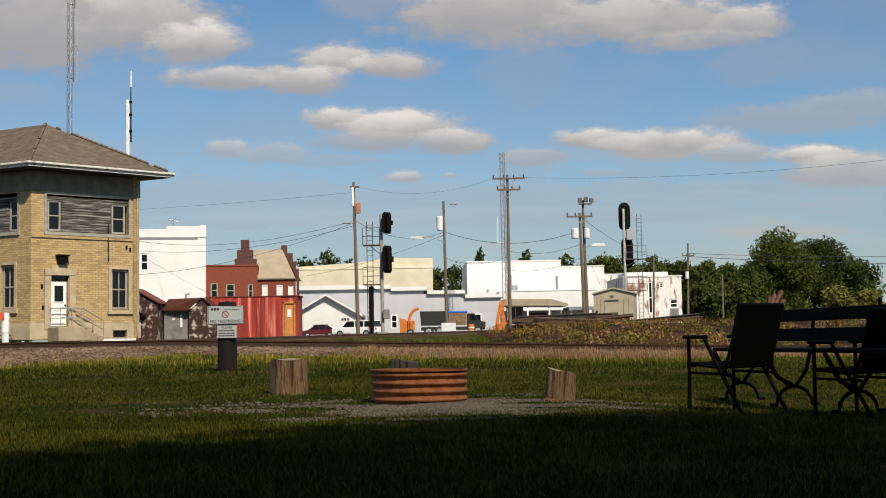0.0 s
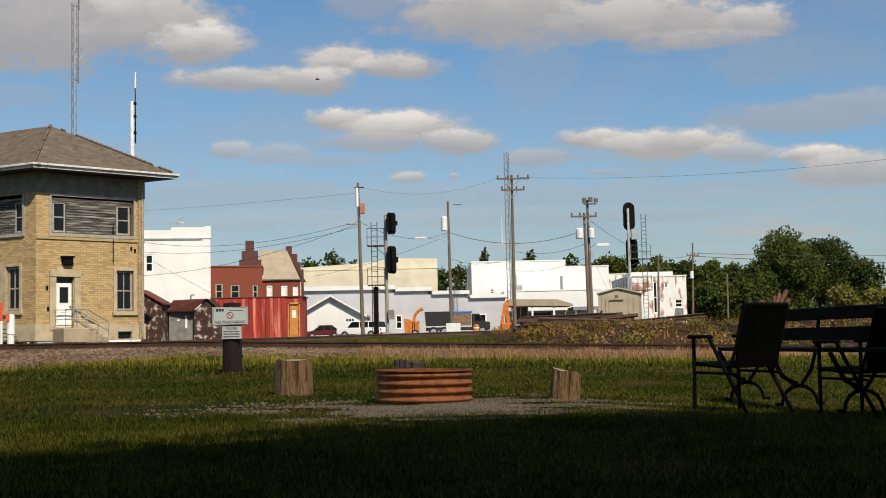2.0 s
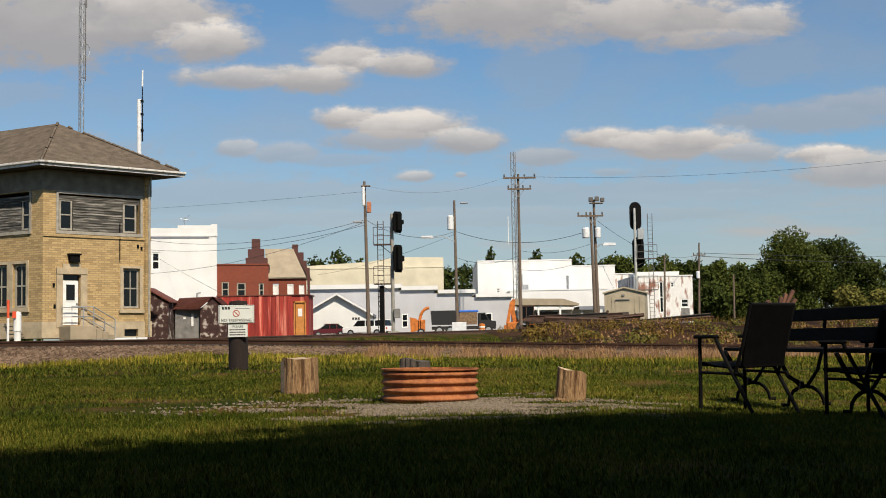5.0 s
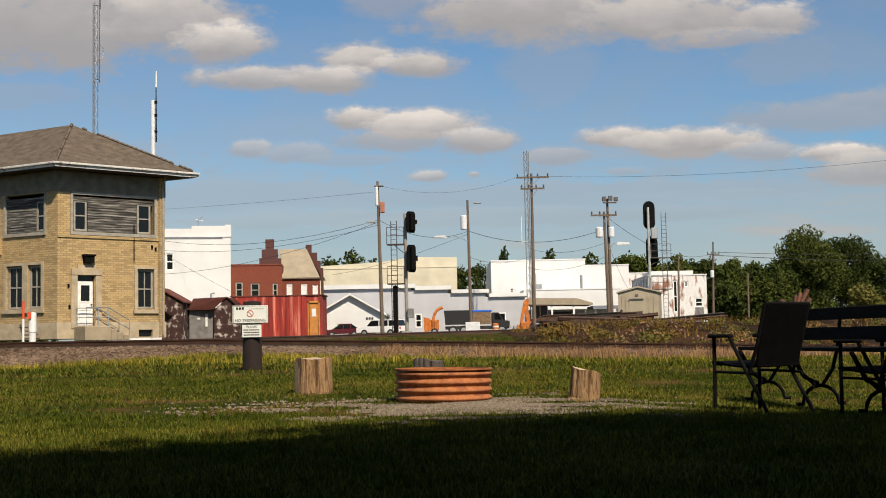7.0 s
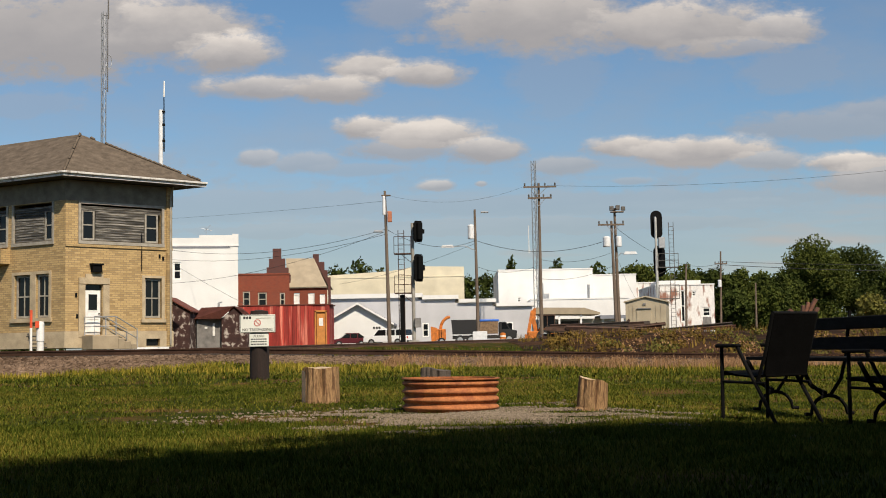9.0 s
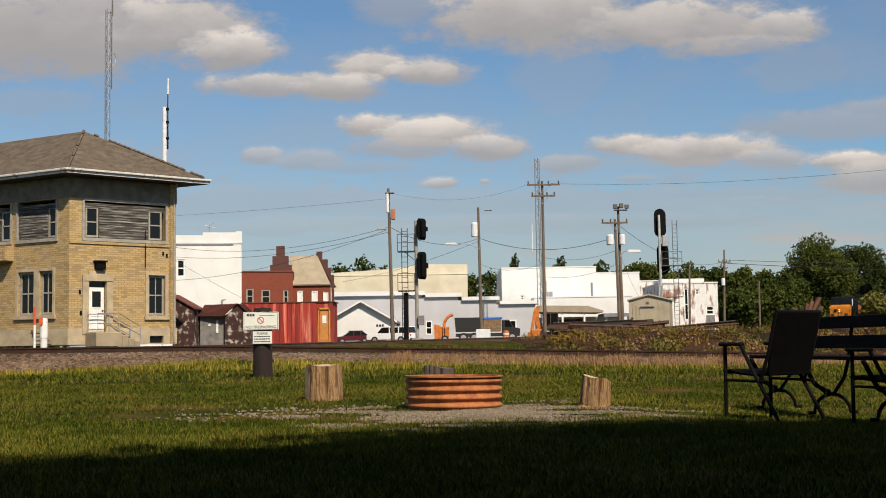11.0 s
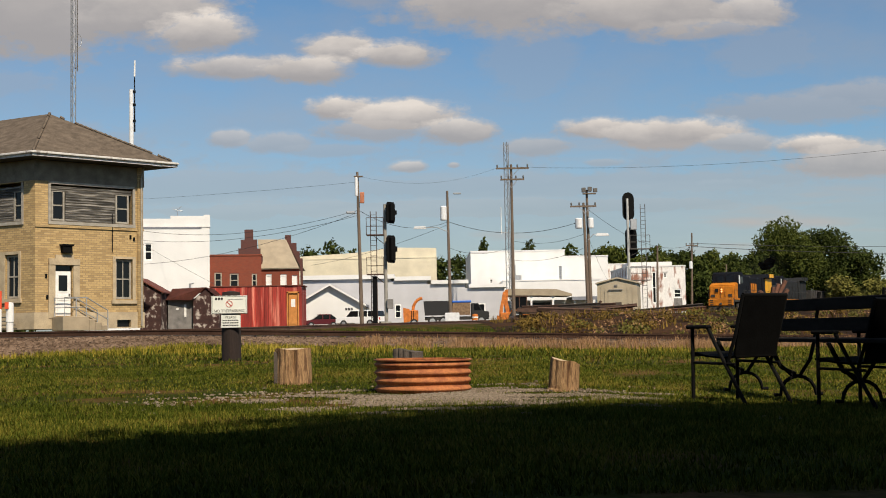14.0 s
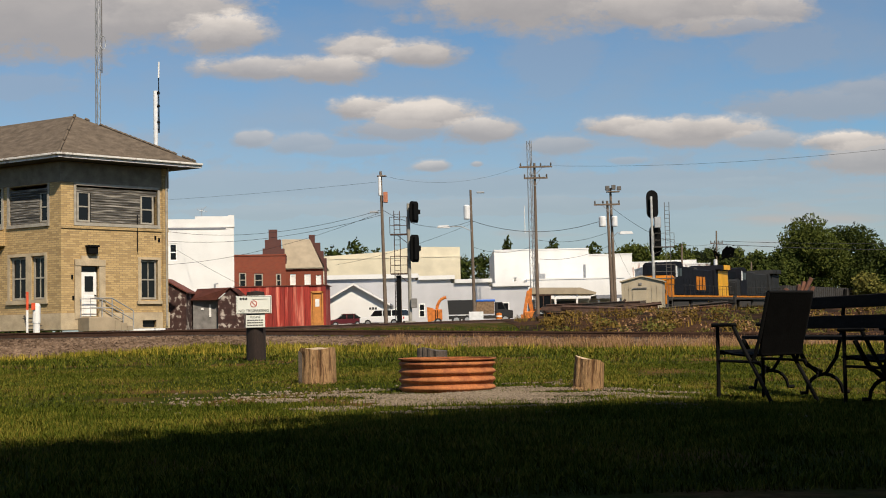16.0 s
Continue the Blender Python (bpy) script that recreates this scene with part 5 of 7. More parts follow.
def dump_truck():
    t = thing("dump_truck", pose(-0.3, 115, 0.95), "dark dump truck with a high bed and blue tarp", "truck")
    bm = bmn()
    box(bm, 0.0, 5.9, -0.9, 0.9, 0.55, 0.85, bevel=0.03)
    part("chassis", bm, "under", t)
    bm = bmn()
    prism(bm, [(0.0, 1.0), (2.3, 1.0), (2.3, 2.3), (-0.1, 2.3)], -1.1, 1.1)
    part("bed", bm, "cardark", t, "black steel tipping bed")
    bm = bmn()
    prism(bm, [(2.5, 1.0), (4.2, 1.0), (4.2, 2.1), (2.6, 2.1)], -1.05, 1.05)
    part("load_box", bm, "brownload", t, "brown load box")
    bm = bmn()
    box(bm, 2.45, 4.3, -1.08, 1.08, 2.102, 2.3, bevel=0.05)
    part("tarp", bm, "bluetarp", t, "blue tarpaulin")
    bm = bmn()
    prism(bm, [(4.3, 0.6), (5.9, 0.6), (5.95, 1.25), (5.35, 1.35), (4.95, 2.05), (4.3, 2.05)], -0.95, 0.95)
    bmesh.ops.bevel(bm, geom=bm.edges[:], offset=0.05, segments=2, affect="EDGES")
    part("cab", bm, "cardark", t, "black cab")
    bm = bmn()
    prism(bm, [(4.55, 1.4), (5.2, 1.4), (4.9, 1.95), (4.55, 1.95)], -0.97, 0.97)
    part("windows", bm, "glass", t)
    for x in (0.7, 1.7, 5.2):
        for y in (-0.85, 0.85):
            wheel(t, x, y, 0.45, 0.45, 0.3)


dump_truck()


def wood_chipper():
    t = thing("wood_chipper", pose(-2.2, 115, 0.95), "orange wood chipper with a curved discharge chute", "machine")
    bm = bmn()
    box(bm, 0.0, 1.3, -0.6, 0.6, 0.5, 1.5, bevel=0.06)
    prism(bm, [(-0.05, 0.35), (0.5, 0.45), (0.5, 1.6), (-0.1, 1.75)], -0.75, 0.75)
    part("body", bm, "orange", t)
    bm = bmn()
    pts = [(0.8 + 0.9 * (1 - math.cos(a)), 0, 1.4 + 1.2 * math.sin(a)) for a in [i * math.pi / 2 / 6 for i in range(7)]]
    poly_tube(bm, pts, 0.14, 8)
    part("chute", bm, "orange", t, "orange curved chute")
    bm = bmn()
    for i in range(5):
        box(bm, 0.05 + i * 0.2, 0.10 + i * 0.2, -0.66, -0.605, 0.6, 1.45)
    part("guard", bm, "black", t)
    for y in (-0.6, 0.6):
        wheel(t, 0.9, y, 0.35, 0.35)


wood_chipper()


def traffic_barrel():
    t = thing("traffic_barrel", pose(3.98, 105, 0.9), "orange and white striped traffic drum", "traffic barrel")
    bm = bmn()
    turned(bm, [(0.0, 0.0), (0.31, 0.0), (0.31, 0.08), (0.27, 0.1), (0.25, 0.95), (0.1, 1.0), (0, 1.0)], 16)
    b = part("drum", bm, "orange", t)
    for z in (0.35, 0.65):
        bm = bmn()
        turned(bm, [(0.268, z), (0.268, z + 0.12)], 16)
        part("stripe", bm, "wpaint", b)


traffic_barrel()


def backhoe():
    t = thing("backhoe", pose(6.6, 112, 0.9), "orange backhoe loader with raised digging arm", "machine")
    bm = bmn()
    box(bm, 0.9, 3.4, -0.6, 0.6, 0.7, 1.4, bevel=0.06), box(bm, 2.3, 3.9, -0.5, 0.5, 1.2, 1.7, bevel=0.08)
    part("chassis", bm, "orange", t)
    bm = bmn()
    box(bm, 1.0, 2.3, -0.65, 0.65, 1.4, 2.5)
    c = part("cab_windows", bm, "glass", t)
    bm = bmn()
    box(bm, 0.9, 2.4, -0.72, 0.72, 2.5, 2.62, bevel=0.03)
    for x in (0.98, 1.6, 2.26):
        for y in (-0.68, 0.68):
            box(bm, x, x + 0.08, y - 0.04, y + 0.04, 1.4, 2.5)
    part("cab_frame", bm, "darkrust", t)
    bm = bmn()
    prism(bm, [(0.95, 0.8), (0.55, 0.8), (0.25, 2.1), (0.42, 3.2), (0.68, 3.25), (0.62, 2.1)], -0.2, 0.2)
    prism(bm, [(0.45, 3.1), (0.2, 3.0), (-0.15, 1.3), (-0.2, 0.8), (0.1, 0.8), (0.2, 1.6)], -0.32, -0.21)
    box(bm, -0.1, 0.95, -0.5, 0.5, 0.4, 1.15, bevel=0.05)
    part("digging_arm", bm, "orange", t, "orange folded digging arm")
    bm = bmn()
    prism(bm, [(-0.4, 0.2), (0.2, 0.15), (0.25, 0.8), (-0.35, 0.9)], -0.35, 0.35)
    part("bucket", bm, "orange", t)
    for x, r in ((1.3, 0.65), (3.4, 0.45)):
        for y in (-0.75, 0.75):
            wheel(t, x, y, r, r, 0.35)


backhoe()


def scrap_rails():
    """Rusty rails and beams stacked along the far bank."""
    t = thing("scrap_steel_pile", pose(0, 0, 0), "long heap of rusty rails and beams among weeds", "scrap pile")
    rnd = random.Random(4)
    for i in range(150):
        x0 = rnd.uniform(5, 32)
        L = rnd.uniform(2, 6) if x0 < 12 else rnd.uniform(0.8, 3)
        z = (1.85 - (x0 - 5) * 0.085 if x0 < 15 else 0.98) + rnd.uniform(-0.45, 0.06)
        y = rnd.uniform(71.6, 74)
        bm = bmn()
        if i % 3:
            box(bm, 0, L, -0.07, 0.07, -0.09, -0.06), box(bm, 0, L, -0.015, 0.015, -0.06, 0.05), box(bm, 0, L, -0.04, 0.04, 0.05, 0.09)
        else:
            box(bm, 0, L, -0.09, 0.09, -0.1, 0.1)
        o = part("beam", bm, ("darkrust", "tie", "timber")[i % 5 % 3], t)
        o.matrix_basis = pose(x0, y, z, rnd.uniform(-30, 30), rnd.uniform(-1.5, 2.0) if x0 > 12 else rnd.uniform(-5, 5), rnd.uniform(-12, 12))
    bm = bmn()
    v = []
    prism(bm, [(4.6, 0.8), (40, 0.8), (40, 0.82), (26, 0.82), (15, 0.84), (10, 1.1), (7, 1.45), (5.2, 1.4)], 73, 78)
    part("heap_base", bm, "darkrust", t)
    for x, a in ((9.6, 55), (7.2, -60), (11.0, 40)):
        bm = bmn()
        box(bm, 0, 1.3, -0.07, 0.07, -0.07, 0.07)
        o = part("beam", bm, "darkrust", t)
        o.matrix_basis = pose(x, 73.8, 1.1, 0, -a, 0)


scrap_rails()


def marker_posts():
    t = thing("marker_post", pose(-18.9, 55, 0.75), "white post with an orange-red top beside the line", "post")
    bm = bmn()
    tube(bm, (0, 0, -0.1), (0, 0, 1.15), 0.055, 0.055, 10)
    part("white_shaft", bm, "wpaint", t)
    bm = bmn()
    tube(bm, (0, 0, 1.15), (0, 0, 1.95), 0.06, 0.06, 10)
    part("orange_top", bm, "redorange", t, "orange-red sleeve")
    t = thing("cable_pedestal", pose(-18.55, 55.2, 0.75), "white plastic cable pedestal with ribbed cap", "post")
    bm = bmn()
    turned(bm, [(0, 0), (0.15, 0), (0.15, 0.55), (0.17, 0.56), (0.17, 1.3), (0.15, 1.42), (0, 1.45)], 14)
    part("housing", bm, "wpaint", t)
    bm = bmn()
    box(bm, -0.16, 0.0, -0.22, -0.16, 1.15, 1.45)
    part("tag", bm, "redorange", t)


marker_posts()

# ---- trees ----


def leaf_cloud(name, blobs, n, size, material, parent, seed, flat=1.0):
    """Many small bent leaf sprays spread through rounded clumps."""
    rng = np.random.default_rng(seed)
    bl = np.array(blobs, float)
    wgt = bl[:, 3] * bl[:, 4] * bl[:, 5]
    k = rng.choice(len(bl), n, p=wgt / wgt.sum())
    d = rng.normal(size=(n, 3))
    d /= np.linalg.norm(d, axis=1)[:, None]
    r = rng.random(n) ** 0.45
    lump = 1 + 0.22 * np.sin(d[:, 0] * 5 + bl[k, 0]) * np.cos(d[:, 2] * 6 + bl[k, 1])
    c = bl[k, :3] + d * bl[k, 3:6] * (r * lump)[:, None]
    a, b = rng.normal(size=(n, 3)), rng.normal(size=(n, 3))
    s = size * (0.5 + rng.random(n))[:, None]
    a = a / np.linalg.norm(a, axis=1)[:, None] * s
    b = b / np.linalg.norm(b, axis=1)[:, None] * s * 0.7
    v = np.stack([c - a, c + b * 0.8, c + a, c - b], 1).reshape(-1, 3)
    me = bpy.data.meshes.new(name)
    i = np.arange(n)[:, None] * 4
    me.from_pydata(v.tolist(), [], (i + np.array([[0, 1, 2, 3]])).tolist())
    me.materials.append(M[material])
    ob = new(name, me)
    ob.parent = parent
    return ob


def tree(x, y, z0, h, w, seed, label, n=2600, size=0.45, material="leaf", group="trees beyond the town", low=0.25):
    rnd = random.Random(seed)
    t = thing("tree", pose(x, y, z0), label, "tree", group)
    bm = bmn()
    tube(bm, (0, 0, -0.3), (0, 0, h * 0.55), 0.03 * h * 0.6, 0.012 * h, 8)
    blobs = []
    for i in range(11):
        a = rnd.uniform(0, 2 * math.pi)
        zz = h * rnd.uniform(low, 0.86)
        rr = w * 0.5 * (1 - abs(zz / h - 0.5) * 0.9) * rnd.uniform(0.25, 0.75)
        p = (rr * math.cos(a), rr * math.sin(a), zz)
        tube(bm, (0, 0, h * rnd.uniform(0.15, 0.45)), p, 0.007 * h, 0.003 * h, 5)
        s = w * rnd.uniform(0.17, 0.27)
        blobs.append((*p, s, s, s * rnd.uniform(0.6, 0.9)))
    blobs.append((0, 0, h * 0.55, w * 0.33, w * 0.33, h * 0.3))
    blobs.append((0, 0, h * 0.85, w * 0.22, w * 0.22, h * 0.14))
    part("trunk", bm, "trunk", t)
    leaf_cloud("crown", blobs, n, size, material, t, seed)
    return t


tree(69, 240, 1, 20.5, 18, 1, "large broad green tree beyond the railway", 38000, 0.24)
tree(80, 246, 1, 19, 12, 2, "tall dark green tree beside a broader one", 16000, 0.25, "leafdark")
tree(63, 250, 1, 12, 9, 12, "bushy green tree in the tree line", 6000, 0.34, "leafdark")
tree(92, 262, 1, 15.5, 14, 3, "dark green tree at the edge of the wood", 9000, 0.34, "leafdark")
tree(63.9, 190, 1, 7.0, 7.2, 31, "low yellowing tree by the railway", 5200, 0.26, "leafyellow", "trees beyond the town", 0.12)
tree(70.5, 196, 1, 6.6, 6, 32, "low yellowing bush by the railway", 3200, 0.26, "leafyellow", "trees beyond the town", 0.12)
for i, (x, y, h, w) in enumerate(((36.8, 198, 12.6, 7), (41.8, 199, 12.2, 7), (46.2, 200, 12.0, 7), (51.5, 206, 11.5, 7), (30, 207, 13.6, 7), (56, 214, 12, 7), (60.5, 226, 11.5, 7))):
    tree(x, y, 1, h, w, 170 + i, "bushy dark green tree filling the wood's edge", 7000, 0.26, "leafdark" if i % 2 else "leaf", "trees beyond the town", 0.06)
for i, (x, h, w) in enumerate(((27, 15.5, 9), (33, 15.0, 9), (39.5, 14.2, 9), (46, 13.6, 9), (52, 13.0, 9), (58, 13.4, 9), (64, 13, 9), (99, 17, 12), (108, 15, 12))):
    tree(x, 236, 1, h, w, 140 + i, "tall green tree in the wood behind the town", 6500, 0.32, "leaf" if i % 3 else "leafdark", "trees beyond the town", 0.08)
for i, (x, y, h, w) in enumerate(((36, 205, 11.6, 9), (41, 210, 12.5, 8), (46, 205, 11, 8), (50, 215, 10.5, 8), (31, 200, 12.8, 9), (26.5, 202, 12, 7), (55, 225, 11, 9), (43, 190, 8, 7), (37, 190, 10, 6), (60, 235, 10, 8), (49, 195, 8.5, 6))):
    tree(x, y, 1, h, w, 40 + i, "dense green tree in the wood behind the buildings", 5500, 0.30, "leafdark" if i % 2 else "leaf")
for i, (x, y, h, w) in enumerate(((-20, 205, 14, 7), (-16, 205, 15.2, 7), (-12.5, 206, 13.5, 6), (2, 215, 12.5, 6), (5.5, 215, 13, 6), (9.8, 215, 15.5, 4), (18, 216, 15.3, 4.5), (0, 205, 11, 5), (15.0, 218, 13, 6))):
    tree(x, y, 1, h, w, 70 + i, "dark green treetop above the roofs", 3600, 0.28, "leafdark", "treetops above the roofs")


def far_wood():
    """Distant wood behind everything, too dense to count."""
    rnd = random.Random(9)
    t = thing("far_wood", pose(0, 0, 0), "distant low line of dark woodland", "woodland", kind="stuff")
    blobs = []
    for i in range(90):
        x = rnd.uniform(-190, 190)
        blobs.append((x, 330 + rnd.uniform(-15, 15), rnd.uniform(2, 6), rnd.uniform(5, 9), 5, rnd.uniform(4, 8)))
    leaf_cloud("crown", blobs, 16000, 0.9, "leafdark", t, 5)


far_wood()

# ---- the lawn's things ----


def fire_ring():
    z = ground_z(0, 11.7) + 0.0
    t = thing("fire_ring", pose(-0.06, 11.75, z, 0, 0.6, 0), "rusted corrugated steel fire ring on gravel", "fire ring")
    bm = bmn()
    prof = []
    H, R = 0.30, 0.445
    for i in range(41):
        k = i / 40
        prof.append((R + 0.014 * math.cos(k * 2 * math.pi * 4.0 + math.pi), k * H))
    inner = [(r - 0.012, zz) for r, zz in prof[::-1]]
    turned(bm, prof + inner + prof[:1], 72)
    part("corrugated_wall", bm, "rust", t, smooth=True)
    bm = bmn()
    turned(bm, [(R + 0.002, H - 0.004), (R + 0.018, H), (R + 0.018, H + 0.012), (R - 0.014, H + 0.012), (R - 0.014, H - 0.004)], 72)
    part("rim", bm, "rust", t)
    bm = bmn()
    turned(bm, [(0.0, 0.05), (0.2, 0.06), (0.42, 0.03)], 24)
    part("ash_bed", bm, "gravel", t)


fire_ring()


def log_stump(x, y, w, h, tilt, label, material, seed, topmat="logend", rz=0):
    rnd = random.Random(seed)
    t = thing("log_stump", pose(x, y, ground_z(x, y) - 0.01, 0, tilt, rz), label, "log", "logs round the fire ring")
    n, rings = 44, 10
    ang = [2 * math.pi * i / n for i in range(n)]
    rad = [1 + 0.05 * math.sin(2 * a + seed) + 0.035 * math.sin(5 * a + 2 * seed) + 0.02 * math.sin(11 * a + seed) + rnd.uniform(-0.012, 0.012) for a in ang]
    cracks = [(int(n * 0.79), 0.30), (int(n * 0.62), 0.10), (int(n * 0.90), 0.08), (int(n * 0.70), 0.06)]

    def rim(i, k):
        r = w / 2 * rad[i] * (1.05 - 0.05 * k)
        for c, depth in cracks:
            if i == c:
                r *= 1 - depth * (0.25 + 0.75 * k)
        return r
    slope = 0.0 if seed == 3 else -0.07

    def top(i):
        return slope * w * math.cos(ang[i]) + 0.010 * math.sin(ang[i] * 3 + seed)
    bm = bmn()
    vs = []
    for q in range(rings):
        k = q / (rings - 1)
        row = []
        for i in range(n):
            r = rim(i, k) * (1 + rnd.uniform(-0.008, 0.008))
            if q == 0 and seed == 5 and math.cos(ang[i]) < -0.5:
                r *= 1.22
            row.append(bm.verts.new((r * math.cos(ang[i]), r * math.sin(ang[i]), h * k + top(i) * k)))
        vs.append(row)
    for a, b in zip(vs, vs[1:]):
        for i in range(n):
            j = (i + 1) % n
            bm.faces.new((a[i], a[j], b[j], b[i]))
    part("trunk_side", bm, material, t)
    bm = bmn()
    c = bm.verts.new((0, 0, h + 0.002))
    row = [bm.verts.new((rim(i, 1) * 0.99 * math.cos(ang[i]), rim(i, 1) * 0.99 * math.sin(ang[i]), h + top(i) - 0.002)) for i in range(n)]
    for i in range(n):
        bm.faces.new((c, row[i], row[(i + 1) % n]))
    part("cut_top", bm, topmat, t, "sawn log top")
    if seed == 3:
        bm = bmn()
        prism(bm, [(-0.198, 0.0), (-0.13, 0.0), (-0.10, 0.10), (-0.15, 0.20), (-0.165, 0.34), (-0.198, 0.36)], -0.10, 0.02)
        part("bark_flake", bm, "darkbark", t, "dark bark clinging to one side")


log_stump(-1.46, 13.4, 0.385, 0.385, 0, "upright split log with pale bare wood", "bark", 3)
log_stump(1.24, 11.5, 0.275, 0.29, 5, "short pale log tilting on the grass", "bark", 5)
log_stump(-0.24, 14.5, 0.33, 0.31, 0, "dark weathered log stump behind the fire ring", "darkbark", 8, "darkbark")


def text_bars(parent, x0, x1, z, h, y, n, material="signink", seed=0):
    rnd = random.Random(seed)
    bm = bmn()
    ws = [rnd.uniform(0.6, 1.2) for _ in range(n)]
    tot = sum(ws) * 1.25
    x = x0
    for w in ws:
        d = w / tot * (x1 - x0)
        box(bm, x, x + d, y - 0.002, y, z, z + h)
        x += d * 1.25
    return part("lettering", bm, material, parent)


def words(parent, text, x, z, size, y, material="signink"):
    cu = bpy.data.curves.new("lettering", "FONT")
    cu.body, cu.size, cu.align_x, cu.extrude = text, size, "CENTER", 0.001
    tmp = new("lettering", cu)
    me = bpy.data.meshes.new_from_object(tmp)
    bpy.data.objects.remove(tmp)
    me.materials.append(M[material])
    ob = new("lettering", me)
    ob.parent = parent
    ob.matrix_basis = pose(x, y, z, 90, 0, 0)
    return ob


def sign_post():
    x, y = -3.17, 20.0
    z = ground_z(x, y)
    t = thing("sign_post", pose(x, y, z), "thick dark brown post with white warning signs", "sign post")
    bm = bmn()
    turned(bm, [(0, -0.1), (0.158, -0.1), (0.155, 0.3), (0.148, 1.05), (0.140, 1.10), (0.0, 1.12)], 24)
    part("post", bm, "post", t, smooth=False)
    s0 = 0.23 + 0.02 - z + 0.21 - 0.25
    bm = bmn()
    box(bm, -0.285, 0.285, -0.20, -0.185, 0.955 - z, 1.245 - z, bevel=0.006)
    s = part("sign", bm, "sign", t, "white metal warning sign")
    bm = bmn()
    for a, b, c, d in ((-0.272, 0.272, 0.963, 0.968), (-0.272, 0.272, 1.232, 1.237), (-0.272, -0.267, 0.968, 1.232), (0.267, 0.272, 0.968, 1.232)):
        box(bm, a, b, -0.203, -0.2005, c - z, d - z)
    part("border", bm, "signink", s)
    bm = bmn()
    for i in range(3):
        box(bm, -0.225 + i * 0.045, -0.19 + i * 0.045, -0.203, -0.2005, 1.178 - z, 1.218 - z)
    part("logo_bar", bm, "signink", s)
    bm = bmn()
    box(bm, -0.02, 0.22, -0.203, -0.2005, 1.186 - z, 1.192 - z)
    part("rule", bm, "signink", s)
    bm = bmn()
    n = 20
    for i in range(n):
        a, b = 2 * math.pi * i / n, 2 * math.pi * (i + 1) / n
        tube(bm, (0.05 * math.cos(a), -0.202, 1.115 - z + 0.05 * math.sin(a)), (0.05 * math.cos(b), -0.202, 1.115 - z + 0.05 * math.sin(b)), 0.006, 0.006, 4)
    tube(bm, (-0.035, -0.202, 1.15 - z), (0.035, -0.202, 1.08 - z), 0.006, 0.006, 4)
    part("prohibition_mark", bm, "redink", s)
    words(s, "NO TRESPASSING", 0.0, 0.985 - z, 0.062, -0.2025)
    bm = bmn()
    box(bm, -0.135, 0.175, -0.18, -0.168, 0.735 - z, 0.942 - z, bevel=0.005)
    s2 = part("sign", bm, "sign", t, "small white notice")
    words(s2, "PLEASE", 0.02, 0.885 - z, 0.055, -0.1825)
    for i, zz in enumerate((0.845, 0.805, 0.765)):
        text_bars(s2, -0.11, 0.15, zz - z, 0.018, -0.1805, 7, seed=i)


sign_post()


def folding_chair(m, label):
    t = thing("patio_chair", m, label, "chair", "patio chairs on the lawn")
    tb = lambda pts, r=0.016: poly_tube(bmn(), pts, r, 8)
    for s in (-1, 1):
        x = 0.27 * s
        part("front_leg", tb([(x, 0.25, 0.0), (x, 0.24, 0.62)]), "black", t)
        part("rear_leg", tb([(x, 0.07, 0.62), (x, -0.02, 0.46), (x, -0.31, 0.0)]), "black", t)
        bm = bmn()
        box(bm, x - 0.032, x + 0.032, 0.05, 0.29, 0.615, 0.645, bevel=0.01)
        a = part("armrest", bm, "black", t)
        a.matrix_basis = pose(0, 0, 0.0)
        part("side_rail", tb([(x, 0.25, 0.34), (x, -0.20, 0.33)], 0.012), "black", t)
    bm = bmn()
    pr = [(-0.20, 0.40), (-0.05, 0.385), (0.12, 0.40), (0.25, 0.425), (0.29, 0.42), (0.29, 0.405), (0.12, 0.385), (-0.05, 0.37), (-0.20, 0.385)]
    prism(bm, [(yy, zz) for yy, zz in pr], -0.25, 0.25)
    bmesh.ops.transform(bm, matrix=Matrix(((0, 1, 0, 0), (1, 0, 0, 0), (0, 0, 1, 0), (0, 0, 0, 1))), verts=bm.verts)
    bmesh.ops.recalc_face_normals(bm, faces=bm.faces[:])
    part("seat", bm, "chairblack", t, "black sling seat")
    bm = bmn()
    pr = [(-0.17, 0.39), (-0.20, 0.55), (-0.245, 0.72), (-0.29, 0.875), (-0.31, 0.87), (-0.265, 0.71), (-0.22, 0.54), (-0.19, 0.385)]
    prism(bm, [(yy, zz) for yy, zz in pr], -0.25, 0.25)
    bmesh.ops.transform(bm, matrix=Matrix(((0, 1, 0, 0), (1, 0, 0, 0), (0, 0, 1, 0), (0, 0, 0, 1))), verts=bm.verts)
    bmesh.ops.recalc_face_normals(bm, faces=bm.faces[:])
    part("backrest", bm, "chairblack", t, "black sling backrest")
    for s in (-1, 1):
        part("back_post", tb([(0.262 * s, -0.12, 0.34), (0.262 * s, -0.205, 0.55), (0.262 * s, -0.30, 0.88)], 0.015), "black", t)
    part("front_rail", tb([(-0.27, 0.25, 0.40), (0.27, 0.25, 0.40)], 0.013), "black", t)
    part("back_rail", tb([(-0.262, -0.30, 0.88), (0.262, -0.30, 0.88)], 0.015), "black", t)
    return t


c1 = folding_chair(pose(2.534, 10.15, 0.0, 0, 0, 35), "black sling patio chair standing at the shade's edge")
folding_chair(pose(3.495, 9.92, -0.06, 0, 0, 35), "black sling patio chair beside the long bench")


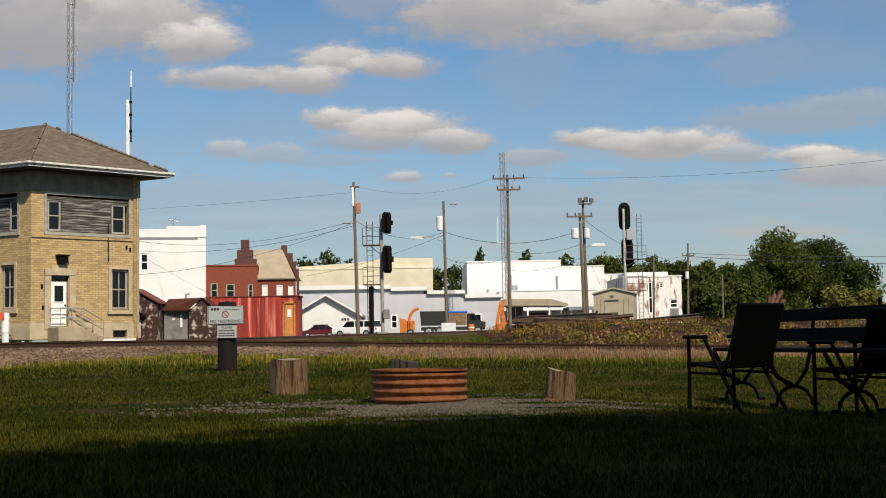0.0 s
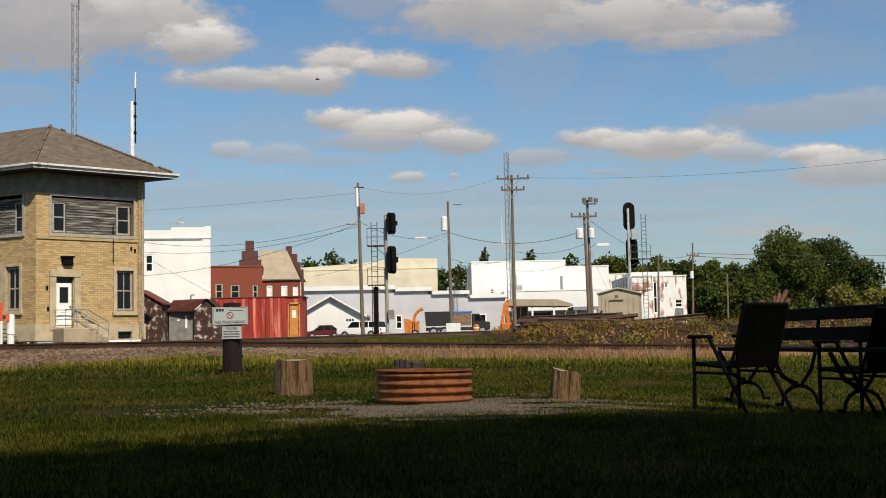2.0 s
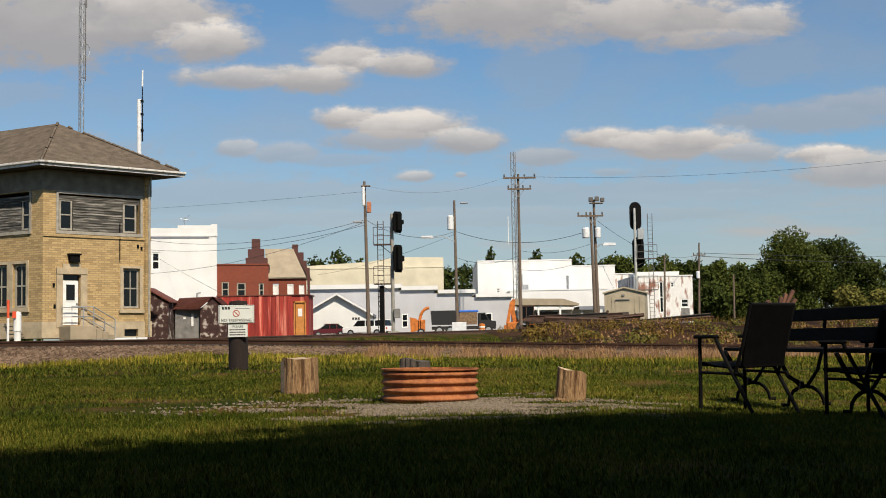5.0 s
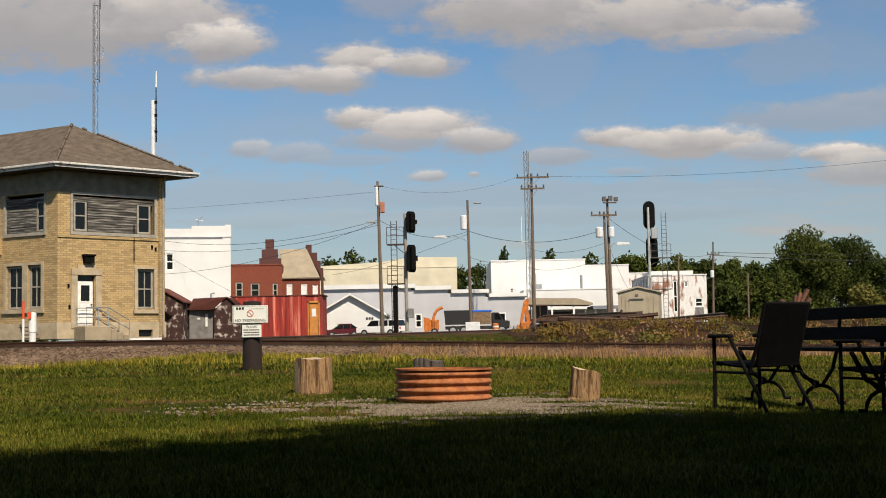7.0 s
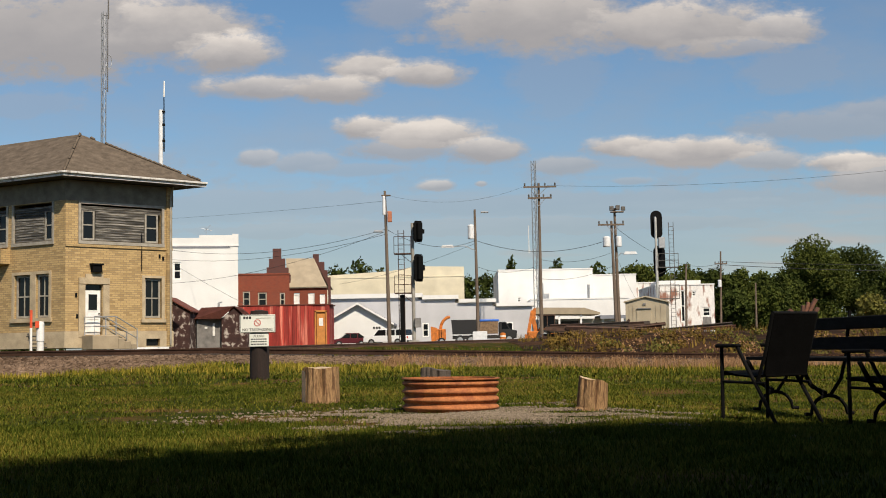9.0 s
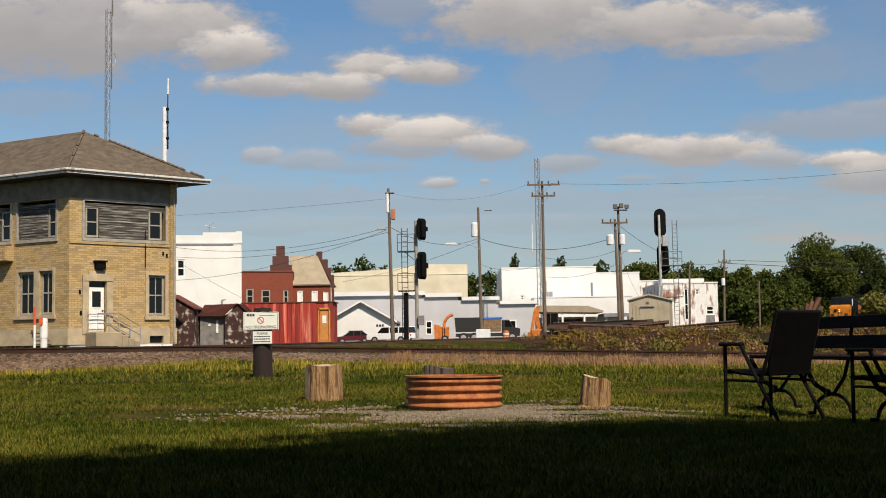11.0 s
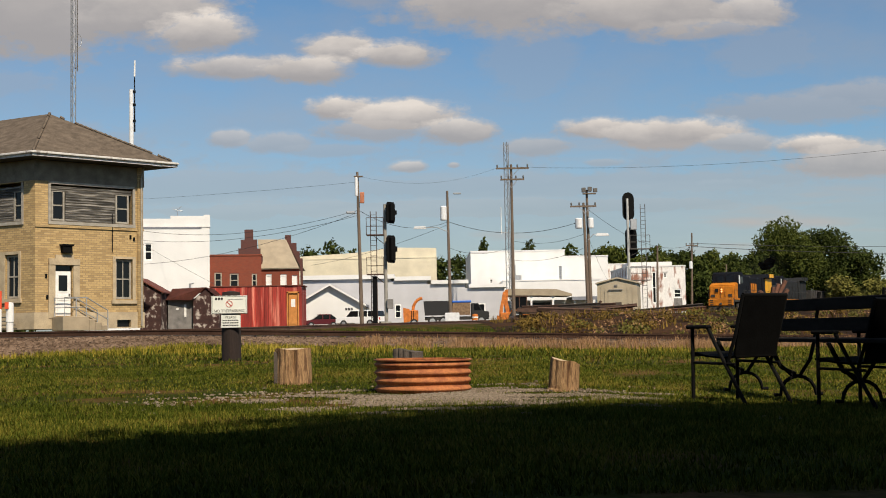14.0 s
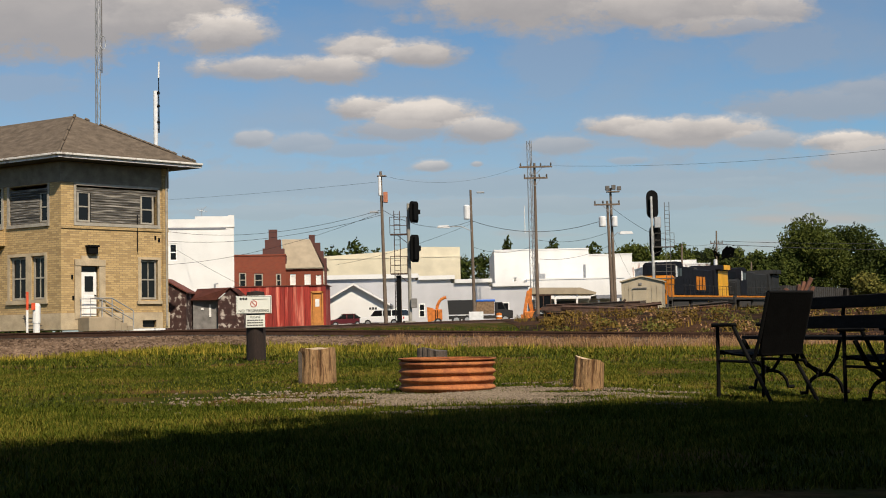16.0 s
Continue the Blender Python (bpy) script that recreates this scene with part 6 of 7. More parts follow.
def bench():
    a, b = Vector((3.05, 12.15, 0.02)), Vector((3.75, 8.3, 0.0))
    d = b - a
    ang = math.degrees(math.atan2(d.y, d.x))
    t = thing("park_bench", Matrix.Translation(a) @ pose(0, 0, 0, 0, 0, ang), "long dark slatted bench with curved iron legs", "bench")
    L = d.length
    for z0, z1, y in ((0.735, 0.845, 0.20), (0.555, 0.67, 0.17)):
        bm = bmn()
        box(bm, 0, L, y, y + 0.03, z0, z1, bevel=0.006)
        part("back_slat", bm, "benchwood", t)
    for y in (-0.24, -0.11, 0.02):
        bm = bmn()
        box(bm, 0, L, y, y + 0.11, 0.465, 0.50, bevel=0.006)
        part("seat_slat", bm, "benchwood", t)
    for x in (0.12, 1.2, 2.28, 3.3):
        bm = bmn()
        tube(bm, (x, -0.16, 0.24), (x, -0.28, 0.465), 0.016), tube(bm, (x, -0.02, 0.18), (x, -0.16, 0.24), 0.016)
        poly_tube(bm, [(x, 0.17, 0.465), (x, 0.12, 0.30), (x, 0.02, 0.165), (x, -0.05, 0.16), (x, -0.16, 0.26), (x, -0.27, 0.465)], 0.017)
        arc = [(x, 0.0 + 0.17 * math.cos(k), 0.0 + 0.16 * math.sin(k)) for k in [i * math.pi / 8 for i in range(9)]]
        poly_tube(bm, [(x, 0.23, 0.0)] + arc + [(x, -0.23, 0.0)], 0.017)
        poly_tube(bm, [(x, 0.17, 0.465), (x, 0.235, 0.90)], 0.017)
        part("leg_frame", bm, "black", t, "curved black iron leg frame")
    return t


bench()


def broken_timbers():
    """Reddish broken timbers standing up out of the scrap heap."""
    t = thing("broken_timber_heap", pose(19.65, 72.0, 1.05), "heap of reddish broken timbers on the far bank", "timber")
    rnd = random.Random(3)
    bm = bmn()
    prism(bm, [(-1.3, -0.3), (1.3, -0.3), (0.9, 0.75), (0.1, 0.95), (-0.8, 0.8)], -0.5, 0.5)
    part("heap", bm, "darkrust", t)
    for i, (px, a, L, z) in enumerate(((-0.75, 12, 1.3, 1.0), (-0.3, -8, 1.5, 1.05), (0.25, 20, 1.1, 1.1), (0.75, -62, 1.6, 1.35), (0.55, -72, 1.2, 1.3), (-0.1, 38, 1.0, 1.15), (0.95, -55, 1.1, 1.1), (0.3, -80, 1.0, 1.2))):
        bm = bmn()
        box(bm, -L / 2, L / 2, -0.12, 0.12, -0.1, 0.1, bevel=0.03)
        o = part("timber", bm, "timber", t)
        o.matrix_basis = pose(px, -0.45 + rnd.uniform(-0.1, 0.1), z, rnd.uniform(-10, 10), a, rnd.uniform(-25, 25))


broken_timbers()

# ---- grass, stones and weeds ----


def blades(name, pts, hgt, width, material, label, category, seed, lean=0.35):
    """Bent grass blades standing at the points (x, y, z)."""
    rng = np.random.default_rng(seed)
    p = np.array(pts, float)
    n = len(p)
    a = rng.random(n) * 2 * np.pi
    h = hgt * (0.45 + 0.8 * rng.random(n))
    w = width * (0.6 + 0.8 * rng.random(n))
    side = np.stack([np.cos(a), np.sin(a), np.zeros(n)], 1) * (w / 2)[:, None]
    bend = np.stack([np.cos(a + 1.3), np.sin(a + 1.3), np.zeros(n)], 1) * (h * lean * rng.random(n) * 1.6)[:, None]
    up = np.stack([np.zeros(n), np.zeros(n), h], 1)
    v = np.stack([p - side, p + side, p + up * 0.6 + bend * 0.4 + side * 0.6, p + up * 0.6 + bend * 0.4 - side * 0.6, p + up + bend], 1).reshape(-1, 3)
    i = np.arange(n) * 5
    faces = np.stack([i, i + 1, i + 2, i + 3], 1).tolist() + np.stack([i + 3, i + 2, i + 4], 1).tolist()
    me = bpy.data.meshes.new(name)
    me.from_pydata(v.tolist(), [], faces)
    me.materials.append(M[material])
    return tagged(new(name, me), label, category, kind="stuff")


def bare(x, y):
    """How worn the lawn is: round the fire ring and along the trodden path."""
    d = math.hypot((x - 0.25) / 1.75, (y - 10.75) / 1.65)
    k = max(0.0, 1.1 - d)
    k = max(k, 0.75 * max(0.0, 1 - math.hypot((x + 2.3) / 2.6, (y - 11.4) / 2.0)))
    return k + 0.55 * noise.noise((x * 1.5, y * 2.2, 3))


def lawn_points(n, y0, y1, seed, near=True):
    rng = np.random.default_rng(seed)
    out = []
    while len(out) < n:
        y = math.sqrt(rng.uniform(y0 * y0, y1 * y1))
        x = rng.uniform(-0.40, 0.40) * y + rng.uniform(-0.3, 0.3)
        if bare(x, y) > rng.uniform(0.1, 0.7):
            continue
        if noise.noise((x * 0.6, y * 0.6, 7)) < rng.uniform(-0.9, -0.1):
            continue
        out.append((x, y, ground_z(x, y) - 0.01))
    return out


blades("shaded_lawn_grass", lawn_points(120000, 4.8, 10.5, 13), 0.046, 0.008, "grass", "uncut green grass in the shade of the house", "grass", 20, 0.6)
blades("lawn_grass", lawn_points(110000, 10.5, 18.0, 11), 0.038, 0.010, "grass", "short green lawn grass", "grass", 21, 0.8)
blades("lawn_grass_far", lawn_points(52000, 18.0, 32.6, 12), 0.065, 0.018, "grass", "rougher green grass towards the track", "grass", 22, 0.8)
rng = np.random.default_rng(5)
pts = []
while len(pts) < 11000:
    x, y = rng.uniform(-1.8, 13), rng.uniform(29.5, 36.0)
    if noise.noise((x * 1.6, y * 0.4, 2)) > rng.uniform(-0.3, 0.5):
        pts.append((x, y, ground_z(x, y) + (0.03 if y > 32 else 0)))
blades("dry_grass", pts, 0.22, 0.013, "straw", "tall dry straw-coloured grass along the track", "grass", 23, 0.5)
pts = []
while len(pts) < 8000:
    x, y = rng.uniform(-13, -1) if rng.random() < 0.8 else rng.uniform(-1, 11), rng.uniform(23, 33)
    if noise.noise((x * 0.9, y * 0.5, 5)) > rng.uniform(-0.2, 0.6):
        pts.append((x, y, ground_z(x, y)))
blades("yellow_grass", pts, 0.15, 0.018, "yellowgrass", "yellowing rough grass at the foot of the bank", "grass", 24, 0.5)
pts = [(x, y, ground_z(x, y)) for x, y in ((rng.uniform(3.5, 26), rng.uniform(48, 72)) for _ in range(9000)) if noise.noise((x * 0.7, y * 0.35, 8)) > rng.uniform(0.0, 0.45)]
blades("bank_weeds", pts, 0.42, 0.05, "weed", "tangled yellow-green weeds beyond the track", "weeds", 25, 0.6)
pts = [(x, y, ground_z(x, y)) for x, y in ((rng.uniform(-12, 5), rng.uniform(45, 58)) for _ in range(5000))]
blades("bank_grass", pts, 0.14, 0.03, "grass", "rough grass between the two tracks", "grass", 26, 0.6)


def stones(name, pts, size, material, label, seed):
    """Angular crushed stones half sunk at the points."""
    rng = np.random.default_rng(seed)
    base = np.array([(-1, -1, -0.6), (1, -0.8, -0.6), (0.9, 1, -0.6), (-1, 0.9, -0.6), (-0.6, -0.7, 0.7), (0.7, -0.5, 0.6), (0.5, 0.7, 0.75), (-0.7, 0.5, 0.6)]) * 0.5
    q = [(0, 1, 5, 4), (1, 2, 6, 5), (2, 3, 7, 6), (3, 0, 4, 7), (4, 5, 6, 7)]
    v, f = [], []
    for i, p in enumerate(pts):
        a = rng.random() * 6.28
        s = size * (0.5 + rng.random()) * np.array([1, 0.8, 0.7])
        b = (base + rng.normal(size=(8, 3)) * 0.09) * s
        c, d = math.cos(a), math.sin(a)
        for x, y, z in b:
            v.append((p[0] + c * x - d * y, p[1] + d * x + c * y, p[2] + z))
        f += [tuple(k + 8 * i for k in face) for face in q]
    me = bpy.data.meshes.new(name)
    me.from_pydata(v, [], f)
    me.materials.append(M[material])
    return tagged(new(name, me), label, "stones", kind="stuff")


def stone_mat(name, lo, hi):
    m = leaf_mat(name, lo, hi)
    m.node_tree.nodes["Principled BSDF"].inputs["Roughness"].default_value = 0.95
    return m


M["pebble"] = stone_mat("gravel_pieces", (0.05, 0.038, 0.024), (0.29, 0.235, 0.18))
M["rock"] = stone_mat("ballast_pieces", (0.030, 0.017, 0.010), (0.24, 0.165, 0.115))
rng = np.random.default_rng(8)
pts = []
while len(pts) < 16000:
    x, y = rng.normal(0.3, 0.95), rng.normal(10.7, 0.8)
    if bare(x, y) - 0.12 + 1.2 * noise.noise((x * 1.5, y * 5.0, 11)) > rng.uniform(0.25, 1.0):
        pts.append((x, y, ground_z(x, y) + 0.012))
stones("gravel_patch", pts, 0.021, "pebble", "pale gravel scattered round the fire ring", 31)
pts = []
while len(pts) < 15000:
    x, k = rng.uniform(-15.5, 15), rng.random()
    y = 32.4 + k * 5.0
    b, t0 = rail_z(x) - 0.25, toe_z(x)
    z = t0 + 0.04 + (b - t0 - 0.04) * min(1, max(0, (y - 33) / 3.9))
    pts.append((x, y, z + 0.02))
stones("ballast_stones", pts, 0.11, "rock", "loose crushed ballast stones on the bank", 32)

# worn soil and gravel round the fire ring


def ground_patch(name, cx, cy, rx, ry, lift, material, seed, label):
    bm = bmn()
    c = bm.verts.new((cx, cy, ground_z(cx, cy) + lift))
    n, ring = 72, []
    for i in range(n):
        a = 2 * math.pi * i / n
        k = 1 + 0.5 * noise.noise((math.cos(a) * 2.3, math.sin(a) * 2.3, seed)) + 0.25 * noise.noise((math.cos(a) * 8, math.sin(a) * 8, seed))
        x, y = cx + rx * k * math.cos(a), cy + ry * k * math.sin(a)
        ring.append(bm.verts.new((x, y, ground_z(x, y) + lift - 0.004)))
    for i in range(n):
        bm.faces.new((c, ring[i], ring[(i + 1) % n]))
    return tagged(part(name, bm, material), label, "bare ground", kind="structure")


ground_patch("gravel_pad", 0.15, 11.4, 0.75, 0.5, 0.010, "gravel", 1.0, "worn pale gravel pad under the fire ring")

# shrubs on the bank, too tangled to count
rnd = random.Random(12)
shrubs = thing("bank_shrubs", pose(0, 0, 0), "tangled yellow-green and brown shrubs on the bank", "shrubs", kind="stuff")
for material, n, seed in (("weed", 7000, 3), ("leafyellow", 5000, 4), ("straw", 2500, 5)):
    blobs = []
    for i in range(60):
        x, y = rnd.uniform(3.8, 26), rnd.uniform(46.5, 60)
        s = rnd.uniform(0.14, 0.38)
        blobs.append((x, y, ground_z(x, y) + s * 0.55, s * 1.6, s * 1.2, s * 0.8))
    leaf_cloud("foliage", blobs, n, 0.055, material, shrubs, seed)

# brown bank beyond the near track
bxs = [3.0 + 0.8 * i for i in range(60)]
bys = [45.0 + 0.8 * i for i in range(42)]
tagged(grid_sheet("soil_bank", bxs, bys, lambda x, y: ground_z(x, y) + 0.02 + (0.12 * noise.noise((x * 0.5, y * 0.4, 2)) + 0.06) * min(1, (x - 3) / 3) * min(1, (y - 45) / 4), "bank"),
       "brown weedy soil bank beyond the track", "ground", kind="structure")

# gravel lot by the town
bm = bmn()
box(bm, -40, 30, 98, 141, 0.9, 1.02)
tagged(part("parking_lot", bm, "gravel"), "pale gravel parking lot before the buildings", "parking lot", kind="structure")

# ---- unseen house block added behind the camera to shade the lawn ----
hd = Vector((1.0, 0.28, 0)).normalized()
hb = thing("house", Matrix.Translation((0.0, -1.85, 0)) @ pose(0, 0, 0, 0, 0, math.degrees(math.atan2(hd.y, hd.x))), "tall plain unseen house block, added to shade the lawn", "house")
bm = bmn()
# top edge stepped to set the shade's edge; dark wall to bounce little light
prism(bm, [(-9, -0.2), (30, -0.2), (30, 11.5), (6.5, 11.5), (4.48, 11.3), (3.18, 10.65), (2.14, 10.3), (1.3, 10.15), (0.9, 9.6), (-0.1, 8.0), (-9, 6.5)], -9.0, 0.0)
bmesh.ops.transform(bm, matrix=Matrix.Identity(4), verts=bm.verts)
part("wall", bm, "soffit", hb)

# unseen tree added against that house, its crown breaking the edge of the shade
rnd = random.Random(2)
tr = thing("tree", hb.matrix_basis @ pose(-1.0, 0.15, 0), "unseen tree added along the house top to roughen the shade's edge", "tree")
bm = bmn()
tube(bm, (0, 0.2, -0.3), (0.4, 0.2, 7.0), 0.3, 0.14, 10)
for x, z in ((1.5, 9.3), (3.5, 10.4), (7.0, 11.2), (10.5, 11.3)):
    tube(bm, (0.3, 0.2, 5.5), (x, 0, z), 0.12, 0.04, 6)
part("trunk", bm, "trunk", tr)
blobs = []
for i in range(34):
    s = -0.2 + 0.4 * i
    top = 8.0 + (s + 0.1) * 1.65 if s < 1.3 else 10.15 + (s - 1.3) * 0.35 if s < 4.5 else 11.4
    blobs.append((s + 1.0, rnd.uniform(-0.1, 0.1), top + rnd.uniform(-0.15, 0.12), rnd.uniform(0.2, 0.4), 0.3, rnd.uniform(0.12, 0.3)))
leaf_cloud("crown", blobs, 4200, 0.06, "leaf", tr, 77)

# out-of-view trees, added to cut skylight and deepen the lawn's shade
for x, y, h, w, seed in ((-11.5, 3.5, 14, 9, 91), (-15.5, 11.0, 13, 9, 92), (16.5, 1.5, 12, 8, 93)):
    tree(x, y, 0, h, w, seed, "unseen tree added beside the lawn to block skylight", 5000, 0.22, "leafdark", "trees beside the lawn", 0.12)

# ---- the train ----


def locomotive(label, nose, stripe, end, end_label, nose_label):
    """Six-axle diesel; x runs back from the nose, z up from the rail head."""
    t = thing("locomotive", pose(0, 0, 0), label, "locomotive", "train")
    bm = bmn()
    box(bm, 0.3, 22.0, -1.5, 1.5, 1.25, 1.65, bevel=0.04)
    prism(bm, [(-0.1, 0.25), (0.3, 0.25), (0.3, 1.6), (0.0, 1.6)], -1.45, 1.45)
    part("frame", bm, "under", t, "dark underframe with snow plough")
    bm = bmn()
    box(bm, 8.0, 13.5, -1.3, 1.3, 0.45, 1.25, bevel=0.15)
    part("fuel_tank", bm, "under", t)
    for x0 in (2.2, 15.0):
        bm = bmn()
        box(bm, x0, x0 + 4.6, -1.35, -1.15, 0.45, 1.1, bevel=0.04), box(bm, x0, x0 + 4.6, 1.15, 1.35, 0.45, 1.1, bevel=0.04)
        tr = part("bogie", bm, "under", t)
        for k in range(3):
            for y in (-0.9, 0.9):
                bm = bmn()
                tube(bm, (x0 + 0.5 + 1.8 * k, y - 0.07, 0.51), (x0 + 0.5 + 1.8 * k, y + 0.07, 0.51), 0.51, 0.51, 16)
                part("wheel", bm, "under", tr)
    bm = bmn()
    prism(bm, [(0.35, 1.3), (2.4, 1.3), (2.4, 3.5), (1.3, 3.45), (0.5, 3.15)], -1.45, 1.45)
    bmesh.ops.bevel(bm, geom=bm.edges[:], offset=0.12, segments=2, affect="EDGES")
    no = part("nose", bm, nose, t, nose_label)
    bm = bmn()
    for z in (2.45, 2.7):
        tube(bm, (0.42, -0.0, z), (0.36, 0.0, z), 0.10, 0.10, 10)
    for y in (-0.9, 0.9):
        tube(bm, (0.2, y, 1.5), (0.0, y, 1.5), 0.10, 0.10, 10)
    part("headlight", bm, "headlight", no, "lit headlights")
    bm = bmn()
    box(bm, -0.16, 0.06, -1.42, 1.42, 0.85, 1.62, bevel=0.05)
    pi = part("pilot", bm, nose, t, "front sill and steps" if nose == "locogrey" else "yellow front sill and steps")
    bm = bmn()
    tube(bm, (-0.17, 0, 1.05), (-0.55, 0, 1.0), 0.16, 0.12, 8)
    part("coupler", bm, "under", pi, "dark coupler")
    for y in (-1.25, 0.85):
        for z in (0.95, 1.2, 1.42):
            bm = bmn()
            box(bm, -0.19, -0.162, y, y + 0.4, z, z + 0.1)
            part("step", bm, "under", pi)
    bm = bmn()
    box(bm, 0.335, 0.36, -0.42, -0.385, 1.75, 3.0), box(bm, 0.335, 0.36, 0.1, 0.135, 1.75, 3.0), box(bm, 0.335, 0.36, -0.385, 0.1, 2.28, 2.32)
    part("nose_door_seam", bm, "under", no)
    bm = bmn()
    box(bm, 0.335, 0.36, -1.2, -0.75, 1.85, 2.15), box(bm, 0.335, 0.36, 0.75, 1.2, 1.85, 2.15)
    part("sand_hatch", bm, "under", no)
    bm = bmn()
    box(bm, 0.33, 0.36, 0.35, 0.75, 2.4, 2.8)
    part("nose_window", bm, "glass", no)
    bm = bmn()
    prism(bm, [(2.0, 1.65), (4.7, 1.65), (4.7, 4.55), (4.3, 4.72), (2.7, 4.72), (2.25, 4.5), (2.1, 3.3)], -1.52, 1.52)
    bmesh.ops.bevel(bm, geom=bm.edges[:], offset=0.08, segments=2, affect="EDGES")
    cb = part("cab", bm, "locoblue", t, "dark blue cab")
    for y in (-1.0, 0.15):
        bm = bmn()
        prism(bm, [(2.02, 3.55), (2.08, 3.55), (2.2, 4.25), (2.14, 4.25)], y, y + 0.85)
        part("windscreen", bm, "glass", cb)
    for y in (-1.535, 1.515):
        for xa in (2.8, 3.6):
            bm = bmn()
            box(bm, xa, xa + 0.65, y, y + 0.02, 3.4, 4.15)
            part("window", bm, "glass", cb)
    bm = bmn()
    box(bm, 2.45, 2.75, -1.58, 1.58, 3.3, 4.3)
    part("window_frame", bm, "greycan", cb)
    bm = bmn()
    box(bm, 4.702, 9.5, -1.1, 1.1, 1.65, 4.35, bevel=0.08), box(bm, 9.5, 16.5, -0.98, 0.98, 1.65, 4.2, bevel=0.08)
    hood = part("hood", bm, stripe, t, "dark engine hood")
    for i in range(12):
        x = 5.2 + i * 0.95
        yy = 1.11 if x < 9.4 else 0.99
        for s in (-1, 1):
            bm = bmn()
            box(bm, x, x + 0.8, s * yy - 0.01, s * yy + 0.01, 1.9, 3.2)
            part("hood_door", bm, stripe, hood)
    for a, b in ((10.6, 11.4), (11.7, 12.5), (12.8, 13.6)):
        for k in (-1, 1):
            bm = bmn()
            box(bm, a, b, k * 1.012 - 0.01, k * 1.012 + 0.01, 2.2, 3.5)
            part("logo_bar", bm, nose, hood)
    bm = bmn()
    box(bm, 16.502, 21.2, -1.2, 1.2, 1.65, 4.3, bevel=0.08)
    rad = part("radiator", bm, stripe, t)
    bm = bmn()
    prism(bm, [(16.8, 4.3), (20.9, 4.3), (20.6, 4.75), (17.1, 4.75)], -1.55, 1.55)
    part("radiator_wing", bm, stripe, rad)
    bm = bmn()
    box(bm, 17.6, 21.24, -1.25, 1.25, 1.66, 4.2), box(bm, 18.6, 20.95, -1.6, 1.6, 4.3, 4.78)
    part("end_panel", bm, end, rad, end_label)
    bm = bmn()
    for s in (-1, 1):
        for x in [0.4 + 1.6 * k for k in range(14)]:
            tube(bm, (x, s * 1.48, 1.65), (x, s * 1.48, 2.6), 0.02, 0.02, 4)
        tube(bm, (0.4, s * 1.48, 2.6), (21.6, s * 1.48, 2.6), 0.022, 0.022, 4)
    part("handrail", bm, "under", t, "thin dark handrails")
    for s in (-1, 1):
        bm = bmn()
        box(bm, 0.3, 21.9, s * 1.515 - 0.012, s * 1.515 + 0.012, 1.5, 1.66)
        part("sill_stripe", bm, "locoyellow", t)
    bm = bmn()
    box(bm, 12.3, 13.3, -0.35, 0.35, 4.2, 4.45)
    part("exhaust", bm, "under", t)
    return t


def gondola():
    t = thing("freight_car", pose(0, 0, 0), "dark empty open freight car", "freight car", "train")
    bm = bmn()
    box(bm, 0.6, 15.6, -1.5, -1.4, 1.2, 3.0), box(bm, 0.6, 15.6, 1.4, 1.5, 1.2, 3.0), box(bm, 0.6, 0.7, -1.4, 1.4, 1.2, 3.0), box(bm, 15.5, 15.6, -1.4, 1.4, 1.2, 3.0), box(bm, 0.3, 15.9, -1.4, 1.4, 1.0, 1.2)
    b = part("body", bm, "under", t)
    for i in range(10):
        bm = bmn()
        x = 1.2 + i * 1.5
        box(bm, x, x + 0.12, -1.58, -1.502, 1.2, 3.0)
        part("rib", bm, "under", b)
    for x0 in (1.4, 12.6):
        bm = bmn()
        for k in (0, 1.7):
            for y in (-0.9, 0.9):
                tube(bm, (x0 + k, y - 0.07, 0.46), (x0 + k, y + 0.07, 0.46), 0.46, 0.46, 14)
        box(bm, x0 - 0.4, x0 + 2.1, -1.2, 1.2, 0.35, 0.75)
        part("bogie", bm, "under", t)
    return t


loco1 = locomotive("yellow-nosed dark blue diesel locomotive with lit headlights", "locoyellow", "locoblue", "locobright", "bright yellow rear panel", "yellow short nose")
loco2 = locomotive("second dark grey diesel locomotive in the train", "locogrey", "locogrey", "locogrey", "", "dark grey short nose")
cars = [gondola() for _ in range(3)]


def bird(label):
    t = thing("bird", pose(0, 0, 0), label, "bird")
    bm = bmn()
    tube(bm, (-0.09, 0, 0), (0.02, 0, 0.0), 0.012, 0.028, 8), tube(bm, (0.02, 0, 0.0), (0.09, 0, 0), 0.028, 0.01, 8)
    part("body", bm, "black", t)
    for s in (-1, 1):
        bm = bmn()
        v = [bm.verts.new(p) for p in ((0.04, 0, 0.015), (-0.03, 0, 0.015), (-0.05, s * 0.17, 0.04), (0.0, s * 0.14, 0.045))]
        bm.faces.new(v if s > 0 else v[::-1])
        bmesh.ops.solidify(bm, geom=bm.faces[:], thickness=0.006)
        part("wing", bm, "black", t)
    return t


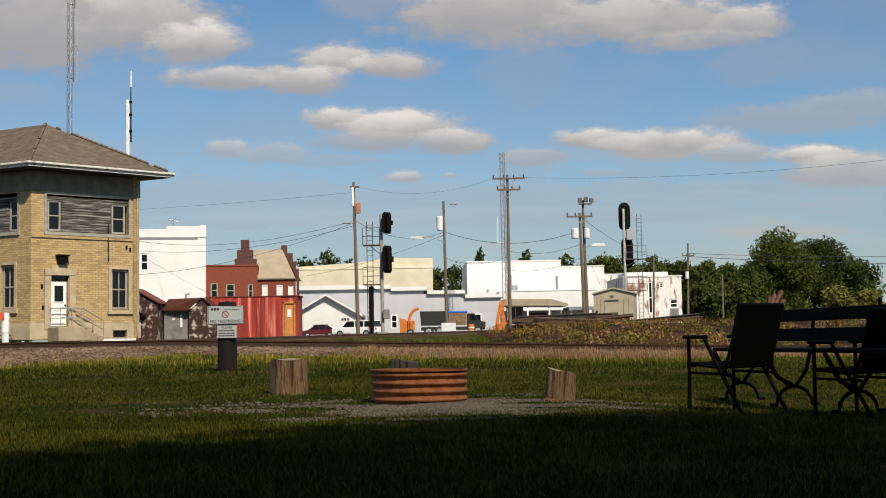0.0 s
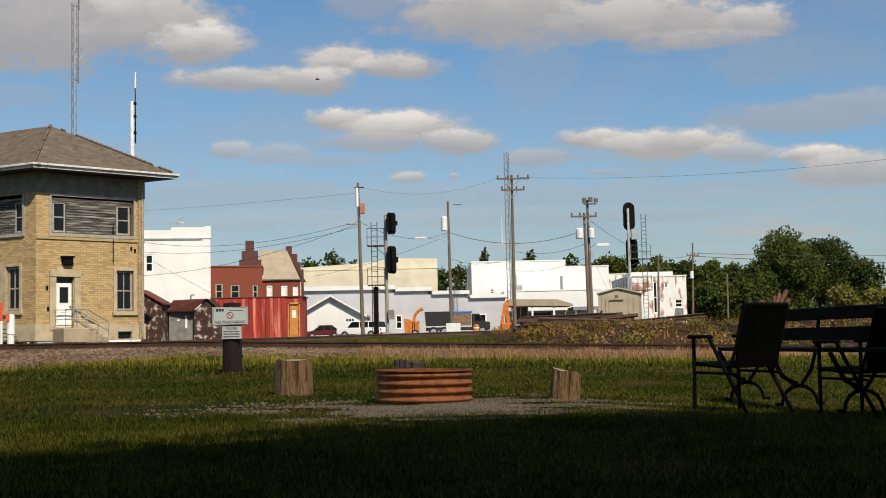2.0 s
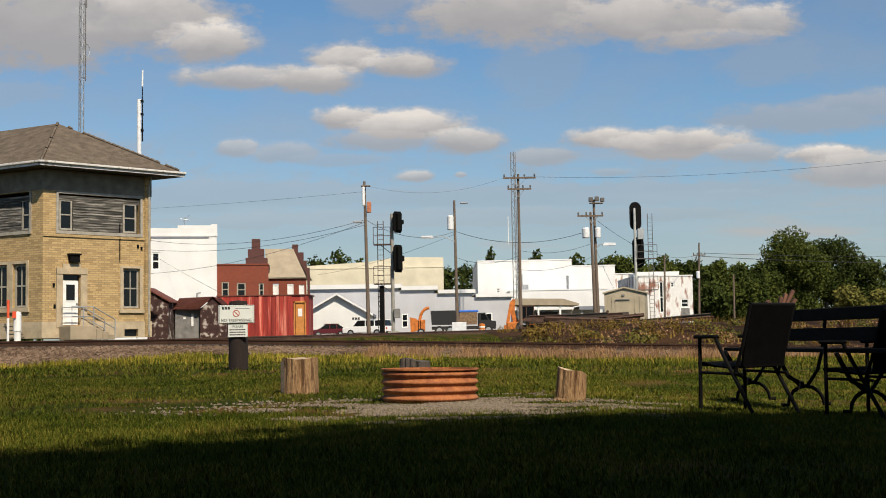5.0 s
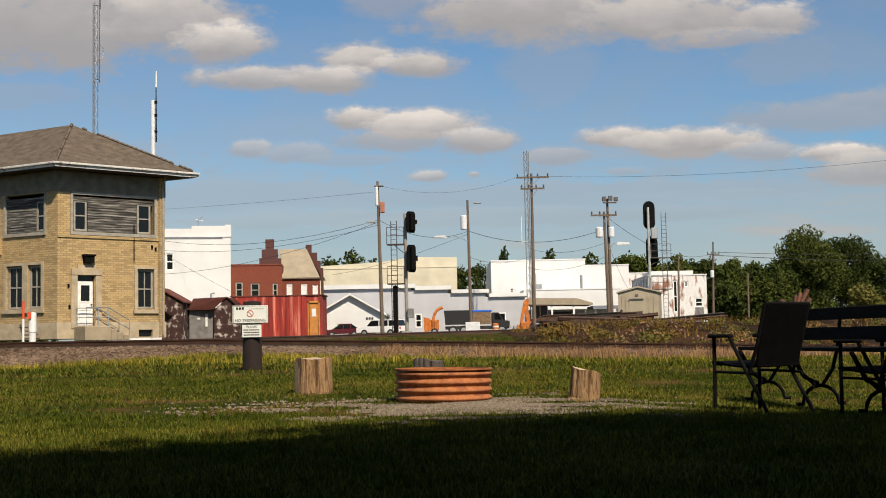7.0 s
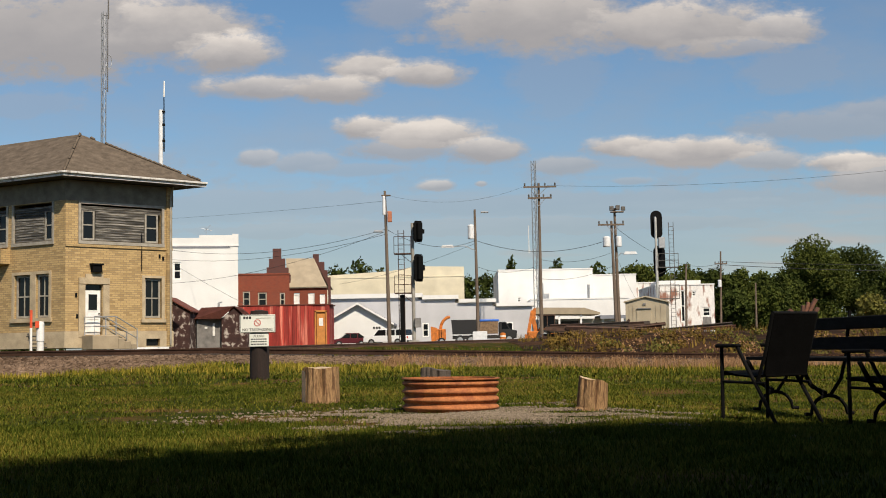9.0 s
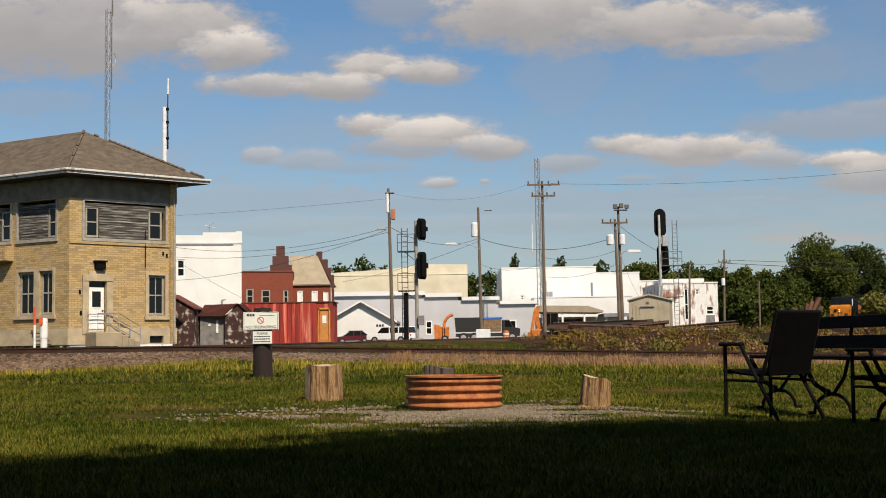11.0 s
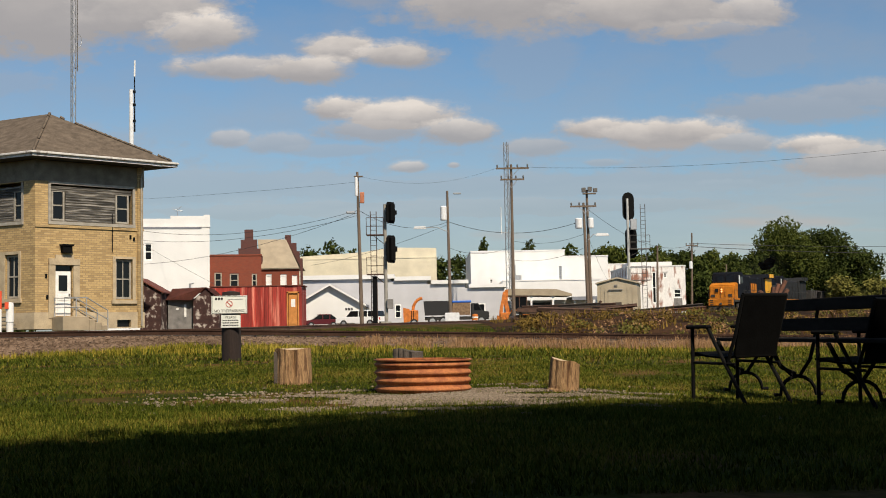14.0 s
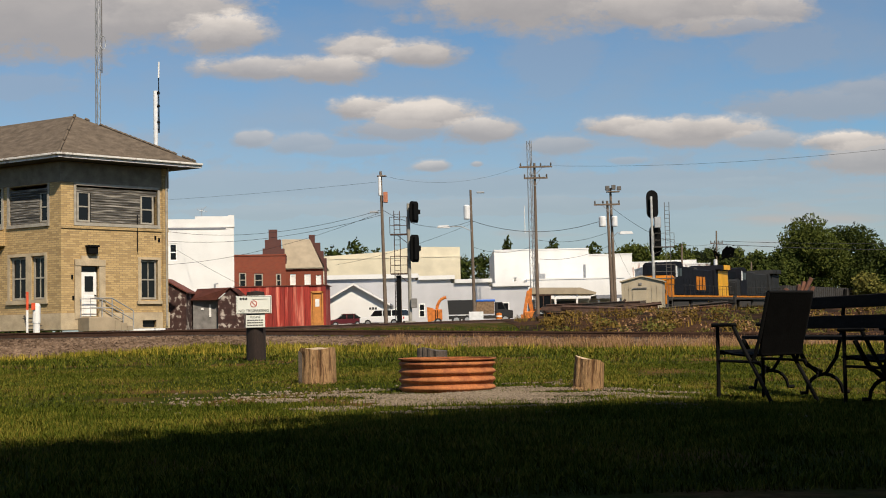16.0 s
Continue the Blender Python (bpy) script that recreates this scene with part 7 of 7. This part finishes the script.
def smoke_mat():
    m = bpy.data.materials.new("diesel_smoke")
    m.use_nodes = True
    N, L = m.node_tree.nodes, m.node_tree.links
    b = N["Principled BSDF"]
    b.inputs["Base Color"].default_value, b.inputs["Roughness"].default_value = (0.03, 0.03, 0.03, 1), 1.0
    tc, n, r = N.new("ShaderNodeTexCoord"), N.new("ShaderNodeTexNoise"), N.new("ShaderNodeMapRange")
    n.inputs["Scale"].default_value, n.inputs["Detail"].default_value = 0.9, 5
    L.new(tc.outputs["Object"], n.inputs["Vector"]), L.new(n.outputs[0], r.inputs["Value"])
    r.inputs["From Min"].default_value, r.inputs["From Max"].default_value, r.inputs["To Max"].default_value = 0.40, 0.75, 0.03
    L.new(r.outputs[0], b.inputs["Alpha"])
    return m


M["smoke"] = smoke_mat()
smoke = thing("exhaust_smoke", pose(0, 0, 0), "thin dark diesel smoke trailing over the locomotive", "smoke", "train")
rnd = random.Random(6)
for i in range(12):
    bm = bmn()
    bmesh.ops.create_icosphere(bm, subdivisions=3, radius=rnd.uniform(0.35, 0.7) + 0.06 * i)
    for v in bm.verts:
        v.co *= 1 + 0.5 * noise.noise(v.co * 1.1 + Vector((i * 3.1, 0, 0)))
        v.co.x *= 1.6
    o = part("puff", bm, "smoke", smoke, smooth=True)
    o.matrix_basis = pose(0.2 + 1.6 * i, rnd.uniform(-0.8, 0.8), 4.9 + 0.16 * i + rnd.uniform(-0.5, 0.6), rnd.uniform(0, 90), 0, rnd.uniform(0, 90))

bird1 = bird("small dark bird flying across the sky")

bird2 = bird("small dark bird diving past the signal tower")


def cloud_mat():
    """Unseen thin cloud, denser in the middle, that dims the sun on the lawn."""
    m = bpy.data.materials.new("thin_shade_cloud")
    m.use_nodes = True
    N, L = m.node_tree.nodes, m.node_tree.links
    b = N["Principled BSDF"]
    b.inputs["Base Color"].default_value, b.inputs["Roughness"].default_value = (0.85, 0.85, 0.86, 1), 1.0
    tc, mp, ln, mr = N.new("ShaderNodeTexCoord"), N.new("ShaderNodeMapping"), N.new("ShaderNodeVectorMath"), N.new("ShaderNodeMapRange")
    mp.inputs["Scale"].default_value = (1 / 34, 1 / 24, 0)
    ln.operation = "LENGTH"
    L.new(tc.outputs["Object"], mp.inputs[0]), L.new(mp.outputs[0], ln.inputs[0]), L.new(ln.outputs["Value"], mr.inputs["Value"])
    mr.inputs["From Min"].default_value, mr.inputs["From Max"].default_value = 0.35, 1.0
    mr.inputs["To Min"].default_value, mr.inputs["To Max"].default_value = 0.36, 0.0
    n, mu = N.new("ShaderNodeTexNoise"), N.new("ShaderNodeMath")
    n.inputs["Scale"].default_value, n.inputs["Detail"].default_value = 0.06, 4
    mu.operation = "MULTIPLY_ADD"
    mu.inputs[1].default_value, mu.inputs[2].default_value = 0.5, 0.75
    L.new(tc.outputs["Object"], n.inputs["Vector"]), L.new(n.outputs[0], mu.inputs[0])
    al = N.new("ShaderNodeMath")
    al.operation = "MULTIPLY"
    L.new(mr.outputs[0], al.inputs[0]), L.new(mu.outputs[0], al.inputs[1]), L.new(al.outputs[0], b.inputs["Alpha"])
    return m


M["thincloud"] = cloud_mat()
# never in view: placed between sun and lawn only to weaken the sunlight
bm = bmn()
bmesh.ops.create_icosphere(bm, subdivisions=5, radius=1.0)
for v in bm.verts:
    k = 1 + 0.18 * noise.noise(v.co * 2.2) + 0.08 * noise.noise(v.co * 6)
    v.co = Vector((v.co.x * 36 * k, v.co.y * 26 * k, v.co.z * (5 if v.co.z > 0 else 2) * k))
cloud = tagged(part("drifting_cloud", bm, "thincloud", smooth=True), "unseen thin cloud added overhead to dim the lawn early on", "cloud")

# ---- what moves ----
HEAD = math.degrees(math.atan2(T2_DIR.y, T2_DIR.x))


def motions():
    speed = 16.68
    # nose at T2_AT at 15 s; the train comes down the line towards the diamond
    for ob, behind in ((loco1, 0.0), (smoke, 12.8), (loco2, 23.2), (cars[0], 46.2), (cars[1], 62.6), (cars[2], 79.0)):
        rows = []
        for k in range(0, 17, 2):
            d = speed * (15.0 - k) + behind
            p = T2_AT + T2_DIR * d + Vector((0, 0, T2_CLIMB * d))
            rows.append((float(k), pose(p.x, p.y, p.z, 0, -math.degrees(T2_CLIMB), HEAD)))
        walk(ob, rows)
    rows = [(0.0, -40.0, 22.0), (1.3, -23.0, 18.5), (1.5, -16.49, 14.37), (1.6, -15.54, 12.08), (1.7, -15.51, 11.64), (1.8, -13.00, 11.49), (1.9, -8.17, 10.28), (2.0, -4.35, 11.38), (2.1, -2.43, 14.44), (2.3, 3.0, 26.0), (16.0, 60.0, 60.0)]
    walk(bird1, [(t, pose(x, 50.0, z, 0, 0, 0)) for t, x, z in rows])
    walk(bird2, [(0.0, pose(30, 40, 60)), (7.6, pose(2, 44, 27)), (7.9, pose(-5.77, 46, 14.84, 0, 20, 200)), (8.0, pose(-8.18, 50, 7.82, 0, 35, 200)),
                 (8.1, pose(-11.72, 64, 4.35, 0, 40, 160)), (8.2, pose(-17.5, 70, 2.2, 0, 10, 170)), (16.0, pose(-60, 90, 3.0, 0, 0, 170))])
    # the added, unseen cloud whose thin shade slides off the lawn
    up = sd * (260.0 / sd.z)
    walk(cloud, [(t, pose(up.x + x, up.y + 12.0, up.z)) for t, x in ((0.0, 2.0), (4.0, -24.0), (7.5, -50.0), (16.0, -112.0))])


motions()
